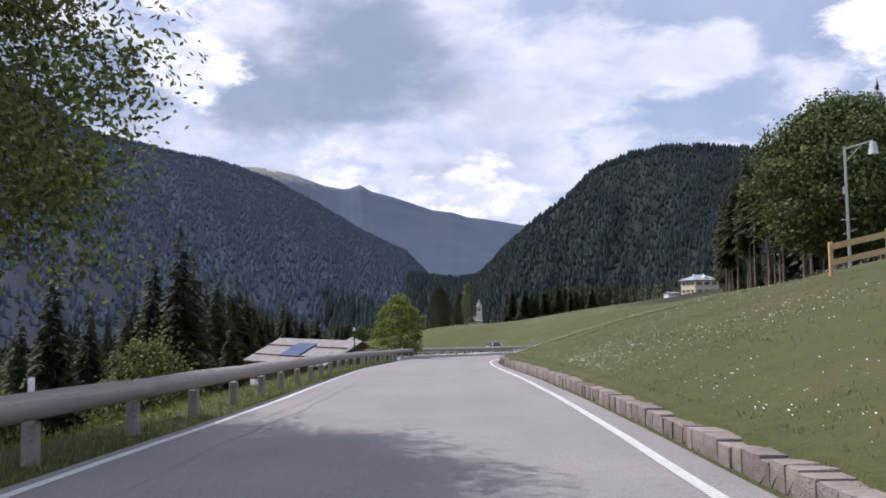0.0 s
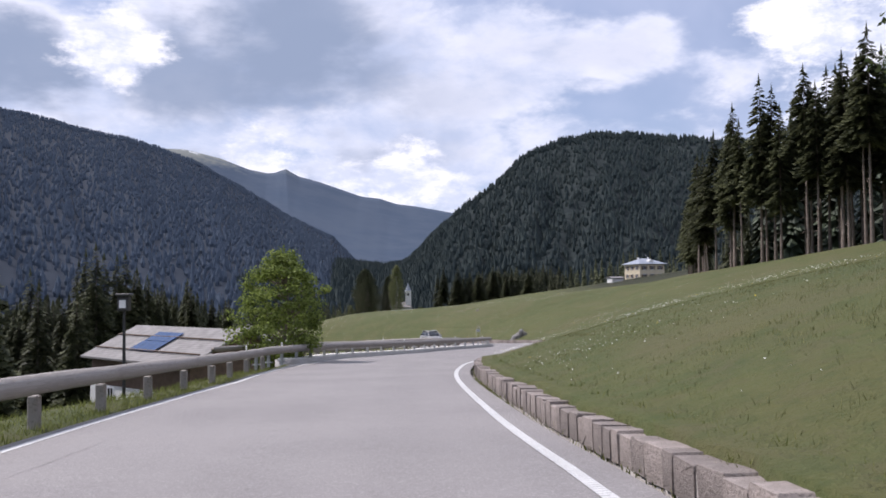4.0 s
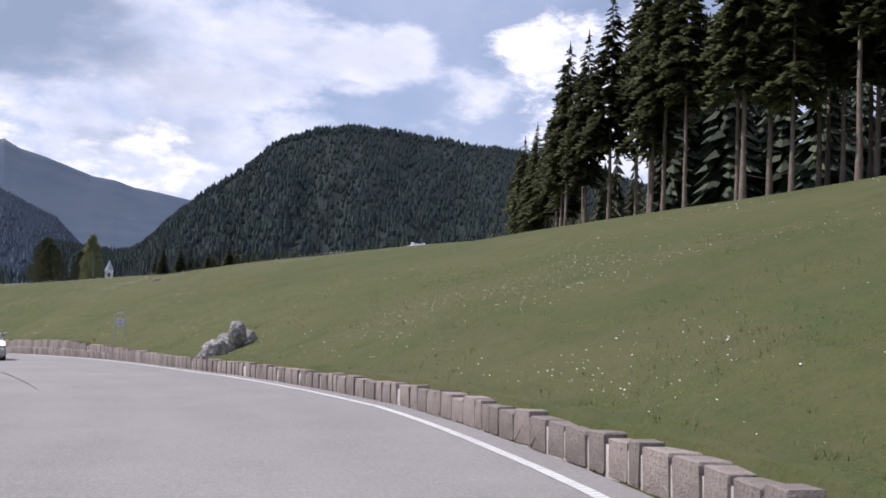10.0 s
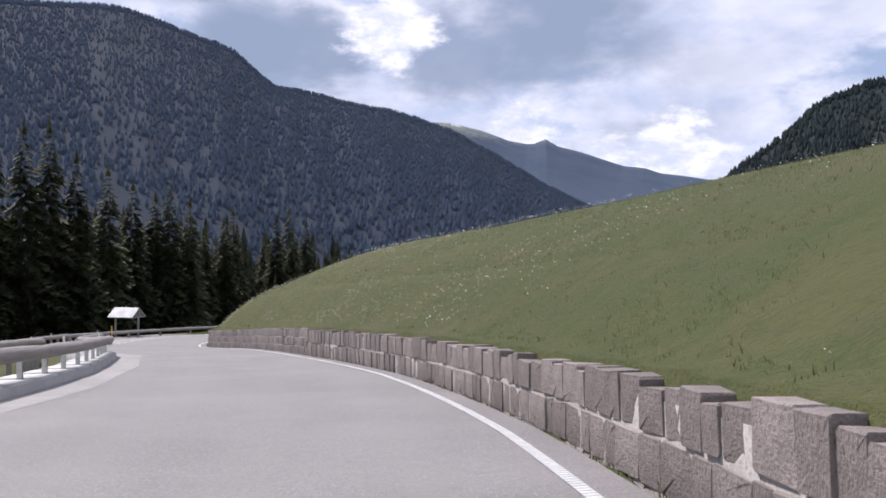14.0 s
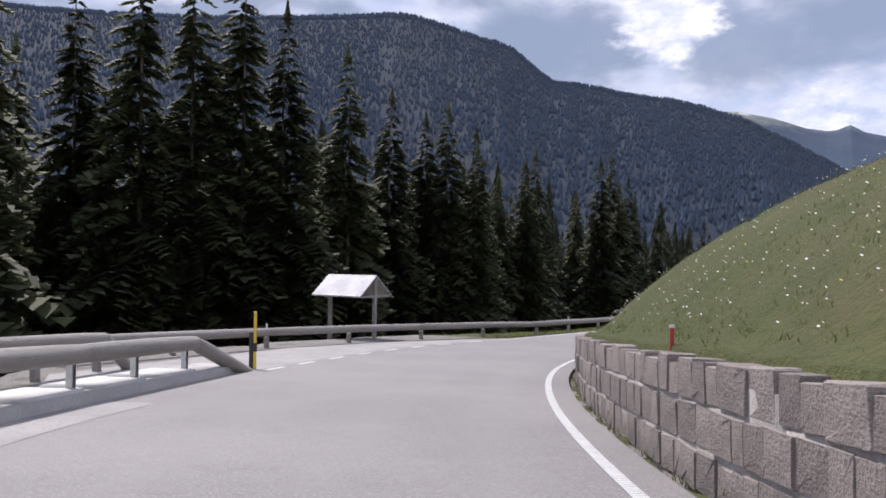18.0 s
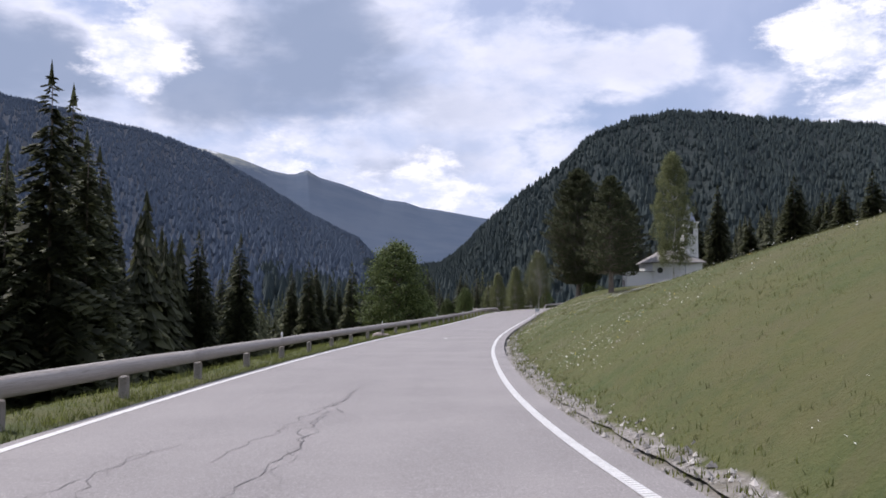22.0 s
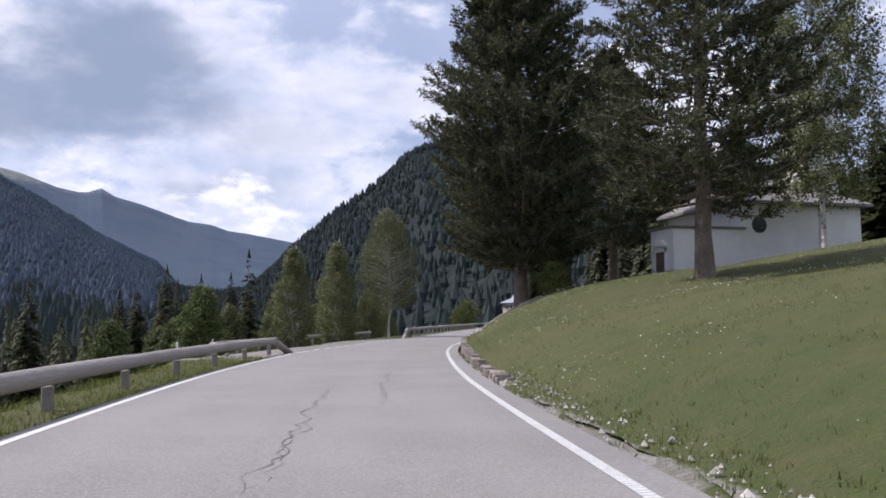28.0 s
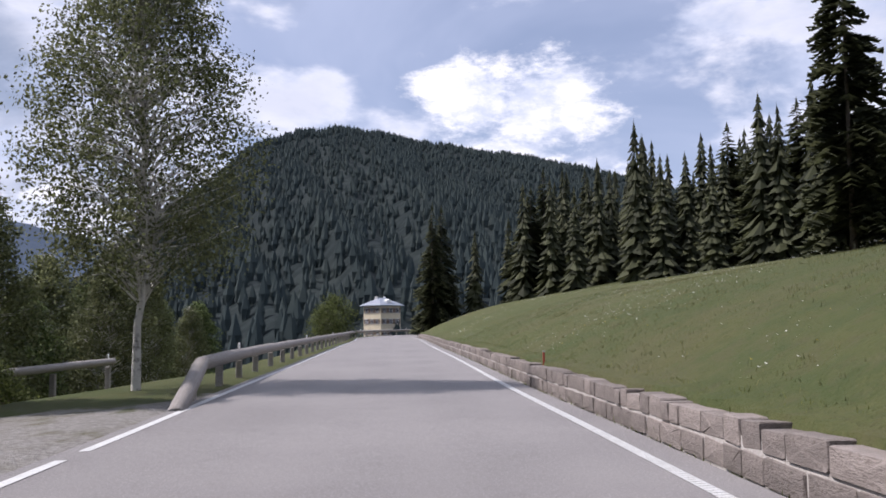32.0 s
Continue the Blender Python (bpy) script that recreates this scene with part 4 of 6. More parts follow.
def needle_mesh(h, r, bare, levels, per, seed, droop=0.45, material=None, twigs=6, power=0.85, ragged=0.3):
    """Whorls of hanging boughs, each a feather of small twigs."""
    rng = np.random.default_rng(seed)
    verts, faces = [], []
    for i in range(levels):
        v = i / (levels - 1)
        z = h * (bare + (1 - bare) * v) - 0.1
        reach = r * ((1 - v) ** power * 0.97 + 0.03) * (0.55 + 0.45 * min(1, v * 6 + 0.45))
        for _ in range(per if v < 0.85 else max(4, per - 3)):
            f = rng.random() * 6.2832
            long = reach * rng.uniform(1 - ragged, 1 + ragged * 0.6)
            out, side = np.array([math.cos(f), math.sin(f), 0]), np.array([-math.sin(f), math.cos(f), 0])
            rise = rng.uniform(0.0, 0.25) * (0.3 + v)
            zz = z + rng.uniform(-0.4, 0.4) * h / levels

            def spine(t):
                return out * long * t + np.array([0, 0, zz + long * (rise * t - droop * t * t)])

            for k in range(twigs):
                t = 0.18 + 0.82 * (k + rng.random() * 0.8) / twigs
                p = spine(t)
                wide = long * (0.34 * (1.15 - t) + 0.06) * rng.uniform(0.7, 1.3)
                ahead = long * 0.24 * rng.uniform(0.7, 1.2)
                hang = wide * rng.uniform(0.25, 0.7)
                for sgn in (-1, 1):
                    b = len(verts)
                    tip = p + side * sgn * wide + out * ahead * 0.6 - np.array([0, 0, hang])
                    verts += [tuple(p - out * ahead * 0.35), tuple(p + out * ahead), tuple(tip)]
                    faces.append((b, b + 1, b + 2))
            b = len(verts)
            p0, p1 = spine(0.1), spine(1.06)
            q = spine(0.62)
            verts += [tuple(p0), tuple(q + side * long * 0.09), tuple(p1), tuple(q - side * long * 0.09 - np.array([0, 0, 0.1]))]
            faces.append((b, b + 1, b + 2, b + 3))
    b = len(verts)
    verts += [(-0.07 * r, 0, h * 0.95), (0.07 * r, 0, h * 0.95), (0, 0, h * 1.02), (0, -0.07 * r, h * 0.95), (0, 0.07 * r, h * 0.95)]
    faces += [(b, b + 1, b + 2), (b + 3, b + 4, b + 2)]
    return soup("crown", verts, faces, material or NEEDLE)


def conifer(name, h, r, bare, seed, label, levels=26, per=9, droop=0.45, power=0.85, material=None, bark=None, stubs=6, twigs=6, ragged=0.3, group="spruces"):
    e = thing(name, 0, 0, 0, 0, label, "tree", group)
    part("trunk", trunk_mesh(h * 0.97, 0.0075 * h + 0.03, bark or BARK, seed, stubs), None, e, "straight bark-covered trunk")
    part("crown", needle_mesh(h, r, bare, levels, per, seed, droop, material, twigs, power, ragged), None, e, "dark needled boughs")
    return e


def leafy(name, h, r, seed, label, leaf, bark=None, low=0.25, clumps=70, each=80, size=0.16, limbs=8, thick=0.05, group="leafy trees", hang=0.0, tall=1.0, clump=0.62, slim=0.42, shape=None, crown="loose clumps of green leaves", flat=0.34):
    """A tree of limbs with leaves or needle tufts in loose clumps on their ends; shape gives the crown's radius from foot to top."""
    rng = np.random.default_rng(seed)
    e = thing(name, 0, 0, 0, 0, label, "tree", group)
    verts, faces, ends = [], [], []
    top = h * min(0.97, 0.55 + 0.2 * tall)
    steps = 7
    p = np.zeros(3)
    path = [p]
    for i in range(steps):
        q = np.array([rng.normal() * 0.016 * h * (i > 0), rng.normal() * 0.016 * h * (i > 0), top * (i + 1) / steps])
        q[:2] += p[:2] * 0.7
        limb(verts, faces, p - np.array([0, 0, 0.4 if i == 0 else 0]), q, h * thick * (1 - 0.125 * i) * 0.6 * (1.3 if i == 0 else 1), h * thick * (1 - 0.125 * (i + 1)) * 0.6, 8)
        p = q
        path.append(p)
    shape = shape or (lambda v: math.sqrt(max(0.0, 1 - (2 * v - 0.84) ** 2 / (0.71 if v < 0.42 else 1.35))))
    spread = r * clump / math.sqrt(clumps / 30)
    for k in range(clumps):
        v = (k + rng.random()) / clumps
        f = k * 2.39996 + rng.normal() * 0.3
        out = max(0.05, r * shape(v) - spread * 0.5) * math.sqrt(rng.uniform(0.12, 1.0)) * rng.uniform(0.86, 1.12)
        goal = np.array([math.cos(f) * out, math.sin(f) * out, h * (low + (0.97 - low) * v) + rng.normal() * 0.02 * h])
        level = np.clip((goal[2] - rng.uniform(0.25, 0.6) * out - 0.02 * h) / top, 0.1, 1) * steps
        j = min(steps - 1, int(level))
        at = path[j] + (path[j + 1] - path[j]) * (level - j)
        mid = (at + goal) / 2 + np.array([rng.normal() * 0.10 * r, rng.normal() * 0.10 * r, rng.uniform(0.0, 0.16) * r])
        if k % max(1, clumps // (limbs * 7)) == 0:
            limb(verts, faces, at, mid, h * thick * 0.16, h * thick * 0.09, 5)
            limb(verts, faces, mid, goal, h * thick * 0.09, h * thick * 0.025, 4)
        ends.append(goal)
    part("trunk", soup("trunk", verts, faces, bark or BARK, True), None, e, "forked trunk with spreading limbs")
    ends = np.array(ends)
    total = clumps * each
    puff = rng.uniform(0.65, 1.3, clumps).repeat(each)[:, None]
    way = rng.normal(size=(total, 3))
    way /= np.linalg.norm(way, axis=1)[:, None]
    where = np.repeat(ends, each, 0) + way * (rng.random(total) ** 0.45)[:, None] * spread * puff * np.array([0.92, 0.92, flat * 1.75])
    where[:, 2] -= np.abs(rng.normal(size=total)) * hang
    face = way + np.array([0, 0, 0.35]) + rng.normal(size=(total, 3)) * 0.55
    face /= np.linalg.norm(face, axis=1)[:, None]
    along = np.cross(face, rng.normal(size=(total, 3)))
    along /= np.linalg.norm(along, axis=1)[:, None] + 1e-9
    cross = np.cross(face, along)
    s = size * rng.uniform(0.7, 1.35, total)
    a = along * s[:, None]
    b = cross * (s * slim)[:, None]
    v = np.stack([where - a * 0.5, where + b * 0.8, where + a * 0.6, where - b * 0.8], 1).reshape(-1, 3)
    f = np.arange(total * 4).reshape(-1, 4)
    part("crown", soup("crown", v, f.tolist(), leaf), None, e, crown)
    return e


class Kind:
    """Trees of one kind, built a few times and then copied; the first use takes the model itself."""

    def __init__(self, models):
        self.models, self.free, self.n = models, list(models), 0

    def plant(self, x, y, scale=1.0, turn=None, lean=0.0, label="", sink=0.1, wide=1.0):
        ob = self.models[self.n % len(self.models)]
        self.n += 1
        turn = (self.n * 137.5) % 360 if turn is None else turn
        m = pose(x, y, stand(x, y, sink), lean, 0, turn)
        if self.free:
            ob = self.free.pop(0)
            ob.matrix_basis = m @ Matrix.Diagonal((scale * wide, scale * wide, scale, 1))
        else:
            ob = copy_thing(ob, m)
            ob.matrix_basis = m @ Matrix.Diagonal((scale * wide, scale * wide, scale, 1))
        if label:
            ob["label"] = label
        return ob


TALL = Kind([conifer("spruce", 24, 2.9, 0.34 + 0.07 * k, 11 + k, "tall spruce with a bare lower trunk at the forest edge", 30, 9, 0.55, 0.75, stubs=16, twigs=8, group="spruces at the forest edge") for k in range(4)])
FULL = Kind([conifer("spruce", 22, 3.6, 0.06 + 0.04 * k, 31 + k, "dark spruce with hanging boughs", 36, 11, 0.5, 0.8, twigs=8, group="spruces in the valley") for k in range(4)])
YOUNG = Kind([conifer("spruce", 11, 2.2, 0.04, 51 + k, "young dark spruce with dense boughs", 20, 8, 0.4, 0.9, group="young spruces") for k in range(2)])

# the edge of the wood above the meadow
rng = np.random.default_rng(8)
EDGE = [(80, 238), (70, 212), (57, 184), (51, 160), (49.5, 136), (53, 124), (58, 108), (60, 90), (58, 74), (52, 62)]
spots = []
for (xa, ya), (xb, yb) in zip(EDGE[:-1], EDGE[1:]):
    n = int(math.hypot(xb - xa, yb - ya) / 2.5)
    for i in range(n):
        for row in range(3 if ya < 150 else 1):
            u = (i + rng.random() * 0.8) / n
            away = row * 4.4 + rng.random() * 3.0
            dx, dy = yb - ya, xa - xb
            q = math.hypot(dx, dy)
            spots.append((xa + (xb - xa) * u - dx / q * away, ya + (yb - ya) * u - dy / q * away, row))
for x, y, row in spots:
    TALL.plant(x, y, rng.uniform(0.82, 1.08) * float(np.interp(y, [150, 175, 200, 240], [1.0, 0.82, 0.66, 0.58])), None, rng.uniform(-1.2, 1.2))

# spruces in the valley, west of the road
WEST = [(-58.0, 201.0), (-61.5, 205.5), (-77.4, 217.3), (-66.1, 214.5), (-60.9, 214.9), (-58.9, 217.3), (-57.9, 219.9), (-56.0, 221.8), (-58.2, 230.4), (-62.2, 241.3), (-62.6, 247.1), (-60.9, 248.2), (-62.7, 256.4), (-62.8, 270.0), (-59.0, 283.7), (-63.9, 303.2)]
for x, y in WEST:
    FULL.plant(x, y, (29 if y < 221 else 26) / 22 * rng.uniform(0.97, 1.03))
    FULL.plant(x - rng.uniform(3, 9), y + rng.uniform(-4, 6), rng.uniform(0.8, 1.0))
    for _ in range(2 if y < 240 else 1):
        FULL.plant(x - rng.uniform(0.5, 6), y + rng.uniform(-4.5, 4.5), rng.uniform(0.72, 0.98))
for x, y in [(-58.6, 249.6), (-61.3, 258.5), (-59.9, 261.5), (-62.2, 280.3), (-54.7, 269.3), (-56.3, 279.3), (-67.9, 363.1), (-62.0, 360.3), (-63.8, 343.5), (-57.6, 342.7), (-53.1, 406.0)]:
    FULL.plant(x, y, rng.uniform(0.95, 1.05))
for x, y in [(-28.4, 78.1), (-24.9, 75.2), (-26.9, 85.1)]:
    FULL.plant(x, y, 0.92, label="dark spruce standing below the road by the farm")
for x, y in [(-24.2, 374.4), (-20.4, 376.3), (-27, 384), (-30, 371)]:
    YOUNG.plant(x, y, rng.uniform(0.95, 1.15))
for x, y in [(-31.1, 115.2), (-36, 118), (-42, 112), (-38, 98), (-46, 104), (-35, 88), (-42, 80), (-33, 68), (-37, 58), (-30, 50), (-40, 45), (-33, 36), (-44, 30), (-28, 26), (-36, 18), (-26, 8), (-48, 60), (-52, 75), (-55, 92), (-52, 118)]:
    FULL.plant(x, y, rng.uniform(0.7, 0.95))

# spruces behind the chapel and along the north end
for x, y in [(36, 350), (31, 354), (38, 358), (28, 350), (42, 352), (48, 358), (34, 365), (41, 368), (30, 372), (48, 380), (45, 392), (50, 398), (54, 405), (52, 415), (58, 420), (60, 430), (66, 428), (64, 440), (72, 442), (70, 452), (78, 455), (58, 396), (62, 408), (68, 418), (74, 430), (80, 440), (56, 386), (52, 372), (58, 365), (66, 400), (74, 414), (84, 428), (44, 440), (50, 446), (55, 452), (47, 402), (52, 392), (49, 408), (56, 412), (61, 422)]:
    FULL.plant(x, y, rng.uniform(0.5, 0.7), wide=1.5)
for x, y in [(36, 449), (33.5, 446.5), (48.5, 444), (53, 441), (24, 372), (22, 378)]:
    FULL.plant(x, y, rng.uniform(0.72, 0.9), label="dark spruce standing free beside the meadow")


def low_wood(name, spots, seed, label, tall=(14, 22), levels=15, per=8, needles=None):
    """A wood too dense to count, as one mesh of rough spruces."""
    rng = np.random.default_rng(seed)
    verts, faces = [], []
    for x, y in spots:
        z, h = stand(x, y, 0.3), rng.uniform(*tall)
        r = h * rng.uniform(0.12, 0.16)
        for lev in range(levels):
            v = lev / levels
            for k in range(per):
                f = rng.random() * 6.28
                out = r * ((1 - v) ** 0.85 + 0.04) * rng.uniform(0.6, 1.2)
                c, s = math.cos(f), math.sin(f)
                zz = z + h * (0.05 + 0.95 * v)
                b = len(verts)
                w = out * rng.uniform(0.22, 0.4)
                verts += [(x + c * out * 0.1, y + s * out * 0.1, zz + h * 0.05), (x + c * out * 0.7 - s * w, y + s * out * 0.7 + c * w, zz - out * 0.3), (x + c * out * 1.15, y + s * out * 1.15, zz - out * 0.5), (x + c * out * 0.7 + s * w, y + s * out * 0.7 - c * w, zz - out * 0.34)]
                faces += [(b, b + 1, b + 2), (b, b + 2, b + 3)]
        b = len(verts)
        verts += [(x - 0.15, y, z + h * 0.9), (x + 0.15, y, z + h * 0.9), (x, y, z + h * 1.03)]
        faces.append((b, b + 1, b + 2))
    tagged(new(name, soup(name, verts, faces, needles or NEEDLE)), label, "forest", kind="stuff")


wood, near = [], []
rng = np.random.default_rng(21)
while len(wood) < 800:
    x, y = rng.uniform(-230, -66), rng.uniform(-10, 640)
    if x < -92 or y > 420:
        wood.append((x, y))
    elif y > 205:
        near.append((x, y))
for _ in range(170):
    wood.append((rng.uniform(-66, 10), rng.uniform(470, 640)))
thicket = [q for q in ((rng.uniform(-98, -63), rng.uniform(203, 345)) for _ in range(300)) if q[1] > 224 or q[0] < -80]
low_wood("valley_thicket", thicket, 14, "close dark spruces behind the roadside trees", (18, 25), 24, 10)
low_wood("valley_wood", wood, 4, "dense dark spruce wood across the valley floor")
kept = []
for x, y in near:
    if len(kept) < 14 and all((x - a) ** 2 + (y - b) ** 2 > 9 for a, b in kept):
        kept.append((x, y))
        FULL.plant(x, y, rng.uniform(0.85, 1.1))
for x, y in [(rng.uniform(-45, -14), rng.uniform(400, 470)) for _ in range(14)] + [(rng.uniform(-60, -36), rng.uniform(345, 410)) for _ in range(12)]:
    FULL.plant(x, y, rng.uniform(0.6, 0.85))
behind = [(x + rng.uniform(6, 45), y + rng.uniform(-6, 6)) for x, y, row in spots if row == (2 if y < 150 else 0) for _ in range(6)]
# inner trees get the darkened needles in place of deep shade
low_wood("forest", [q for q in behind if q[1] < 165], 6, "deep dark spruce forest behind the first trunks", (19, 25), 26, 10, SHADEWOOD)
low_wood("forest", [q for q in behind if q[1] >= 165], 7, "dark spruce forest above the far meadow", (12, 16))
wood = [(rng.uniform(85, 210), rng.uniform(345, 640)) for _ in range(300)] + [(rng.uniform(108, 200), rng.uniform(250, 340)) for _ in range(60)] + [(rng.uniform(-5, 110), rng.uniform(585, 680)) for _ in range(140)]
low_wood("hillside_wood", wood, 5, "dense dark spruce wood on the slope above the meadow", (11, 17))

low_wood("slope_thicket", [(rng.uniform(38, 82), rng.uniform(383, 446)) for _ in range(150)], 16, "close dark spruces along the upper edge of the meadow", (10, 15.5), 22, 9)

# broad-leaved trees
def put(tree, x, y, sink=0.05, turn=0.0, scale=1.0):
    tree.matrix_basis = pose(x, y, stand(x, y, sink), 0, 0, turn) @ Matrix.Diagonal((scale, scale, scale, 1))
    return tree


BROAD = lambda v: (0.80 + 0.20 * math.sin(min(1.0, v * 2.5) * 1.57)) * (1 - v) ** 0.40
ash = put(leafy("ash_tree", 13.5, 5.9, 61, "large green ash tree leaning over the road", ASHLEAF, low=0.36, clumps=430, each=230, size=0.11, limbs=24, thick=0.034, clump=0.8, slim=0.36, shape=BROAD, hang=0.4), -8.9, 10.8)
maple = put(leafy("maple_tree", 12.2, 6.9, 62, "large dense dark green maple above the meadow", MAPLELEAF, low=0.17, clumps=300, each=150, size=0.25, thick=0.05, clump=0.72), 26.2, 57.0)
small = put(leafy("maple_tree", 6.3, 2.25, 63, "small bright green tree below the guard rail", LEAF, low=0.16, clumps=170, each=80, size=0.13, limbs=12, thick=0.036, clump=0.6), -4.6, 65.5, 0.9)
lime = put(leafy("lime_tree", 9.8, 3.9, 64, "full green broad-leaved tree beside the guard rail", MAPLELEAF, low=0.05, clumps=240, each=110, size=0.19, thick=0.04, clump=0.8), -34.9, 301.0)
lime_b = copy_thing(lime, pose(-32.5, 318, stand(-32.5, 318), 0, 0, 120))
lime_b.scale = (0.62, 0.62, 0.62)
SLENDER = lambda v: (0.55 + 0.45 * math.sin(min(1.0, v * 1.9) * 1.57)) * (1 - v) ** 0.42
birch = put(leafy("birch_tree", 10.6, 3.5, 65, "slender birch with light airy leaves by the lay-by", BIRCHLEAF, BIRCHBARK, low=0.26, clumps=380, each=105, size=0.080, limbs=30, thick=0.014, hang=0.35, tall=2.0, clump=0.62, shape=SLENDER), -9.6, 371.0)
alder = put(leafy("birch_tree", 8.5, 2.3, 66, "slender birch behind the gravel lay-by", BIRCHLEAF, BIRCHBARK, low=0.06, clumps=320, each=80, size=0.10, limbs=30, thick=0.014, hang=0.3, tall=2.0, clump=0.6, shape=SLENDER), -14.0, 369.6)
shade = put(leafy("alder_tree", 9.0, 3.2, 69, "dark leafy alder in the thicket behind the lay-by", MAPLELEAF, low=0.03, clumps=260, each=80, size=0.17, limbs=10, thick=0.03, clump=0.7, shape=BROAD), -17.0, 390.0)
for x, y, k in ((-12.0, 386.0, 0.75), (-21.0, 384.0, 0.95), (-9.0, 400.0, 0.95), (-26.0, 374.0, 0.9), (-15.0, 402.0, 1.1), (-22.0, 396.0, 1.1), (-4.0, 412.0, 0.9), (-28.0, 388.0, 1.0), (1.0, 424.0, 0.9), (-8.0, 420.0, 1.1), (-30.0, 366.0, 0.9), (-24.0, 357.0, 0.7)):
    c = copy_thing(shade, pose(x, y, stand(x, y), 0, 0, x * 53))
    c.scale = (k, k, k)
for x, y, k in ((-18.3, 359.6, 0.78), (-13.0, 378.0, 1.0), (-17.5, 382.0, 1.1), (-9.0, 384.5, 0.8), (-7.0, 392.0, 0.85), (-11.0, 395.0, 1.15), (-3.0, 404.0, 0.7), (-22.0, 372.0, 0.9), (-14.0, 388.0, 0.95), (-18.5, 375.0, 0.8), (-25.0, 380.0, 0.9), (-6.0, 400.0, 0.9)):
    c = copy_thing(alder, pose(x, y, stand(x, y), 0, 0, x * 40))
    c.scale = (k * 1.1, k * 1.1, k)
larch = put(leafy("birch_tree", 18.6, 4.4, 67, "tall light green birch in front of the chapel", BIRCHLEAF, BIRCHBARK, low=0.16, clumps=420, each=110, size=0.14, limbs=14, thick=0.011, hang=0.4, tall=2.0, clump=0.58, shape=SLENDER), 4.2, 337.4)
bush = put(leafy("bush", 2.6, 1.7, 68, "rounded light green bush", ASHLEAF, low=0.0, clumps=70, each=80, size=0.11, thick=0.03, group="bushes"), -12.5, 390)
for x, y, k in ((13.5, 428, 1.2), (17, 436, 1.6), (-7.0, 343.6, 0.55), (-5.6, 346.0, 0.6), (-25, 45, 1.9), (-19.5, 53, 2.4), (-24, 62, 2.2), (-16, 372, 0.8), (-12.5, 374, 0.7), (-21, 366, 0.9)):
    c = copy_thing(bush, pose(x, y, stand(x, y), 0, 0, x * 31))
    c.scale = (k, k, k * 1.15)

# the two stone pines by the chapel: upswept boughs that end in brushes of needles
def stone_pine(h, r, seed, label, low, boughs, shape, thick, tufts=16, sweep=0.35, needle=0.30):
    rng = np.random.default_rng(seed)
    e = thing("stone_pine", 0, 0, 0, 0, label, "tree", "stone pines")
    verts, faces, tips, ways = [], [], [], []
    cuts = 9
    path = [np.array([0.0, 0.0, -0.5])]
    for i in range(cuts):
        p, z = path[-1], h * 0.97 * (i + 1) / cuts
        q = np.array([p[0] + rng.normal() * 0.05, p[1] + rng.normal() * 0.05, z])
        limb(verts, faces, p, q, thick * (1 - 0.93 * i / cuts) * (1.25 if i == 0 else 1), thick * (1 - 0.93 * (i + 1) / cuts), 10)
        path.append(q)
    for k in range(boughs):
        v = (k + rng.random()) / boughs
        z = h * (low + (0.985 - low) * v)
        f = k * 2.39996 + rng.normal() * 0.25
        long = max(0.35, r * shape(v) * rng.uniform(0.72, 1.12))
        j = min(cuts - 1, max(0, int(z / (h * 0.97) * cuts)))
        at = np.array([path[j + 1][0], path[j + 1][1], z])
        out, side = np.array([math.cos(f), math.sin(f), 0]), np.array([-math.sin(f), math.cos(f), 0])
        rise, droop = sweep * rng.uniform(0.5, 1.4), rng.uniform(0.25, 0.45) * (1 - v)

        def spine(t):
            return at + out * long * t + np.array([0, 0, long * (rise * t * t - droop * t * (1 - 0.6 * t))])

        limb(verts, faces, spine(0), spine(0.5), thick * 0.20 * (1 - 0.6 * v), thick * 0.11 * (1 - 0.6 * v), 5)
        limb(verts, faces, spine(0.5), spine(1.0), thick * 0.11 * (1 - 0.6 * v), 0.012, 4)
        for i in range(tufts):
            t = 0.30 + 0.72 * (i + rng.random()) / tufts
            wide = long * 0.34 * (1.12 - t) * rng.normal()
            p = spine(t) + side * wide + np.array([0, 0, abs(rng.normal()) * 0.10 * long * (1.1 - t) + 0.05])
            if i % 3 == 0:
                limb(verts, faces, spine(t - 0.12), p, 0.02, 0.008, 3)
            tips.append(p)
            way = out * rng.uniform(0.3, 1.0) + side * np.sign(wide) * rng.uniform(0.0, 0.8) + np.array([0, 0, rng.uniform(0.3, 1.1)])
            ways.append(way / np.linalg.norm(way))
    part("trunk", soup("trunk", verts, faces, BARK, True), None, e, "thick grey-brown trunk with long boughs")
    tips, ways = np.array(tips), np.array(ways)
    per = 22
    n = len(tips) * per
    o, w = tips.repeat(per, 0), ways.repeat(per, 0)
    ray = w * 0.75 + rng.normal(size=(n, 3)) * 0.62
    ray /= np.linalg.norm(ray, axis=1)[:, None]
    base = o + w * (rng.random(n)[:, None] - 0.45) * needle * 1.5
    size = needle * rng.uniform(0.6, 1.15, n)[:, None]
    flank = np.cross(ray, rng.normal(size=(n, 3)))
    flank /= np.linalg.norm(flank, axis=1)[:, None] + 1e-9
    flank *= size * rng.uniform(0.07, 0.13, n)[:, None]
    v = np.stack([base, base + ray * size * 0.55 + flank, base + ray * size, base + ray * size * 0.55 - flank], 1).reshape(-1, 3)
    part("crown", soup("crown", v, np.arange(len(v)).reshape(-1, 4).tolist(), PINE), None, e, "dense dark needle tufts")
    return e


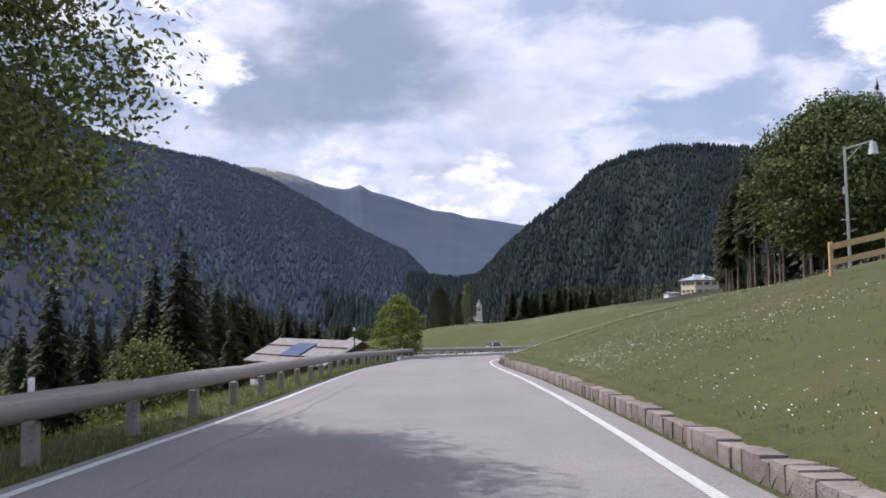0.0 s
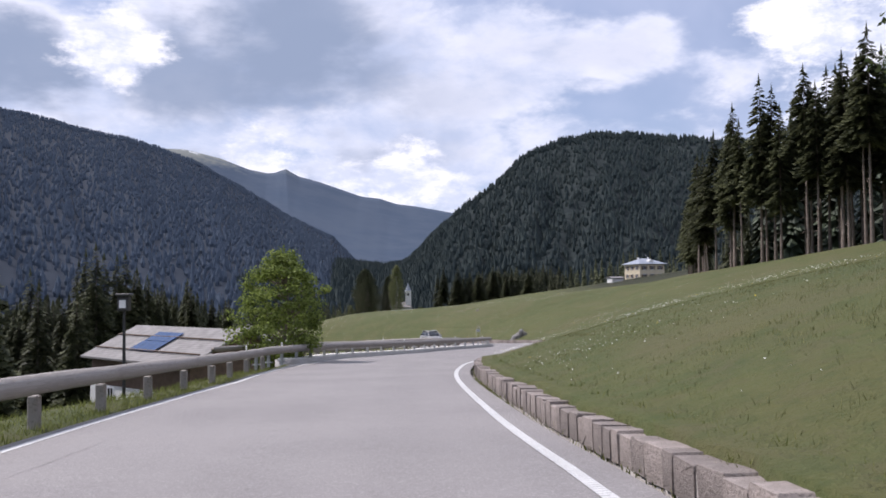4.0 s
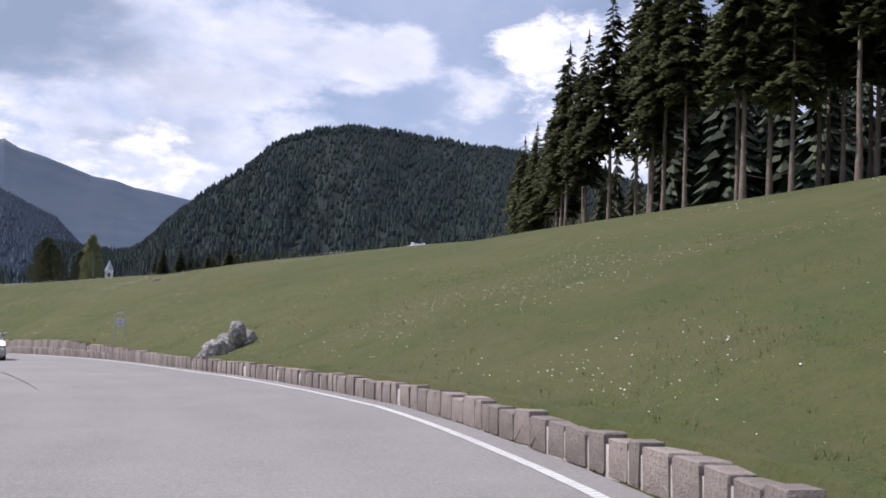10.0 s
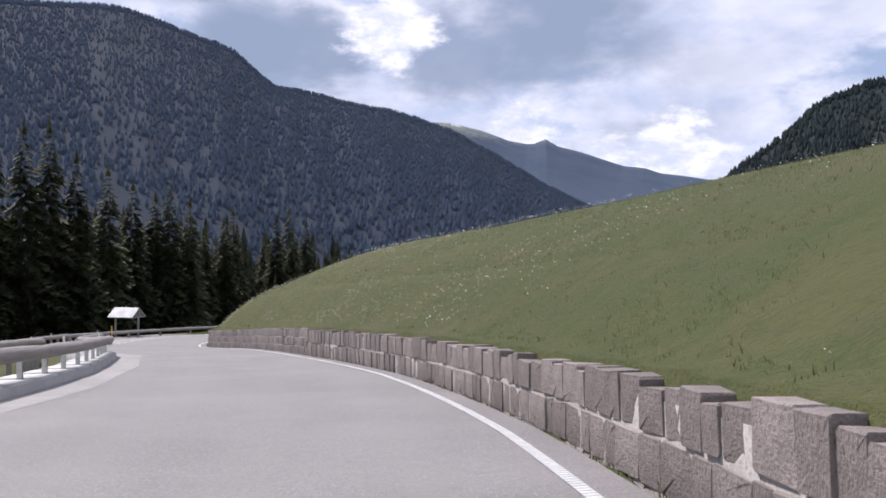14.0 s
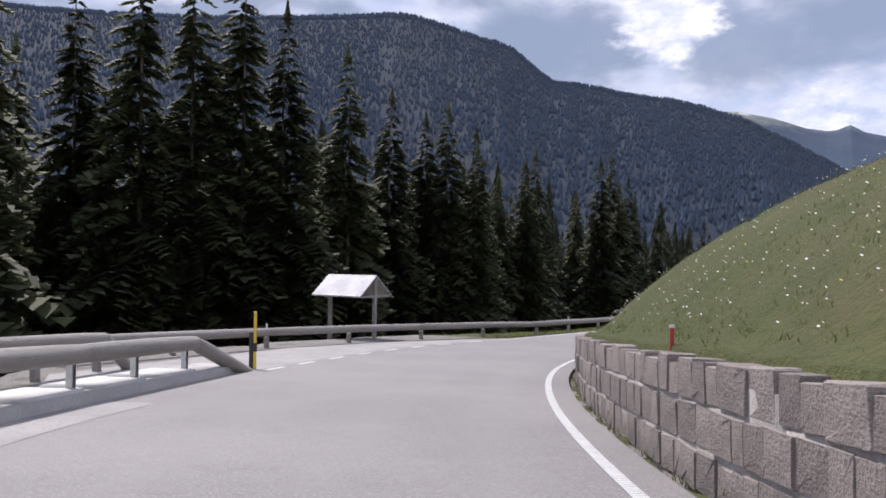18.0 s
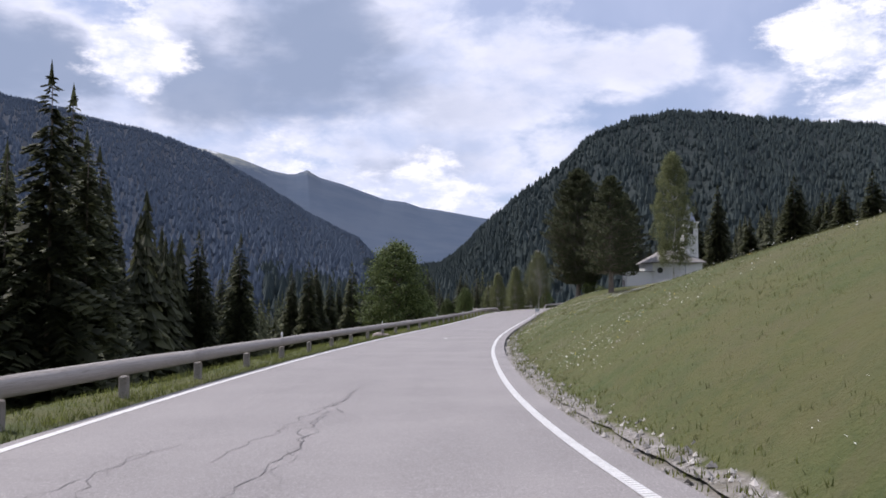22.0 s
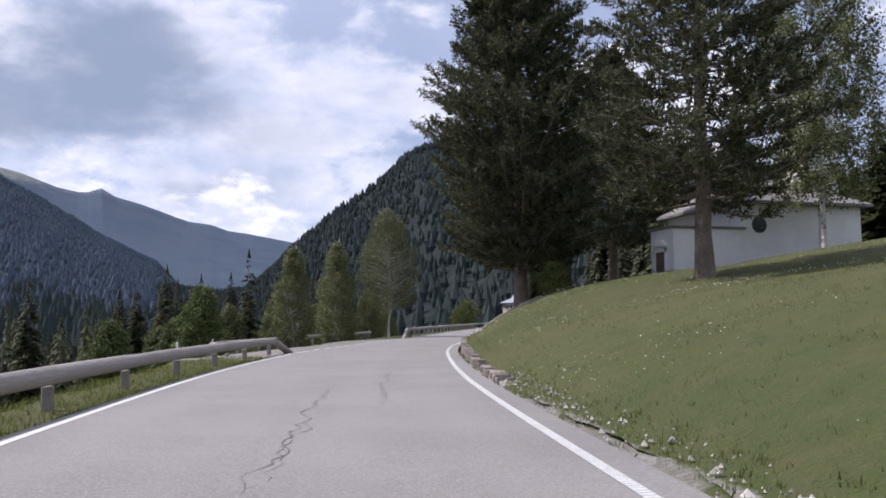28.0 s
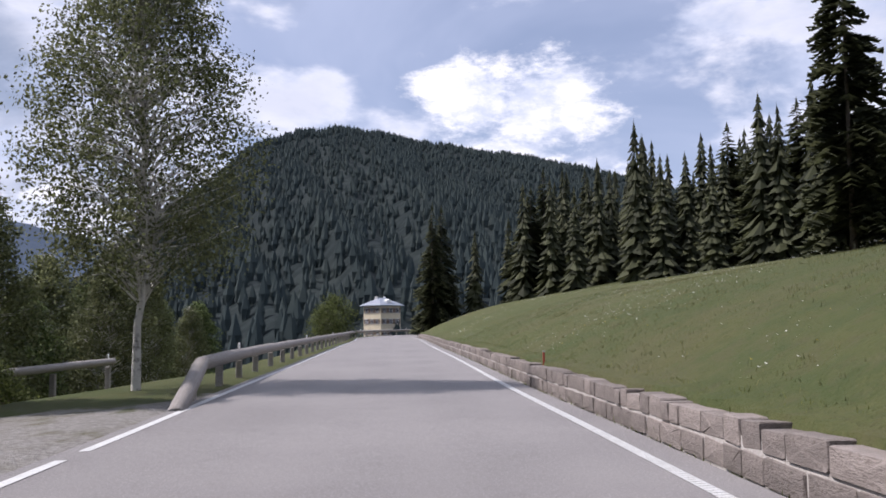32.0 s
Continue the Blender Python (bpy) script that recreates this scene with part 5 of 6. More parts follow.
COLUMN = lambda v: (0.66 + 0.34 * math.sin(min(1.0, v * 3.2) * 1.57)) * min(1.0, 1.9 * (1 - v)) ** 0.6
pine = put(stone_pine(19.6, 5.1, 71, "huge dark stone pine with dense clumped boughs", 0.10, 360, COLUMN, 0.36, 26), -7.5, 346.6)
pine_b = put(stone_pine(15.6, 4.6, 72, "dark stone pine with a bare trunk before the chapel", 0.17, 150, lambda v: COLUMN(v) * (1.1 - 0.45 * v), 0.34, 22, 0.18), -6.4, 330.9)

pine_c = copy_thing(pine_b, pose(1.2, 353.0, stand(1.2, 353.0), 0, 0, 130))
pine_c["label"] = "dark stone pine standing behind the chapel"

# ---------------------------------------------------------------- buildings


def window(parent, x, y, z, w, h, turn=0.0, frame_mat=None, shutters=None, bars=True):
    """A window set in a wall that faces -y before the turn: frame, sill and panes."""
    e = new("window")
    e.empty_display_size = 0.1
    e.parent = parent
    e.matrix_basis = pose(x, y, z, 0, 0, turn)
    fm = frame_mat or WHITE
    part("frame", boxes((-w / 2, -0.02, 0, 0.07, 0.1, h), (w / 2, -0.02, 0, 0.07, 0.1, h), (0, -0.02, h / 2, w + 0.07, 0.1, 0.07), (0, -0.02, -h / 2, w + 0.07, 0.1, 0.07), (0, -0.02, 0, 0.05, 0.08, h)), fm, e)
    part("pane", boxes((-w / 4, 0.0, 0, w / 2 - 0.06, 0.03, h - 0.06)), GLASS, e)
    part("pane", boxes((w / 4, 0.0, 0, w / 2 - 0.06, 0.03, h - 0.06)), GLASS, e)
    part("sill", boxes((0, -0.06, -h / 2 - 0.06, w + 0.25, 0.2, 0.06)), CONCRETE, e)
    if shutters:
        for sx in (-1, 1):
            part("shutter", boxes((sx * (w * 0.75 + 0.06), -0.05, 0, w / 2, 0.05, h), bevel=0.01), shutters, e)
    return e


def hip_roof(w, d, z, rise, over, ridge, thick=0.14):
    """A hipped roof with its eaves at z; ridge is its length along x."""
    bm = bmesh.new()
    a, b = w / 2 + over, d / 2 + over
    low = [bm.verts.new((x, y, z)) for x, y in ((-a, -b), (a, -b), (a, b), (-a, b))]
    under = [bm.verts.new((v.co.x, v.co.y, z - thick)) for v in low]
    top = [bm.verts.new((-ridge / 2, 0, z + rise)), bm.verts.new((ridge / 2, 0, z + rise))]
    for f in ((low[0], low[1], top[1], top[0]), (low[2], low[3], top[0], top[1]), (low[1], low[2], top[1]), (low[3], low[0], top[0]), tuple(under[::-1])):
        bm.faces.new(f)
    for i in range(4):
        bm.faces.new((under[i], under[(i + 1) % 4], low[(i + 1) % 4], low[i]))
    return bm


def gable_roof(length, half, z, rise, thick=0.16):
    """A gabled roof: ridge along x, eaves at z and half wide each way."""
    slope = math.hypot(half, rise)
    out = [(-half, z), (0, z + rise), (half, z), (half, z - thick), (0, z + rise - thick), (-half, z - thick)]
    return prism(out, length, None, Matrix.Rotation(math.pi / 2, 4, "Z"))


def villa(x, y, z, turn, w, d, h, label, floors=2, bays=3):
    e = thing("house", x, y, z, turn, label, "house")
    part("wall", boxes((0, 0, h / 2 - 1, w, d, h + 2)), CREAM, e, "cream plastered walls")
    roof = part("roof", hip_roof(w, d, h + 0.1, 2.0, 0.75, w * 0.3), SLATE, e, "blue-grey hipped roof")
    part("chimney", boxes((-w * 0.22, 0.4, h + 1.6, 0.6, 0.6, 1.6), bevel=0.03), PLASTER, roof)
    part("chimney", boxes((w * 0.2, 0.6, h + 1.9, 0.5, 0.5, 1.2), bevel=0.03), PLASTER, roof)
    dorm = part("dormer", prism([(-0.9, 0), (-0.9, 0.75), (0, 1.15), (0.9, 0.75), (0.9, 0)], 1.6), PLASTER, roof, "small white dormer")
    dorm.matrix_basis = pose(0, -d / 2 + 1.3, h + 0.55)
    for f in range(floors):
        for b in range(bays):
            window(e, (b - (bays - 1) / 2) * w / (bays + 0.15), -d / 2 - 0.02, h - 1.25 - f * 2.8, 1.05, 1.25, 0, None, DARKWOOD)
            window(e, -w / 2 - 0.02, (b - (bays - 1) / 2) * d / (bays + 0.3), h - 1.25 - f * 2.8, 0.9, 1.2, -90, None, DARKWOOD)
            window(e, w / 2 + 0.02, (b - (bays - 1) / 2) * d / (bays + 0.3), h - 1.25 - f * 2.8, 0.9, 1.2, 90, None, DARKWOOD)
    return e


upper = villa(90.5, 316, 1.7, 18, 10.2, 9.0, 4.9, "cream two-storey house with a hipped roof above the meadow")
part("antenna", rods(((0.5, 0, 6.8), (0.5, 0, 8.6), 0.03), ((-0.1, 0, 8.4), (1.1, 0, 8.4), 0.02), ((0.1, 0, 8.1), (0.9, 0, 8.1), 0.02)), STEEL, upper)
lower = villa(71.5, 557, -13.5, 22, 7.2, 6.4, 5.9, "cream three-storey house with a grey hipped roof at the road's end", 3, 3)
hut = thing("hut", 77, 305, stand(77, 305), 20, "low white hut below the upper house", "hut")
part("wall", boxes((0, 0, 0.7, 4.5, 3, 1.6)), PLASTER, hut)
part("roof", gable_roof(5.2, 2.0, 1.5, 0.5), SHINGLE, hut)


def farm(x, y, z, turn, length, half, high, rise, label, solar=False, wall=None):
    e = thing("farmhouse", x, y, z, turn, label, "house", "farmhouses below the road")
    out = [(-half + 0.7, -3), (half - 0.7, -3), (half - 0.7, high), (0, high + rise * (1 - 0.5 / half)), (-half + 0.7, high)]
    part("wall", prism(out, length - 1.4, None, Matrix.Rotation(math.pi / 2, 4, "Z")), wall or DARKWOOD, e, "dark timber walls")
    part("plinth", boxes((0, 0, -1.6, length - 1.2, 2 * half - 1.2, 2.6)), PLASTER, e, "white plastered ground floor")
    roof = part("roof", gable_roof(length, half, high - 0.05, rise), SHINGLE, e, "weathered grey shingle roof")
    slope = math.degrees(math.atan2(rise, half))
    for k in range(2):
        s = part("snow_bar", boxes((0, 0, 0.08, length - 0.6, 0.08, 0.12)), DARKWOOD, roof)
        s.matrix_basis = pose(0, -half * (0.35 + 0.4 * k), high + rise * (0.65 - 0.4 * k), slope, 0, 0)
    window(e, -length / 2 + 0.69, 0.0, high - 0.6, 1.0, 1.1, -90)
    for k in (-1, 1):
        window(e, -length / 2 + 0.59, k * half * 0.5, -1.0, 1.0, 1.1, -90)
        window(e, k * length * 0.25, -half + 0.59, -1.0, 1.0, 1.1, 0)
    if solar:
        for i in range(4):
            for j in range(2):
                p = part("solar_panel", boxes((0, 0, 0.1, 0.92, 1.5, 0.05)), PANEL, roof, "dark blue solar panel")
                p.matrix_basis = pose(-1.9 + i * 0.98, -half * 0.36 - j * 1.55 * math.cos(radians(slope)), high + rise * 0.64 - j * 1.55 * math.sin(radians(slope)), slope, 0, 0)
    return e


farm(-16.6, 99.8, -7.6, -46, 17.0, 5.2, 2.1, 2.4, "farmhouse with a grey shingle roof carrying solar panels", True)
farm(-15.2, 119.5, -8.4, -84, 14.0, 5.5, 1.8, 2.6, "farmhouse with a wide grey shingle roof below the road")
farm(-26.5, 72.0, -8.9, -25, 8.0, 3.4, 2.2, 1.9, "small timber barn with a pale shingle roof")

# the white chapel
chapel = thing("chapel", 6.6, 344.6, -12.3, 0, "white plastered chapel with a low annex and slender bell tower", "chapel")
part("nave", boxes((-0.6, 0, 2.25, 7.4, 7.0, 4.9), bevel=0.03), PLASTER, chapel, "white plastered nave")
part("roof", hip_roof(7.4, 7.0, 4.6, 1.9, 0.45, 2.8), SHINGLE, chapel, "grey shingle roof").matrix_basis = pose(-0.6, 0, 0)
part("yard_wall", boxes((4.5, -3.2, 0.9, 2.8, 0.45, 2.6), bevel=0.03), PLASTER, chapel, "low white yard wall")
annex = part("annex", boxes((-6.2, -2.5, 1.15, 4.0, 2.2, 4.0), bevel=0.03), PLASTER, chapel, "low white annex")
part("annex_roof", boxes((-6.2, -2.5, 3.2, 4.25, 2.45, 0.1), bevel=0.02), SHINGLE, chapel)
part("door", boxes((-8.22, -2.4, 0.85, 0.08, 0.85, 2.3), bevel=0.01), DARKWOOD, chapel, "narrow dark wooden door")
part("door_frame", boxes((-8.23, -2.9, 0.95, 0.12, 0.12, 2.5), (-8.23, -1.9, 0.95, 0.12, 0.12, 2.5), (-8.23, -2.4, 2.1, 0.12, 1.12, 0.16)), WHITE, chapel)
part("pediment", prism([(-0.72, 0), (0, 0.42), (0.72, 0)], 0.18, None, Matrix.Translation((-8.24, -2.4, 2.3)) @ Matrix.Rotation(math.pi / 2, 4, "Z")), PLASTER, chapel, "plain gabled moulding over the door")
part("letter_box", boxes((-8.24, -1.6, 1.0, 0.1, 0.22, 0.36), bevel=0.02), SIGNGREY, chapel)
bm = bmesh.new()
bmesh.ops.create_cone(bm, cap_ends=True, segments=24, radius1=0.42, radius2=0.42, depth=0.12, matrix=pose(-3.2, -3.5, 3.4, 90, 0, 0))
part("round_window", bm, GLASS, chapel, "dark round window")
part("crypt_window", prism([(-0.5, 0), (-0.45, 0.35), (-0.2, 0.55), (0.2, 0.55), (0.45, 0.35), (0.5, 0)], 0.12, None, pose(4.6, -3.42, 1.2)), GLASS, chapel, "low arched dark window")
part("downpipe", rods(((0.55, -3.6, 0.2), (0.55, -3.6, 4.4), 0.06)), STEEL, chapel)
tower = part("tower", boxes((2.0, -1.0, 5.2, 2.1, 2.1, 10.6), (2.0, -1.0, 10.55, 2.4, 2.4, 0.25), bevel=0.03), PLASTER, chapel, "slender white bell tower")
# black plates stand for the shade inside the bell arches
for a in range(4):
    w = part("belfry_opening", prism([(-0.32, 0), (-0.32, 0.9), (0, 1.2), (0.32, 0.9), (0.32, 0)], 0.1), BLACK, tower)
    w.matrix_basis = Matrix.Translation((2.0, -1.0, 8.8)) @ Matrix.Rotation(a * math.pi / 2, 4, "Z") @ Matrix.Translation((0, -1.06, 0))
bm = bmesh.new()
bmesh.ops.create_cone(bm, cap_ends=True, segments=8, radius1=1.15, radius2=0.03, depth=2.9, matrix=Matrix.Translation((2.0, -1.0, 12.1)))
part("spire", bm, SLATE, tower, "pointed grey spire")

# ---------------------------------------------------------------- by the wayside
shed = thing("notice_shelter", -42.9, 212.0, stand(-42.9, 212.0, 0.0), 0, "small shelter with a pale ribbed tin roof on timber posts", "shelter")
base_z = -13.66
lift = base_z - shed.matrix_basis.translation.z
part("roof", gable_roof(2.6, 1.1, lift + 1.75, 0.85, 0.05), TIN, shed, "pale ribbed tin roof")
for sx, sy in ((-1.2, 0.0), (1.2, 0.0)):
    part("post", boxes((sx, sy, (lift + 2.4) / 2 - 0.3, 0.14, 0.14, 3.0 + lift)), LOG, shed)
part("beam", boxes((0, 0, lift + 2.45, 2.7, 0.12, 0.12)), LOG, shed)
for sx in (-1.2, 1.2):
    part("cross_beam", boxes((sx, 0, lift + 1.72, 0.1, 2.0, 0.1)), LOG, shed)

p = on_road(212.8, -4.9)
mark = thing("marker_post", p.x, p.y, p.z, 0, "black and yellow snow marker post at the rail's end", "marker post")
part("post", boxes((0, 0, 0.35, 0.12, 0.1, 1.0), bevel=0.02), BLACK, mark)
part("upper_post", boxes((0.1, 0, 0.65, 0.06, 0.06, 1.35), bevel=0.01), YELLOW, mark, "yellow upright")
part("band", boxes((0.1, -0.002, 0.5, 0.066, 0.066, 0.2)), BLACK, mark)


def words(text, size, material, parent, m):
    """Letters as a thin mesh."""
    curve = bpy.data.curves.new("letters", "FONT")
    curve.body, curve.size, curve.align_x, curve.align_y, curve.extrude = text, size, "CENTER", "CENTER", 0.002
    tmp = bpy.data.objects.new("letters", curve)
    scene.collection.objects.link(tmp)
    bpy.context.view_layer.update()
    me = bpy.data.meshes.new_from_object(tmp.evaluated_get(bpy.context.evaluated_depsgraph_get()))
    bpy.data.objects.remove(tmp)
    me.materials.clear()
    me.materials.append(material)
    ob = new("lettering", me)
    ob.parent = parent
    ob.matrix_basis = m
    return ob


def distance_sign(x, y, turn, upper, lower, tall):
    e = thing("distance_sign", x, y, stand(x, y, 0.0), turn, "distance sign in a bent grey tube hoop on the grass", "road sign", "distance signs")
    bm = bmesh.new()
    w = 0.21
    rod(bm, (-w, 0, -0.3), (-w, 0, tall - w), 0.02)
    rod(bm, (w, 0, -0.3), (w, 0, tall - w), 0.02)
    for k in range(10):
        a, b = math.pi * k / 10, math.pi * (k + 1) / 10
        rod(bm, (math.cos(a) * w, 0, tall - w + math.sin(a) * w), (math.cos(b) * w, 0, tall - w + math.sin(b) * w), 0.02)
    part("hoop", bm, STEEL, e, "bent steel tube")
    part("plate", boxes((0, -0.01, tall - 0.42, 0.30, 0.012, 0.32), bevel=0.004), SIGNGREY, e, "pale grey plate")
    for sx in (-0.175, 0.175):
        part("clamp", boxes((sx, 0, tall - 0.42, 0.05, 0.03, 0.26)), STEEL, e)
    words(upper, 0.14, BLACK, e, pose(0, -0.021, tall - 0.35, 90, 0, 0))
    words(lower, 0.14, BLACK, e, pose(0, -0.021, tall - 0.50, 90, 0, 0))
    return e


distance_sign(11.25, 129.7, -8, "IV", "102", 1.38)
distance_sign(-20.2, 307.15, -18, "VI", "102", 1.22)

# plank fence and lamp above the first bend
fence = thing("plank_fence", 12.5, 28.3, stand(12.5, 28.3, 0.0), 0, "fresh yellow plank fence on the meadow bank", "fence")
for i in range(7):
    dx, dy = i * 1.55, -i * 0.75
    h = stand(12.5 + dx, 28.3 + dy, 0.0) - fence.matrix_basis.translation.z
    q = part("post", boxes((0, 0, 0.4, 0.12, 0.12, 1.5), bevel=0.01), NEWWOOD, fence)
    q.matrix_basis = pose(dx, dy, h)
    if i < 6:
        h2 = stand(12.5 + dx + 1.55, 28.3 + dy - 0.75, 0.0) - fence.matrix_basis.translation.z
        for up in (0.45, 0.98):
            d = Vector((1.55, -0.75, h2 - h))
            r = part("plank", boxes((0.5, 0, 0, 1.0, 0.05, 0.2)), NEWWOOD, fence)
            r.matrix_basis = Matrix.Translation((dx, dy - 0.08, h + up)) @ d.to_track_quat("X", "Z").to_matrix().to_4x4() @ Matrix.Diagonal((d.length, 1, 1, 1))

p = (16.0, 34.5)
pole = thing("street_lamp", p[0], p[1], stand(*p), -25, "grey lamp post with a short arm and hanging lamp", "street lamp")
part("pole", rods(((0, 0, -0.3), (0, 0, 5.0), 0.07, 0.05)), STEEL, pole)
part("arm", rods(((0, 0, 4.9), (1.05, 0, 5.15), 0.035), ((0.02, 0, 4.35), (0.6, 0, 5.0), 0.025)), STEEL, pole)
bm = rod(bmesh.new(), (1.05, 0, 4.6), (1.05, 0, 5.1), 0.2, 0.12, 12)
part("lamp_head", bm, SIGNGREY, pole, "pale hanging lamp")
part("step_iron", rods(((-0.25, 0, 2.0), (0.3, 0, 2.0), 0.015), ((-0.2, 0, 1.4), (0.35, 0, 1.6), 0.015)), STEEL, pole)
part("plate", boxes((-0.1, -0.02, 3.2, 0.06, 0.04, 0.3)), WHITE, pole)

q = on_road(46.5, -5.6)
lamp = thing("street_lamp", q.x, q.y, stand(q.x, q.y), 0, "old dark lantern on a thin post below the rail", "street lamp")
part("pole", rods(((0, 0, -0.3), (0, 0, 1.95), 0.04, 0.03)), BLACK, lamp)
part("lantern", boxes((0, 0, 2.1, 0.24, 0.24, 0.32), (0, 0, 2.3, 0.32, 0.32, 0.07), bevel=0.02), BLACK, lamp)
part("light_plate", boxes((0, -0.13, 2.1, 0.14, 0.02, 0.18)), WHITE, lamp)

for x, y, z, sx, label in ((-30.1, 212.1, -13.35, 0.36, "grey boulder at the end of the wall"), (13.5, 150.5, -4.6, 0.3, "half buried stone in the meadow"), (-35.6, 266.5, -4.6, 0.34, "flat pale stone on the verge under the rail"), (-35.25, 267.3, -4.6, 0.22, "flat pale stone on the verge under the rail")):
    bm = bmesh.new()
    bmesh.ops.create_icosphere(bm, subdivisions=3, radius=1.0)
    for v in bm.verts:
        k = 1 + 0.28 * noise.noise(v.co * 1.7 + Vector((x, y, 0))) + 0.1 * noise.noise(v.co * 5)
        v.co = Vector((v.co.x * sx * k, v.co.y * sx * 0.7 * k, v.co.z * sx * 0.6 * k))
    ob = tagged(new("boulder", mesh_of(bm, "boulder", STONE, True)), label, "rock", "boulders")
    ob.matrix_basis = pose(x, y, z if z < -13 else stand(x, y) + 0.15 * sx, 12, -14, 30)


def crag(x, y, z, rx, ry, rz, seed, turn):
    """A weathered block of rock, broken along flat faces."""
    bm = bmesh.new()
    bmesh.ops.create_icosphere(bm, subdivisions=4, radius=1.0)
    r = random.Random(seed)
    planes = [(Vector((r.gauss(0, 1), r.gauss(0, 1), r.gauss(0, 0.8))).normalized(), r.uniform(0.62, 0.9)) for _ in range(13)]
    off = Vector((seed * 3.7, 0, seed))
    for v in bm.verts:
        c = v.co.copy()
        for d, far in planes:
            c -= d * max(0.0, c.dot(d) - far) * 0.92
        c *= 1 + 0.10 * noise.noise(c * 3 + off) + 0.05 * noise.noise(c * 8 + off) + 0.025 * noise.noise(c * 19 + off)
        v.co = Vector((c.x * rx, c.y * ry, c.z * rz))
    ob = tagged(new("boulder", mesh_of(bm, "boulder", CRAG)), "grey weathered rock jutting from the meadow bank", "rock", "boulders")
    ob.matrix_basis = pose(x, y, z, 6, -8, turn)


for row in ((14.05, 118.05, -5.80, 0.52, 0.46, 0.50, 1, 20), (14.62, 118.25, -5.22, 0.34, 0.34, 0.46, 2, 75), (14.35, 118.5, -5.55, 0.46, 0.42, 0.40, 3, 130), (14.95, 118.6, -5.45, 0.44, 0.40, 0.42, 4, 10), (13.75, 118.5, -6.05, 0.36, 0.30, 0.34, 5, 50)):
    crag(*row)


def stake(s, l, up, tall=0.27):
    p = on_road(s, l)
    e = thing("snow_stake", p.x, p.y, p.z + up, bearing(s), "short red painted stake on top of the wall", "stake", "red stakes")
    part("stem", boxes((0, 0, tall / 2 - 0.1, 0.045, 0.025, tall + 0.2), bevel=0.006), RED, e)
    part("tip", boxes((0, 0, tall - 0.012, 0.049, 0.029, 0.03)), WHITE, e)


for s in (133.8, 189.7, 202.8, 352.4, 366.0, 385.7):
    stake(s, right_edge(s) + 0.85, float(np.interp(s, WALL_S, WALL_H)))

# steps up to the chapel, let into the bank beside a low side wall
STEP_FOOT, STEP_WAY = Vector((-10.05, 345.45)), Vector((1.0, 0.02)).normalized()
stair = thing("stone_steps", -10.05, 345.45, stand(-10.05, 345.45, 0.0), math.degrees(math.atan2(STEP_WAY.y, STEP_WAY.x)), "stone steps with a low sloping side wall up the grassy bank", "steps")
verts, faces = [], []
for i in range(13):
    q = STEP_FOOT + STEP_WAY * (0.27 * i)
    z = stand(q.x, q.y, 0.0) - stair.matrix_basis.translation.z
    part("step", boxes((0.27 * i, -0.65, z - 0.12, 0.31, 1.1, 0.3), bevel=0.015), CONCRETE, stair)
    verts += [(0.27 * i, y, z + dz) for y, dz in ((-0.03, -0.3), (0.05, -0.3), (0.05, 0.10), (-0.03, 0.10))]
    if i:
        faces += [(4 * i - 4 + k, 4 * i - 4 + (k + 1) % 4, 4 * i + (k + 1) % 4, 4 * i + k) for k in range(4)]
faces += [(3, 2, 1, 0), (48, 49, 50, 51)]
part("side_wall", soup("side_wall", verts, faces, CONCRETE), None, stair, "low sloping side wall")

# sign post in the lay-by
p = (-18.1, 359.0)
post = thing("sign_post", p[0], p[1], stand(*p), -20, "thin post with a small pale plate behind the lay-by", "sign")
part("post", rods(((0, 0, -0.3), (0, 0, 1.75), 0.03)), STEEL, post)
part("plate", boxes((0, -0.03, 1.5, 0.16, 0.02, 0.5)), SIGNGREY, post)

# far vehicle on the field track
van = thing("van", 52.0, 372, stand(52.0, 372, 0.0), 70, "small white van on the meadow track", "van")
part("body", prism([(-1.9, 0.3), (1.9, 0.3), (1.9, 0.9), (1.2, 1.0), (0.7, 1.6), (-1.9, 1.6)], 1.5), WHITE, van)
part("windscreen", prism([(0.78, 1.5), (1.18, 1.04), (1.2, 1.06), (0.82, 1.54)], 1.3), GLASS, van)
for sx in (-1.2, 1.2):
    for sy in (-0.7, 0.7):
        bm = bmesh.new()
        bmesh.ops.create_cone(bm, cap_ends=True, segments=14, radius1=0.3, radius2=0.3, depth=0.18, matrix=pose(sx, sy, 0.3, 90, 0, 0))
        part("wheel", bm, BLACK, van)


# ---------------------------------------------------------------- the silver car in the other lane
CARPAINT = matter("silver_paint", [(0.42, 0.42, 0.41), (0.47, 0.47, 0.46)], 1.0, 0.28, 0.0, 60.0, metal=0.6, spread=0.02)
CHROME = matter("chrome", [(0.7, 0.7, 0.7), (0.75, 0.75, 0.75)], 2.0, 0.15, 0.0, metal=1.0, spread=0.02)
LIGHTGLASS = bpy.data.materials.new("headlight")
LIGHTGLASS.use_nodes = True
n = Nodes(LIGHTGLASS.node_tree)
n.add("ShaderNodeOutputMaterial", {"Surface": n.add("ShaderNodeBsdfPrincipled", {"Base Color": (0.85, 0.85, 0.85, 1), "Roughness": 0.1, "Emission Color": (1, 0.96, 0.88, 1), "Emission Strength": 1.6}).outputs[0]})


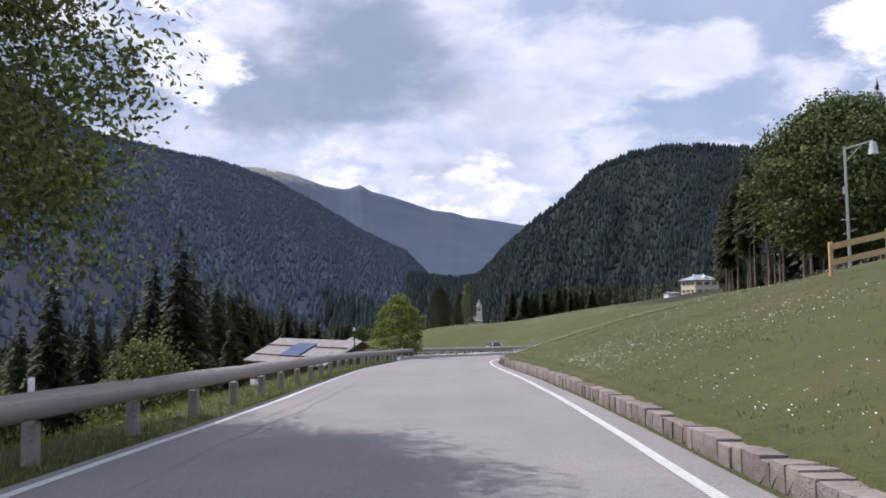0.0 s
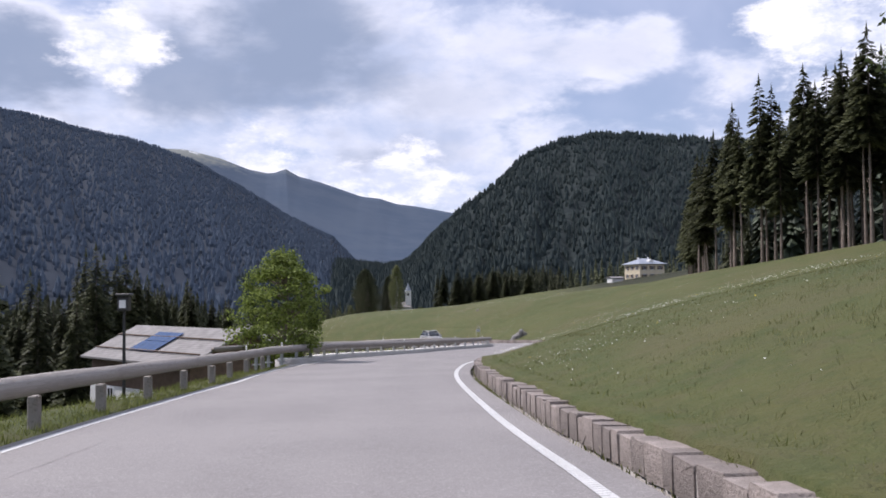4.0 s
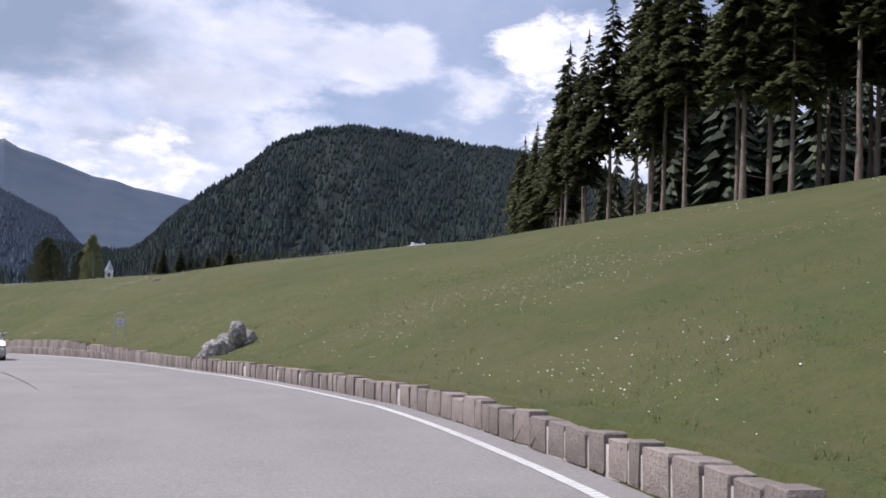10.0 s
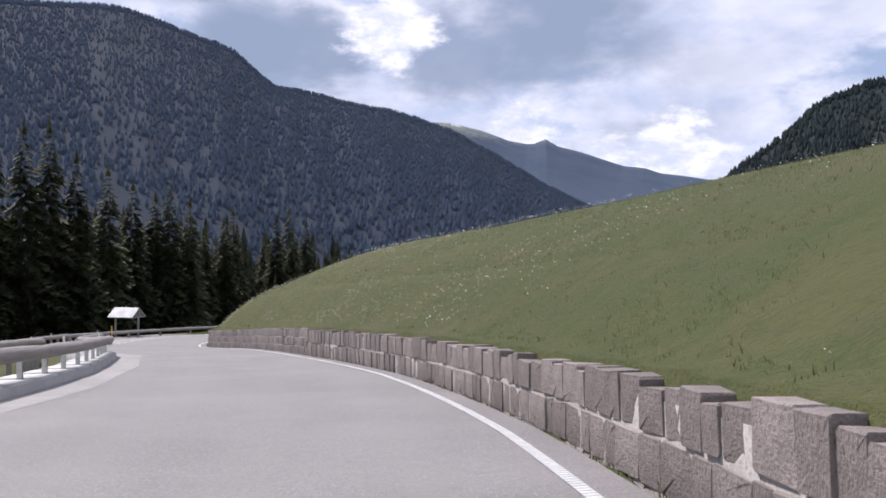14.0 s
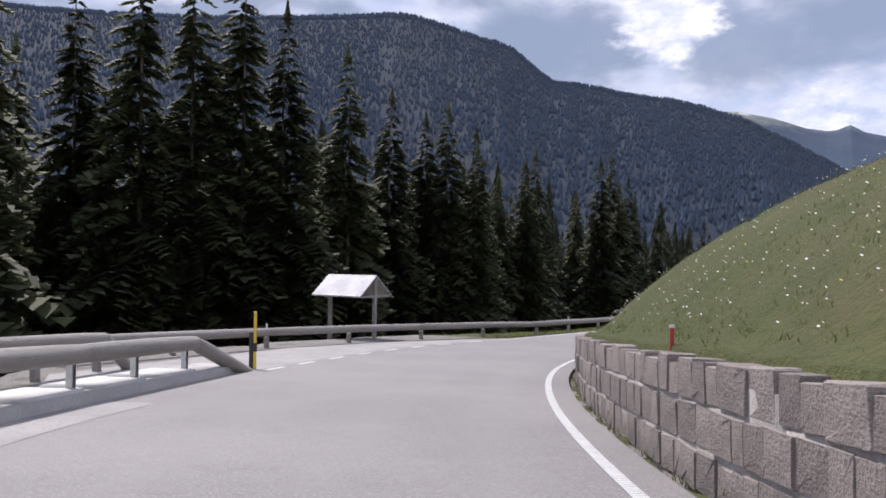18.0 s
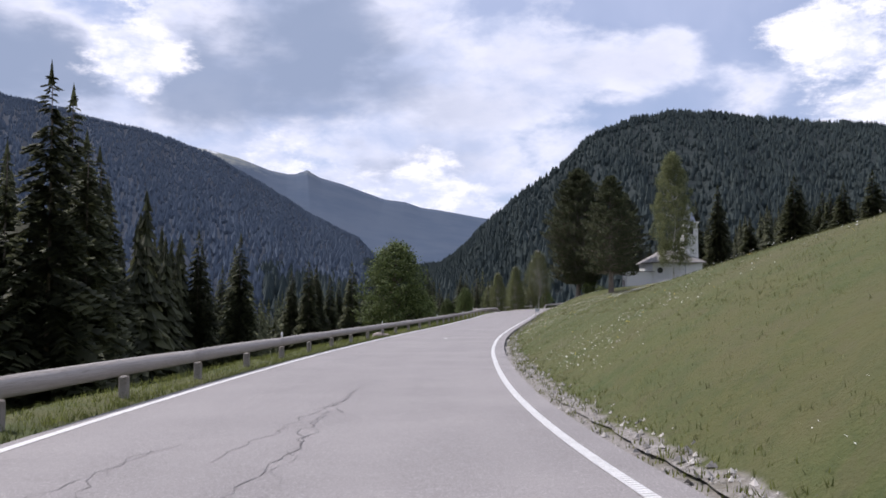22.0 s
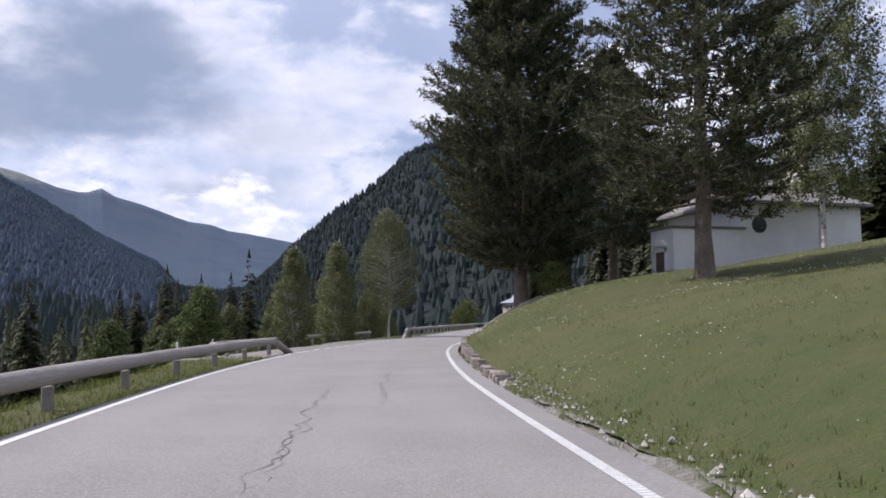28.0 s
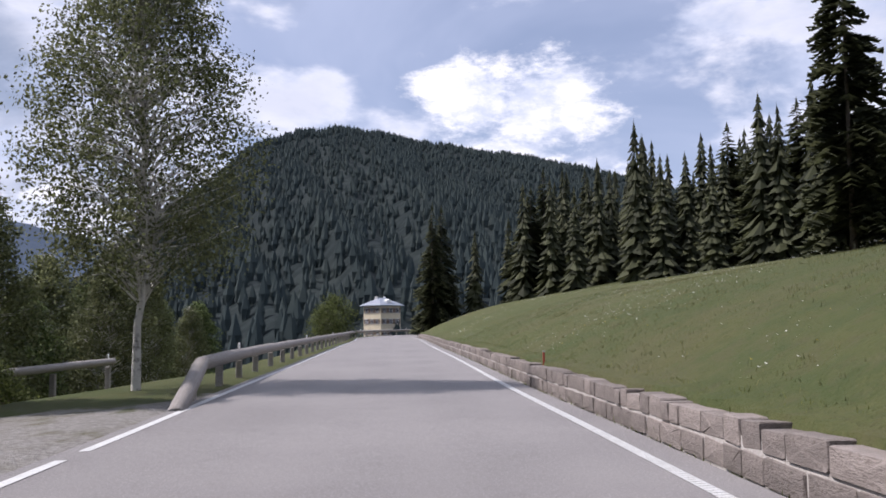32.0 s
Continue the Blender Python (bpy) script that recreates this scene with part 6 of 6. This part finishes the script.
def car_shell(sections, material, sub=2):
    """A smooth shell through cross sections along y: (y, half width low, half width high, bottom, shoulder, top)."""
    bm = bmesh.new()
    rings = []
    for y, wl, wh, z0, z1, z2 in sections:
        half = [(wl * 0.82, z0), (wl, z0 + 0.12), (wl * 1.0, z0 + (z1 - z0) * 0.55), (wl * 0.97, z1), (wh, z2 - 0.10), (wh * 0.72, z2), (0, z2 + 0.02)]
        ring = [bm.verts.new((x, y, z)) for x, z in half] + [bm.verts.new((-x, y, z)) for x, z in half[-2::-1]]
        rings.append(ring)
    for a, b in zip(rings[:-1], rings[1:]):
        for i in range(len(a) - 1):
            bm.faces.new((a[i], a[i + 1], b[i + 1], b[i]))
        bm.faces.new((a[-1], a[0], b[0], b[-1]))
    bm.faces.new(rings[0][::-1])
    bm.faces.new(rings[-1])
    bmesh.ops.recalc_face_normals(bm, faces=bm.faces)
    return bm


p = on_road(134.0, -2.5)
car = thing("car", p.x, p.y, p.z, bearing(134.0), "silver-grey compact car with lit headlights in the oncoming lane", "car")
car.matrix_basis = car.matrix_basis @ Matrix.Diagonal((1.0, 1.0, 0.99, 1))
# nose towards -y
body = part("body", car_shell([(-2.05, 0.62, 0.55, 0.30, 0.62, 0.74), (-1.98, 0.80, 0.66, 0.22, 0.70, 0.92), (-1.6, 0.88, 0.74, 0.20, 0.84, 1.03), (-1.15, 0.89, 0.76, 0.20, 0.95, 1.10), (-0.75, 0.89, 0.74, 0.20, 1.0, 1.20), (0.6, 0.89, 0.74, 0.20, 1.02, 1.22), (1.8, 0.88, 0.72, 0.22, 1.02, 1.2), (2.08, 0.80, 0.62, 0.30, 0.95, 1.1)], CARPAINT), CARPAINT, car, "silver-grey body", True)
part("cabin", car_shell([(-1.18, 0.74, 0.62, 1.02, 1.05, 1.10), (-0.5, 0.77, 0.58, 1.02, 1.2, 1.58), (0.2, 0.78, 0.58, 1.02, 1.25, 1.64), (1.4, 0.77, 0.57, 1.02, 1.25, 1.61), (2.0, 0.72, 0.52, 1.02, 1.15, 1.25)], GLASS), GLASS, car, "dark glass cabin", True)
part("roof", car_shell([(-0.42, 0.60, 0.54, 1.575, 1.59, 1.62), (0.2, 0.61, 0.55, 1.61, 1.63, 1.685), (1.4, 0.60, 0.54, 1.58, 1.60, 1.655), (1.75, 0.56, 0.5, 1.46, 1.48, 1.52)], CARPAINT), CARPAINT, car, "silver-grey roof", True)
for sx in (-1, 1):
    part("pillar", rods(((sx * 0.76, -1.15, 1.05), (sx * 0.60, -0.45, 1.6), 0.045)), CARPAINT, car)
    part("door_pillar", rods(((sx * 0.79, 0.35, 1.05), (sx * 0.61, 0.35, 1.62), 0.05)), CARPAINT, car)
    bm = bmesh.new()
    bmesh.ops.create_uvsphere(bm, u_segments=16, v_segments=10, radius=1, matrix=Matrix.Translation((sx * 0.66, -1.90, 0.80)) @ Matrix.Diagonal((0.14, 0.12, 0.13, 1)))
    part("headlight", bm, LIGHTGLASS, car, "round lit headlight", True)
    bm = bmesh.new()
    bmesh.ops.create_uvsphere(bm, u_segments=12, v_segments=8, radius=1, matrix=Matrix.Translation((sx * 0.68, -2.0, 0.56)) @ Matrix.Diagonal((0.09, 0.06, 0.09, 1)))
    part("fog_lamp", bm, CHROME, car, "", True)
    part("mirror", boxes((sx * 1.0, -0.72, 1.13, 0.2, 0.12, 0.15), (sx * 0.9, -0.70, 1.08, 0.12, 0.06, 0.05), bevel=0.03), CARPAINT, car)
    for y in (-1.3, 1.3):
        bm = bmesh.new()
        bmesh.ops.create_cone(bm, cap_ends=True, segments=24, radius1=0.31, radius2=0.31, depth=0.2, matrix=pose(sx * 0.80, y, 0.31, 0, 90, 0))
        wheel = part("wheel", bm, BLACK, car, "black tyre")
        bm = bmesh.new()
        bmesh.ops.create_cone(bm, cap_ends=True, segments=20, radius1=0.2, radius2=0.2, depth=0.02, matrix=pose(sx * 0.905, y, 0.31, 0, 90, 0))
        part("rim", bm, STEEL, wheel)
part("grille", boxes((0, -2.06, 0.40, 1.05, 0.06, 0.17), bevel=0.02), BLACK, car, "black lower grille")
part("chrome_strip", boxes((0, -2.06, 0.74, 0.62, 0.03, 0.03), (0, -2.075, 0.66, 0.78, 0.03, 0.025), bevel=0.008), CHROME, car)
bm = bmesh.new()
bmesh.ops.create_cone(bm, cap_ends=True, segments=18, radius1=0.07, radius2=0.07, depth=0.03, matrix=pose(0, -2.07, 0.74, 90, 0, 0))
part("badge", bm, CHROME, car)
part("number_plate", boxes((0, -2.085, 0.55, 0.5, 0.02, 0.11), bevel=0.005), WHITE, car)
part("plate_bar", boxes((0, -2.098, 0.55, 0.36, 0.006, 0.06)), BLACK, car)
part("wiper", rods(((-0.55, -1.14, 1.12), (0.05, -0.98, 1.2), 0.012), ((0.1, -1.14, 1.12), (0.62, -0.95, 1.2), 0.012)), BLACK, car)

# ---------------------------------------------------------------- concrete kerb under the rails


def kerb(name, s0, s1, offset, wide, high, label):
    """A long cast kerb with a flat top."""
    top = ribbon(name, s0, s1, lambda s: offset(s) - wide, offset, high, CONCRETE, 1.0, 1, False, high + 0.3)
    ob = tagged(new(name, top), label, "kerb", kind="structure")
    for s in np.arange(s0 + 0.2, s1 - 1.8, 2.0):
        slab = new("slab", ribbon("slab", s, s + 1.62, lambda u: offset(u) - wide + 0.06, lambda u: offset(u) - 0.10, high + 0.045, SLAB, 0.54, 1, False, 0.07))
        slab.parent = ob
    return ob


kerb("kerb_south", 62, 103, lambda s: left_edge(s) - 0.35, 1.05, 0.16, "pale cast concrete kerb under the guard rail")
kerb("kerb_north", 128, 212, lambda s: left_edge(s) - 0.35, 1.05, 0.16, "pale cast concrete kerb under the guard rail")
tagged(new("side_road", ribbon("side_road", 100, 131, lambda s: left_edge(s) - 9, lambda s: left_edge(s) - 0.22, -0.012, ASPHALT, 1.0, 6, True)), "grey asphalt mouth of the side road", "road", kind="structure")
tagged(new("concrete_strip", ribbon("concrete_strip", 128, 206, lambda s: left_edge(s) - 0.33, lambda s: left_edge(s) + 0.55 + 0.06 * math.sin(s * 0.7), 0.004, STRIP, 1.0)), "pale patched concrete strip beside the kerb", "road", kind="structure")
tagged(new("concrete_strip", ribbon("concrete_strip", 60, 102, lambda s: left_edge(s) - 0.33, lambda s: left_edge(s) + 0.4 + 0.06 * math.sin(s * 0.6), 0.004, STRIP, 1.0)), "pale patched concrete strip beside the kerb", "road", kind="structure")
tagged(new("lay_by", ribbon("lay_by", 205, 231, lambda s: left_edge(s) - float(np.interp(s, [205, 210, 222, 231], [0.6, 3.6, 3.0, 0.4])), lambda s: left_edge(s) - 0.2, -0.004, STRIP, 1.0, 3)), "pale worn lay-by beside the road", "pavement", kind="structure")

# ---------------------------------------------------------------- cracks and seams in the asphalt


def crack(s0, s1, l0, l1, wide, seed, sway=0.12):
    rng = random.Random(seed)
    n = int((s1 - s0) / 0.22)
    verts, faces, drift = [], [], 0.0
    for i in range(n + 1):
        u = i / n
        drift = drift * 0.8 + rng.uniform(-sway, sway)
        l = l0 + (l1 - l0) * u + drift
        w = 0.55 * wide * rng.uniform(0.2, 1.0) * (1 - abs(2 * u - 1) ** 3)
        s = s0 + (s1 - s0) * u
        verts += [on_road(s, l - w, 0.0045), on_road(s, l + w, 0.0045)]
    for i in range(n):
        faces.append((2 * i, 2 * i + 1, 2 * i + 3, 2 * i + 2))
    ob = new("crack", soup("crack", verts, faces, TAR))
    ob.parent = road


for k, row in enumerate(((4, 40, -2.6, -2.9, 0.018), (6, 30, -2.9, -3.1, 0.012), (228, 244, -2.9, -2.2, 0.02), (233, 243, -2.6, -2.5, 0.014), (238, 252, -1.3, -0.7, 0.022), (239, 251, -1.0, -0.75, 0.016), (241, 247, -1.6, -1.1, 0.014), (249, 253, 0.3, 0.5, 0.014), (277, 284, -0.6, -0.2, 0.02), (325, 337, -0.75, -0.68, 0.026), (331, 340, 0.15, 0.42, 0.03), (336, 341, 0.5, 0.55, 0.016), (187, 199, -0.7, 0.6, 0.014), (178, 182, -1.2, -0.9, 0.016), (113, 128, 0.9, 0.05, 0.016), (116, 124, 0.6, 0.4, 0.012), (325, 331, -0.9, -0.6, 0.02), (130, 140, -1.5, -1.8, 0.012))):
    crack(*row, seed=k, sway=0.03 if k < 2 else 0.1)

# ---------------------------------------------------------------- stone wall on the right
rng = random.Random(17)


def stone_mesh(k):
    """A rough squared rubble stone of unit width, depth and height, with worn corners and an uneven face."""
    bm = bmesh.new()
    r = random.Random(k)
    outline = []
    for cx, cz in ((-1, -1), (1, -1), (1, 1), (-1, 1)):
        x, z = 0.5 * cx - cx * r.uniform(0, 0.025), 0.5 * cz - cz * r.uniform(0.0, 0.05)
        cut = r.uniform(0.015, 0.075)
        pair = [(x, z - cz * cut), (x - cx * cut * 0.7, z)]
        outline += pair if cx * cz > 0 else pair[::-1]
    outline = outline[::-1]
    rings = []
    for depth, inset in ((-0.5, 0.02), (0.43, 0.0), (0.475, 0.035)):
        rings.append([bm.verts.new((x * (1 - inset * 0.7) + r.uniform(-0.012, 0.012), depth + r.uniform(-0.02, 0.02), z * (1 - inset) + r.uniform(-0.02, 0.02))) for x, z in outline])
    middle = bm.verts.new((r.uniform(-0.15, 0.15), 0.478 + r.uniform(0, 0.012), r.uniform(-0.2, 0.2)))
    n = len(outline)
    for a, b in zip(rings[:-1], rings[1:]):
        for i in range(n):
            bm.faces.new((a[i], a[(i + 1) % n], b[(i + 1) % n], b[i]))
    for i in range(n):
        bm.faces.new((rings[-1][i], rings[-1][(i + 1) % n], middle))
    bmesh.ops.recalc_face_normals(bm, faces=bm.faces)
    return mesh_of(bm, "stone", STONE)


STONES = [stone_mesh(k) for k in range(40)]


def stone_wall(s0, s1, courses, label, mean=0.7, rough=0.06):
    """Courses of squared stones before a mortar core."""
    base = on_road(s0, right_edge(s0) + 0.8)
    e = thing("stone_wall", base.x, base.y, base.z, 0, label, "wall", "walls along the road")
    inv = Matrix.Translation(-base)
    core = part("core", ribbon("core", s0, s1, lambda s: right_edge(s) + 0.578, lambda s: right_edge(s) + 1.15, 0.0, MORTAR, 1.0, 1, False, 0.35), None, e, "pale mortar core")
    me = core.data
    n = len(me.vertices) // 2
    ss = np.arange(s0, s1 + 1e-6, 1.0)
    for i in range(n):
        me.vertices[i].co.z += float(np.interp(ss[i // 2], WALL_S, WALL_H)) - (0.10 if courses == 1 else 0.14)
    core.matrix_basis = inv
    for c in range(courses):
        s = s0 + rng.uniform(0, 0.3)
        while s < s1:
            w = mean * rng.uniform(0.55, 1.5)
            mid = s + w / 2
            full = float(np.interp(mid, WALL_S, WALL_H)) + 0.07
            high = full / courses
            tall = high * (1.0 + (rng.uniform(-rough * 2.2, rough * 1.2) if c == courses - 1 else 0.0))
            up = high * c + tall / 2 - 0.06
            lean = rng.uniform(-rough, rough) * 0.2
            p, q = on_road(s, right_edge(mid) + 0.74 + lean, up), on_road(s + w, right_edge(mid) + 0.74 + lean, up)
            d = q - p
            ob = part("stone", rng.choice(STONES), None, e)
            ob.matrix_basis = inv @ Matrix.Translation((p + q) / 2) @ d.to_track_quat("X", "Z").to_matrix().to_4x4() @ Matrix.Rotation(rng.uniform(-rough, rough) * 0.6, 4, "Y") @ Matrix.Diagonal((w - 0.018, 0.365 + rng.uniform(0, 0.02), tall - 0.020, 1))
            s += w
    return e


stone_wall(-14, 64, 1, "low overgrown wall of rough brownish stones holding the meadow", 0.34, 0.045)
stone_wall(84, 130, 1, "low wall of squared brownish stones along the bend", 0.36, 0.04)
stone_wall(130, 176, 2, "wall of two courses of squared brownish stones", 0.40, 0.07)
stone_wall(176, 199, 3, "tall wall of three courses of squared brownish stones", 0.42, 0.06)
stone_wall(199, 222, 3, "tall wall of three courses of squared brownish stones", 0.42, 0.06)
stone_wall(336, 346, 1, "row of low rough kerb stones beside the grass", 0.26, 0.16)
stone_wall(346, 361.1, 2, "wall of two courses of squared grey stones", 0.40, 0.06)
stone_wall(362.5, 452, 2, "wall of two courses of squared grey stones", 0.48, 0.06)

# ---------------------------------------------------------------- loose stones, flowers and grass


def scatter(count, s_range, e_range, seed, power=1.0):
    """Places on the bank right of the road: stations and distances beyond the wall."""
    r = np.random.default_rng(seed)
    s = r.uniform(*s_range, count)
    e = e_range[0] + (e_range[1] - e_range[0]) * r.random(count) ** power
    x = np.interp(s, ALONG, LINE[:, 0]) + (right_edge(s) + e) * np.interp(s, ALONG, SIDE[:, 0])
    y = np.interp(s, ALONG, LINE[:, 1]) + (right_edge(s) + e) * np.interp(s, ALONG, SIDE[:, 1])
    s2, l2, _ = relate(x, y)
    ok = np.abs(l2 - right_edge(s2) - e) < 0.6 + e * 0.1
    x, y = x[ok], y[ok]
    return x, y, ground_height(x, y), r


def petals(name, count, s_range, e_range, seed, size, material, label, patchy=0.35):
    x, y, z, r = scatter(count, s_range, e_range, seed, 1.5)
    keep = wave(x, y, 3.1, 4.0) + 0.7 * wave(x, y, 9.3, 2.0) + r.normal(size=len(x)) * 0.38 > patchy
    x, y, z = x[keep], y[keep], z[keep] + r.uniform(0.08, 0.18, keep.sum())
    s, l, _ = relate(x, y)
    k = size * r.uniform(0.6, 1.3, len(x)) * np.clip(0.45 + (l - right_edge(s)) * 0.02, 0.45, 0.8)
    turn = r.random(len(x)) * 1.57
    verts, faces = [], []
    c, s = np.cos(turn) * k, np.sin(turn) * k
    o = np.stack([x, y, z], -1)
    tip = r.uniform(-0.5, 0.5, len(x)) * k
    v = np.stack([o + np.stack([c, s, tip], -1), o + np.stack([-s, c, k * 0.5], -1), o + np.stack([-c, -s, -tip], -1), o + np.stack([s, -c, k * -0.5], -1)], 1).reshape(-1, 3)
    tagged(new(name, soup(name, v, np.arange(len(v)).reshape(-1, 4).tolist(), material)), label, "flowers", kind="stuff")


petals("white_flowers", 90000, (-10, 440), (1.4, 22), 3, 0.026, PETAL, "small white meadow flowers in loose drifts", 0.62)
petals("white_flowers", 26000, (-8, 410), (1.2, 10), 13, 0.024, PETAL, "small white meadow flowers near the road", 0.35)
petals("yellow_flowers", 12000, (-10, 440), (1.5, 30), 4, 0.028, GOLD, "small yellow meadow flowers in the grass", 0.6)


def blades(name, x, y, z, r, tall, label, per=4, wide=0.008, material=None):
    n = len(x)
    verts = np.empty((n * per, 3, 3))
    for k in range(per):
        turn, h = r.random(n) * 6.2832, tall * r.uniform(0.4, 1.3, n)
        dx, dy = np.cos(turn) * wide, np.sin(turn) * wide
        ox, oy = x + r.normal(size=n) * 0.05, y + r.normal(size=n) * 0.05
        lean = r.normal(size=(2, n)) * h * 0.4
        verts[k * n : (k + 1) * n, 0] = np.stack([ox - dx, oy - dy, z - 0.02], -1)
        verts[k * n : (k + 1) * n, 1] = np.stack([ox + dx, oy + dy, z - 0.02], -1)
        verts[k * n : (k + 1) * n, 2] = np.stack([ox + lean[0], oy + lean[1], z + h], -1)
    tagged(new(name, soup(name, verts.reshape(-1, 3), np.arange(n * per * 3).reshape(-1, 3).tolist(), material or BLADE)), label, "grass", kind="stuff")


x, y, z, r = scatter(34000, (-8, 415), (0.60, 1.25), 5, 1.5)
s, l, _ = relate(x, y)
keep = (s < 222) | (s > 346) | (r.random(len(s)) < 0.25)
x, y, z = x[keep], y[keep], z[keep] + 0.02
blades("meadow_grass", x, y, z, r, 0.055, "fine blades of meadow grass on the bank")
x, y, z, r = scatter(120000, (-6, 410), (1.1, 12), 15, 1.35)
keep = wave(x, y, 1.3, 1.0) + 0.6 * wave(x, y, 5.1, 3.0) + r.normal(size=len(x)) * 0.5 > 0.0
blades("meadow_tufts", x[keep], y[keep], z[keep], r, 0.055, "uneven tufts of longer meadow grass", 4, 0.006, TUFT)
x, y, z, r = scatter(15000, (-8, 222), (0.60, 0.85), 25, 1.0)
blades("dry_grass", x, y, z + 0.03, r, 0.07, "dry straw-coloured grass along the head of the wall", 4, 0.006, STRAW)
r = np.random.default_rng(9)
s = r.uniform(-8, 350, 30000)
s = s[(s < 58) | (s > 232)]
l = left_edge(s) - 0.3 - 2.2 * r.random(len(s)) ** 1.3
x = np.interp(s, ALONG, LINE[:, 0]) + l * np.interp(s, ALONG, SIDE[:, 0])
y = np.interp(s, ALONG, LINE[:, 1]) + l * np.interp(s, ALONG, SIDE[:, 1])
blades("verge_grass", x, y, ground_height(x, y), r, 0.09, "short grass on the verge under the guard rail")

x, y, z, r = scatter(16000, (62, 345), (0.38, 1.6), 12, 1.5)
s, l, _ = relate(x, y)
keep = ((s > 222) & (s < 340) | (s < 90)) & (l - right_edge(s) < 1.15)
x, y, z = x[keep], y[keep], z[keep]
verts, faces = [], []
for px, py, pz in zip(x, y, z):
    k = 0.012 + 0.05 * r.random() ** 3
    b = len(verts)
    for a in range(4):
        f = 1.57 * a + r.random()
        verts.append((px + math.cos(f) * k, py + math.sin(f) * k, pz - 0.01))
    verts.append((px + r.normal() * k * 0.3, py + r.normal() * k * 0.3, pz + k * 0.75))
    faces += [(b + a, b + (a + 1) % 4, b + 4) for a in range(4)]
PEBBLE = matter("pebbles", [(0.29, 0.275, 0.25), (0.43, 0.41, 0.38)], 2.0, 0.9, 0.2, 20.0, island=0.4)
tagged(new("loose_stones", soup("loose_stones", verts, faces, PEBBLE)), "loose pale stones along the edge of the asphalt", "gravel", kind="stuff")
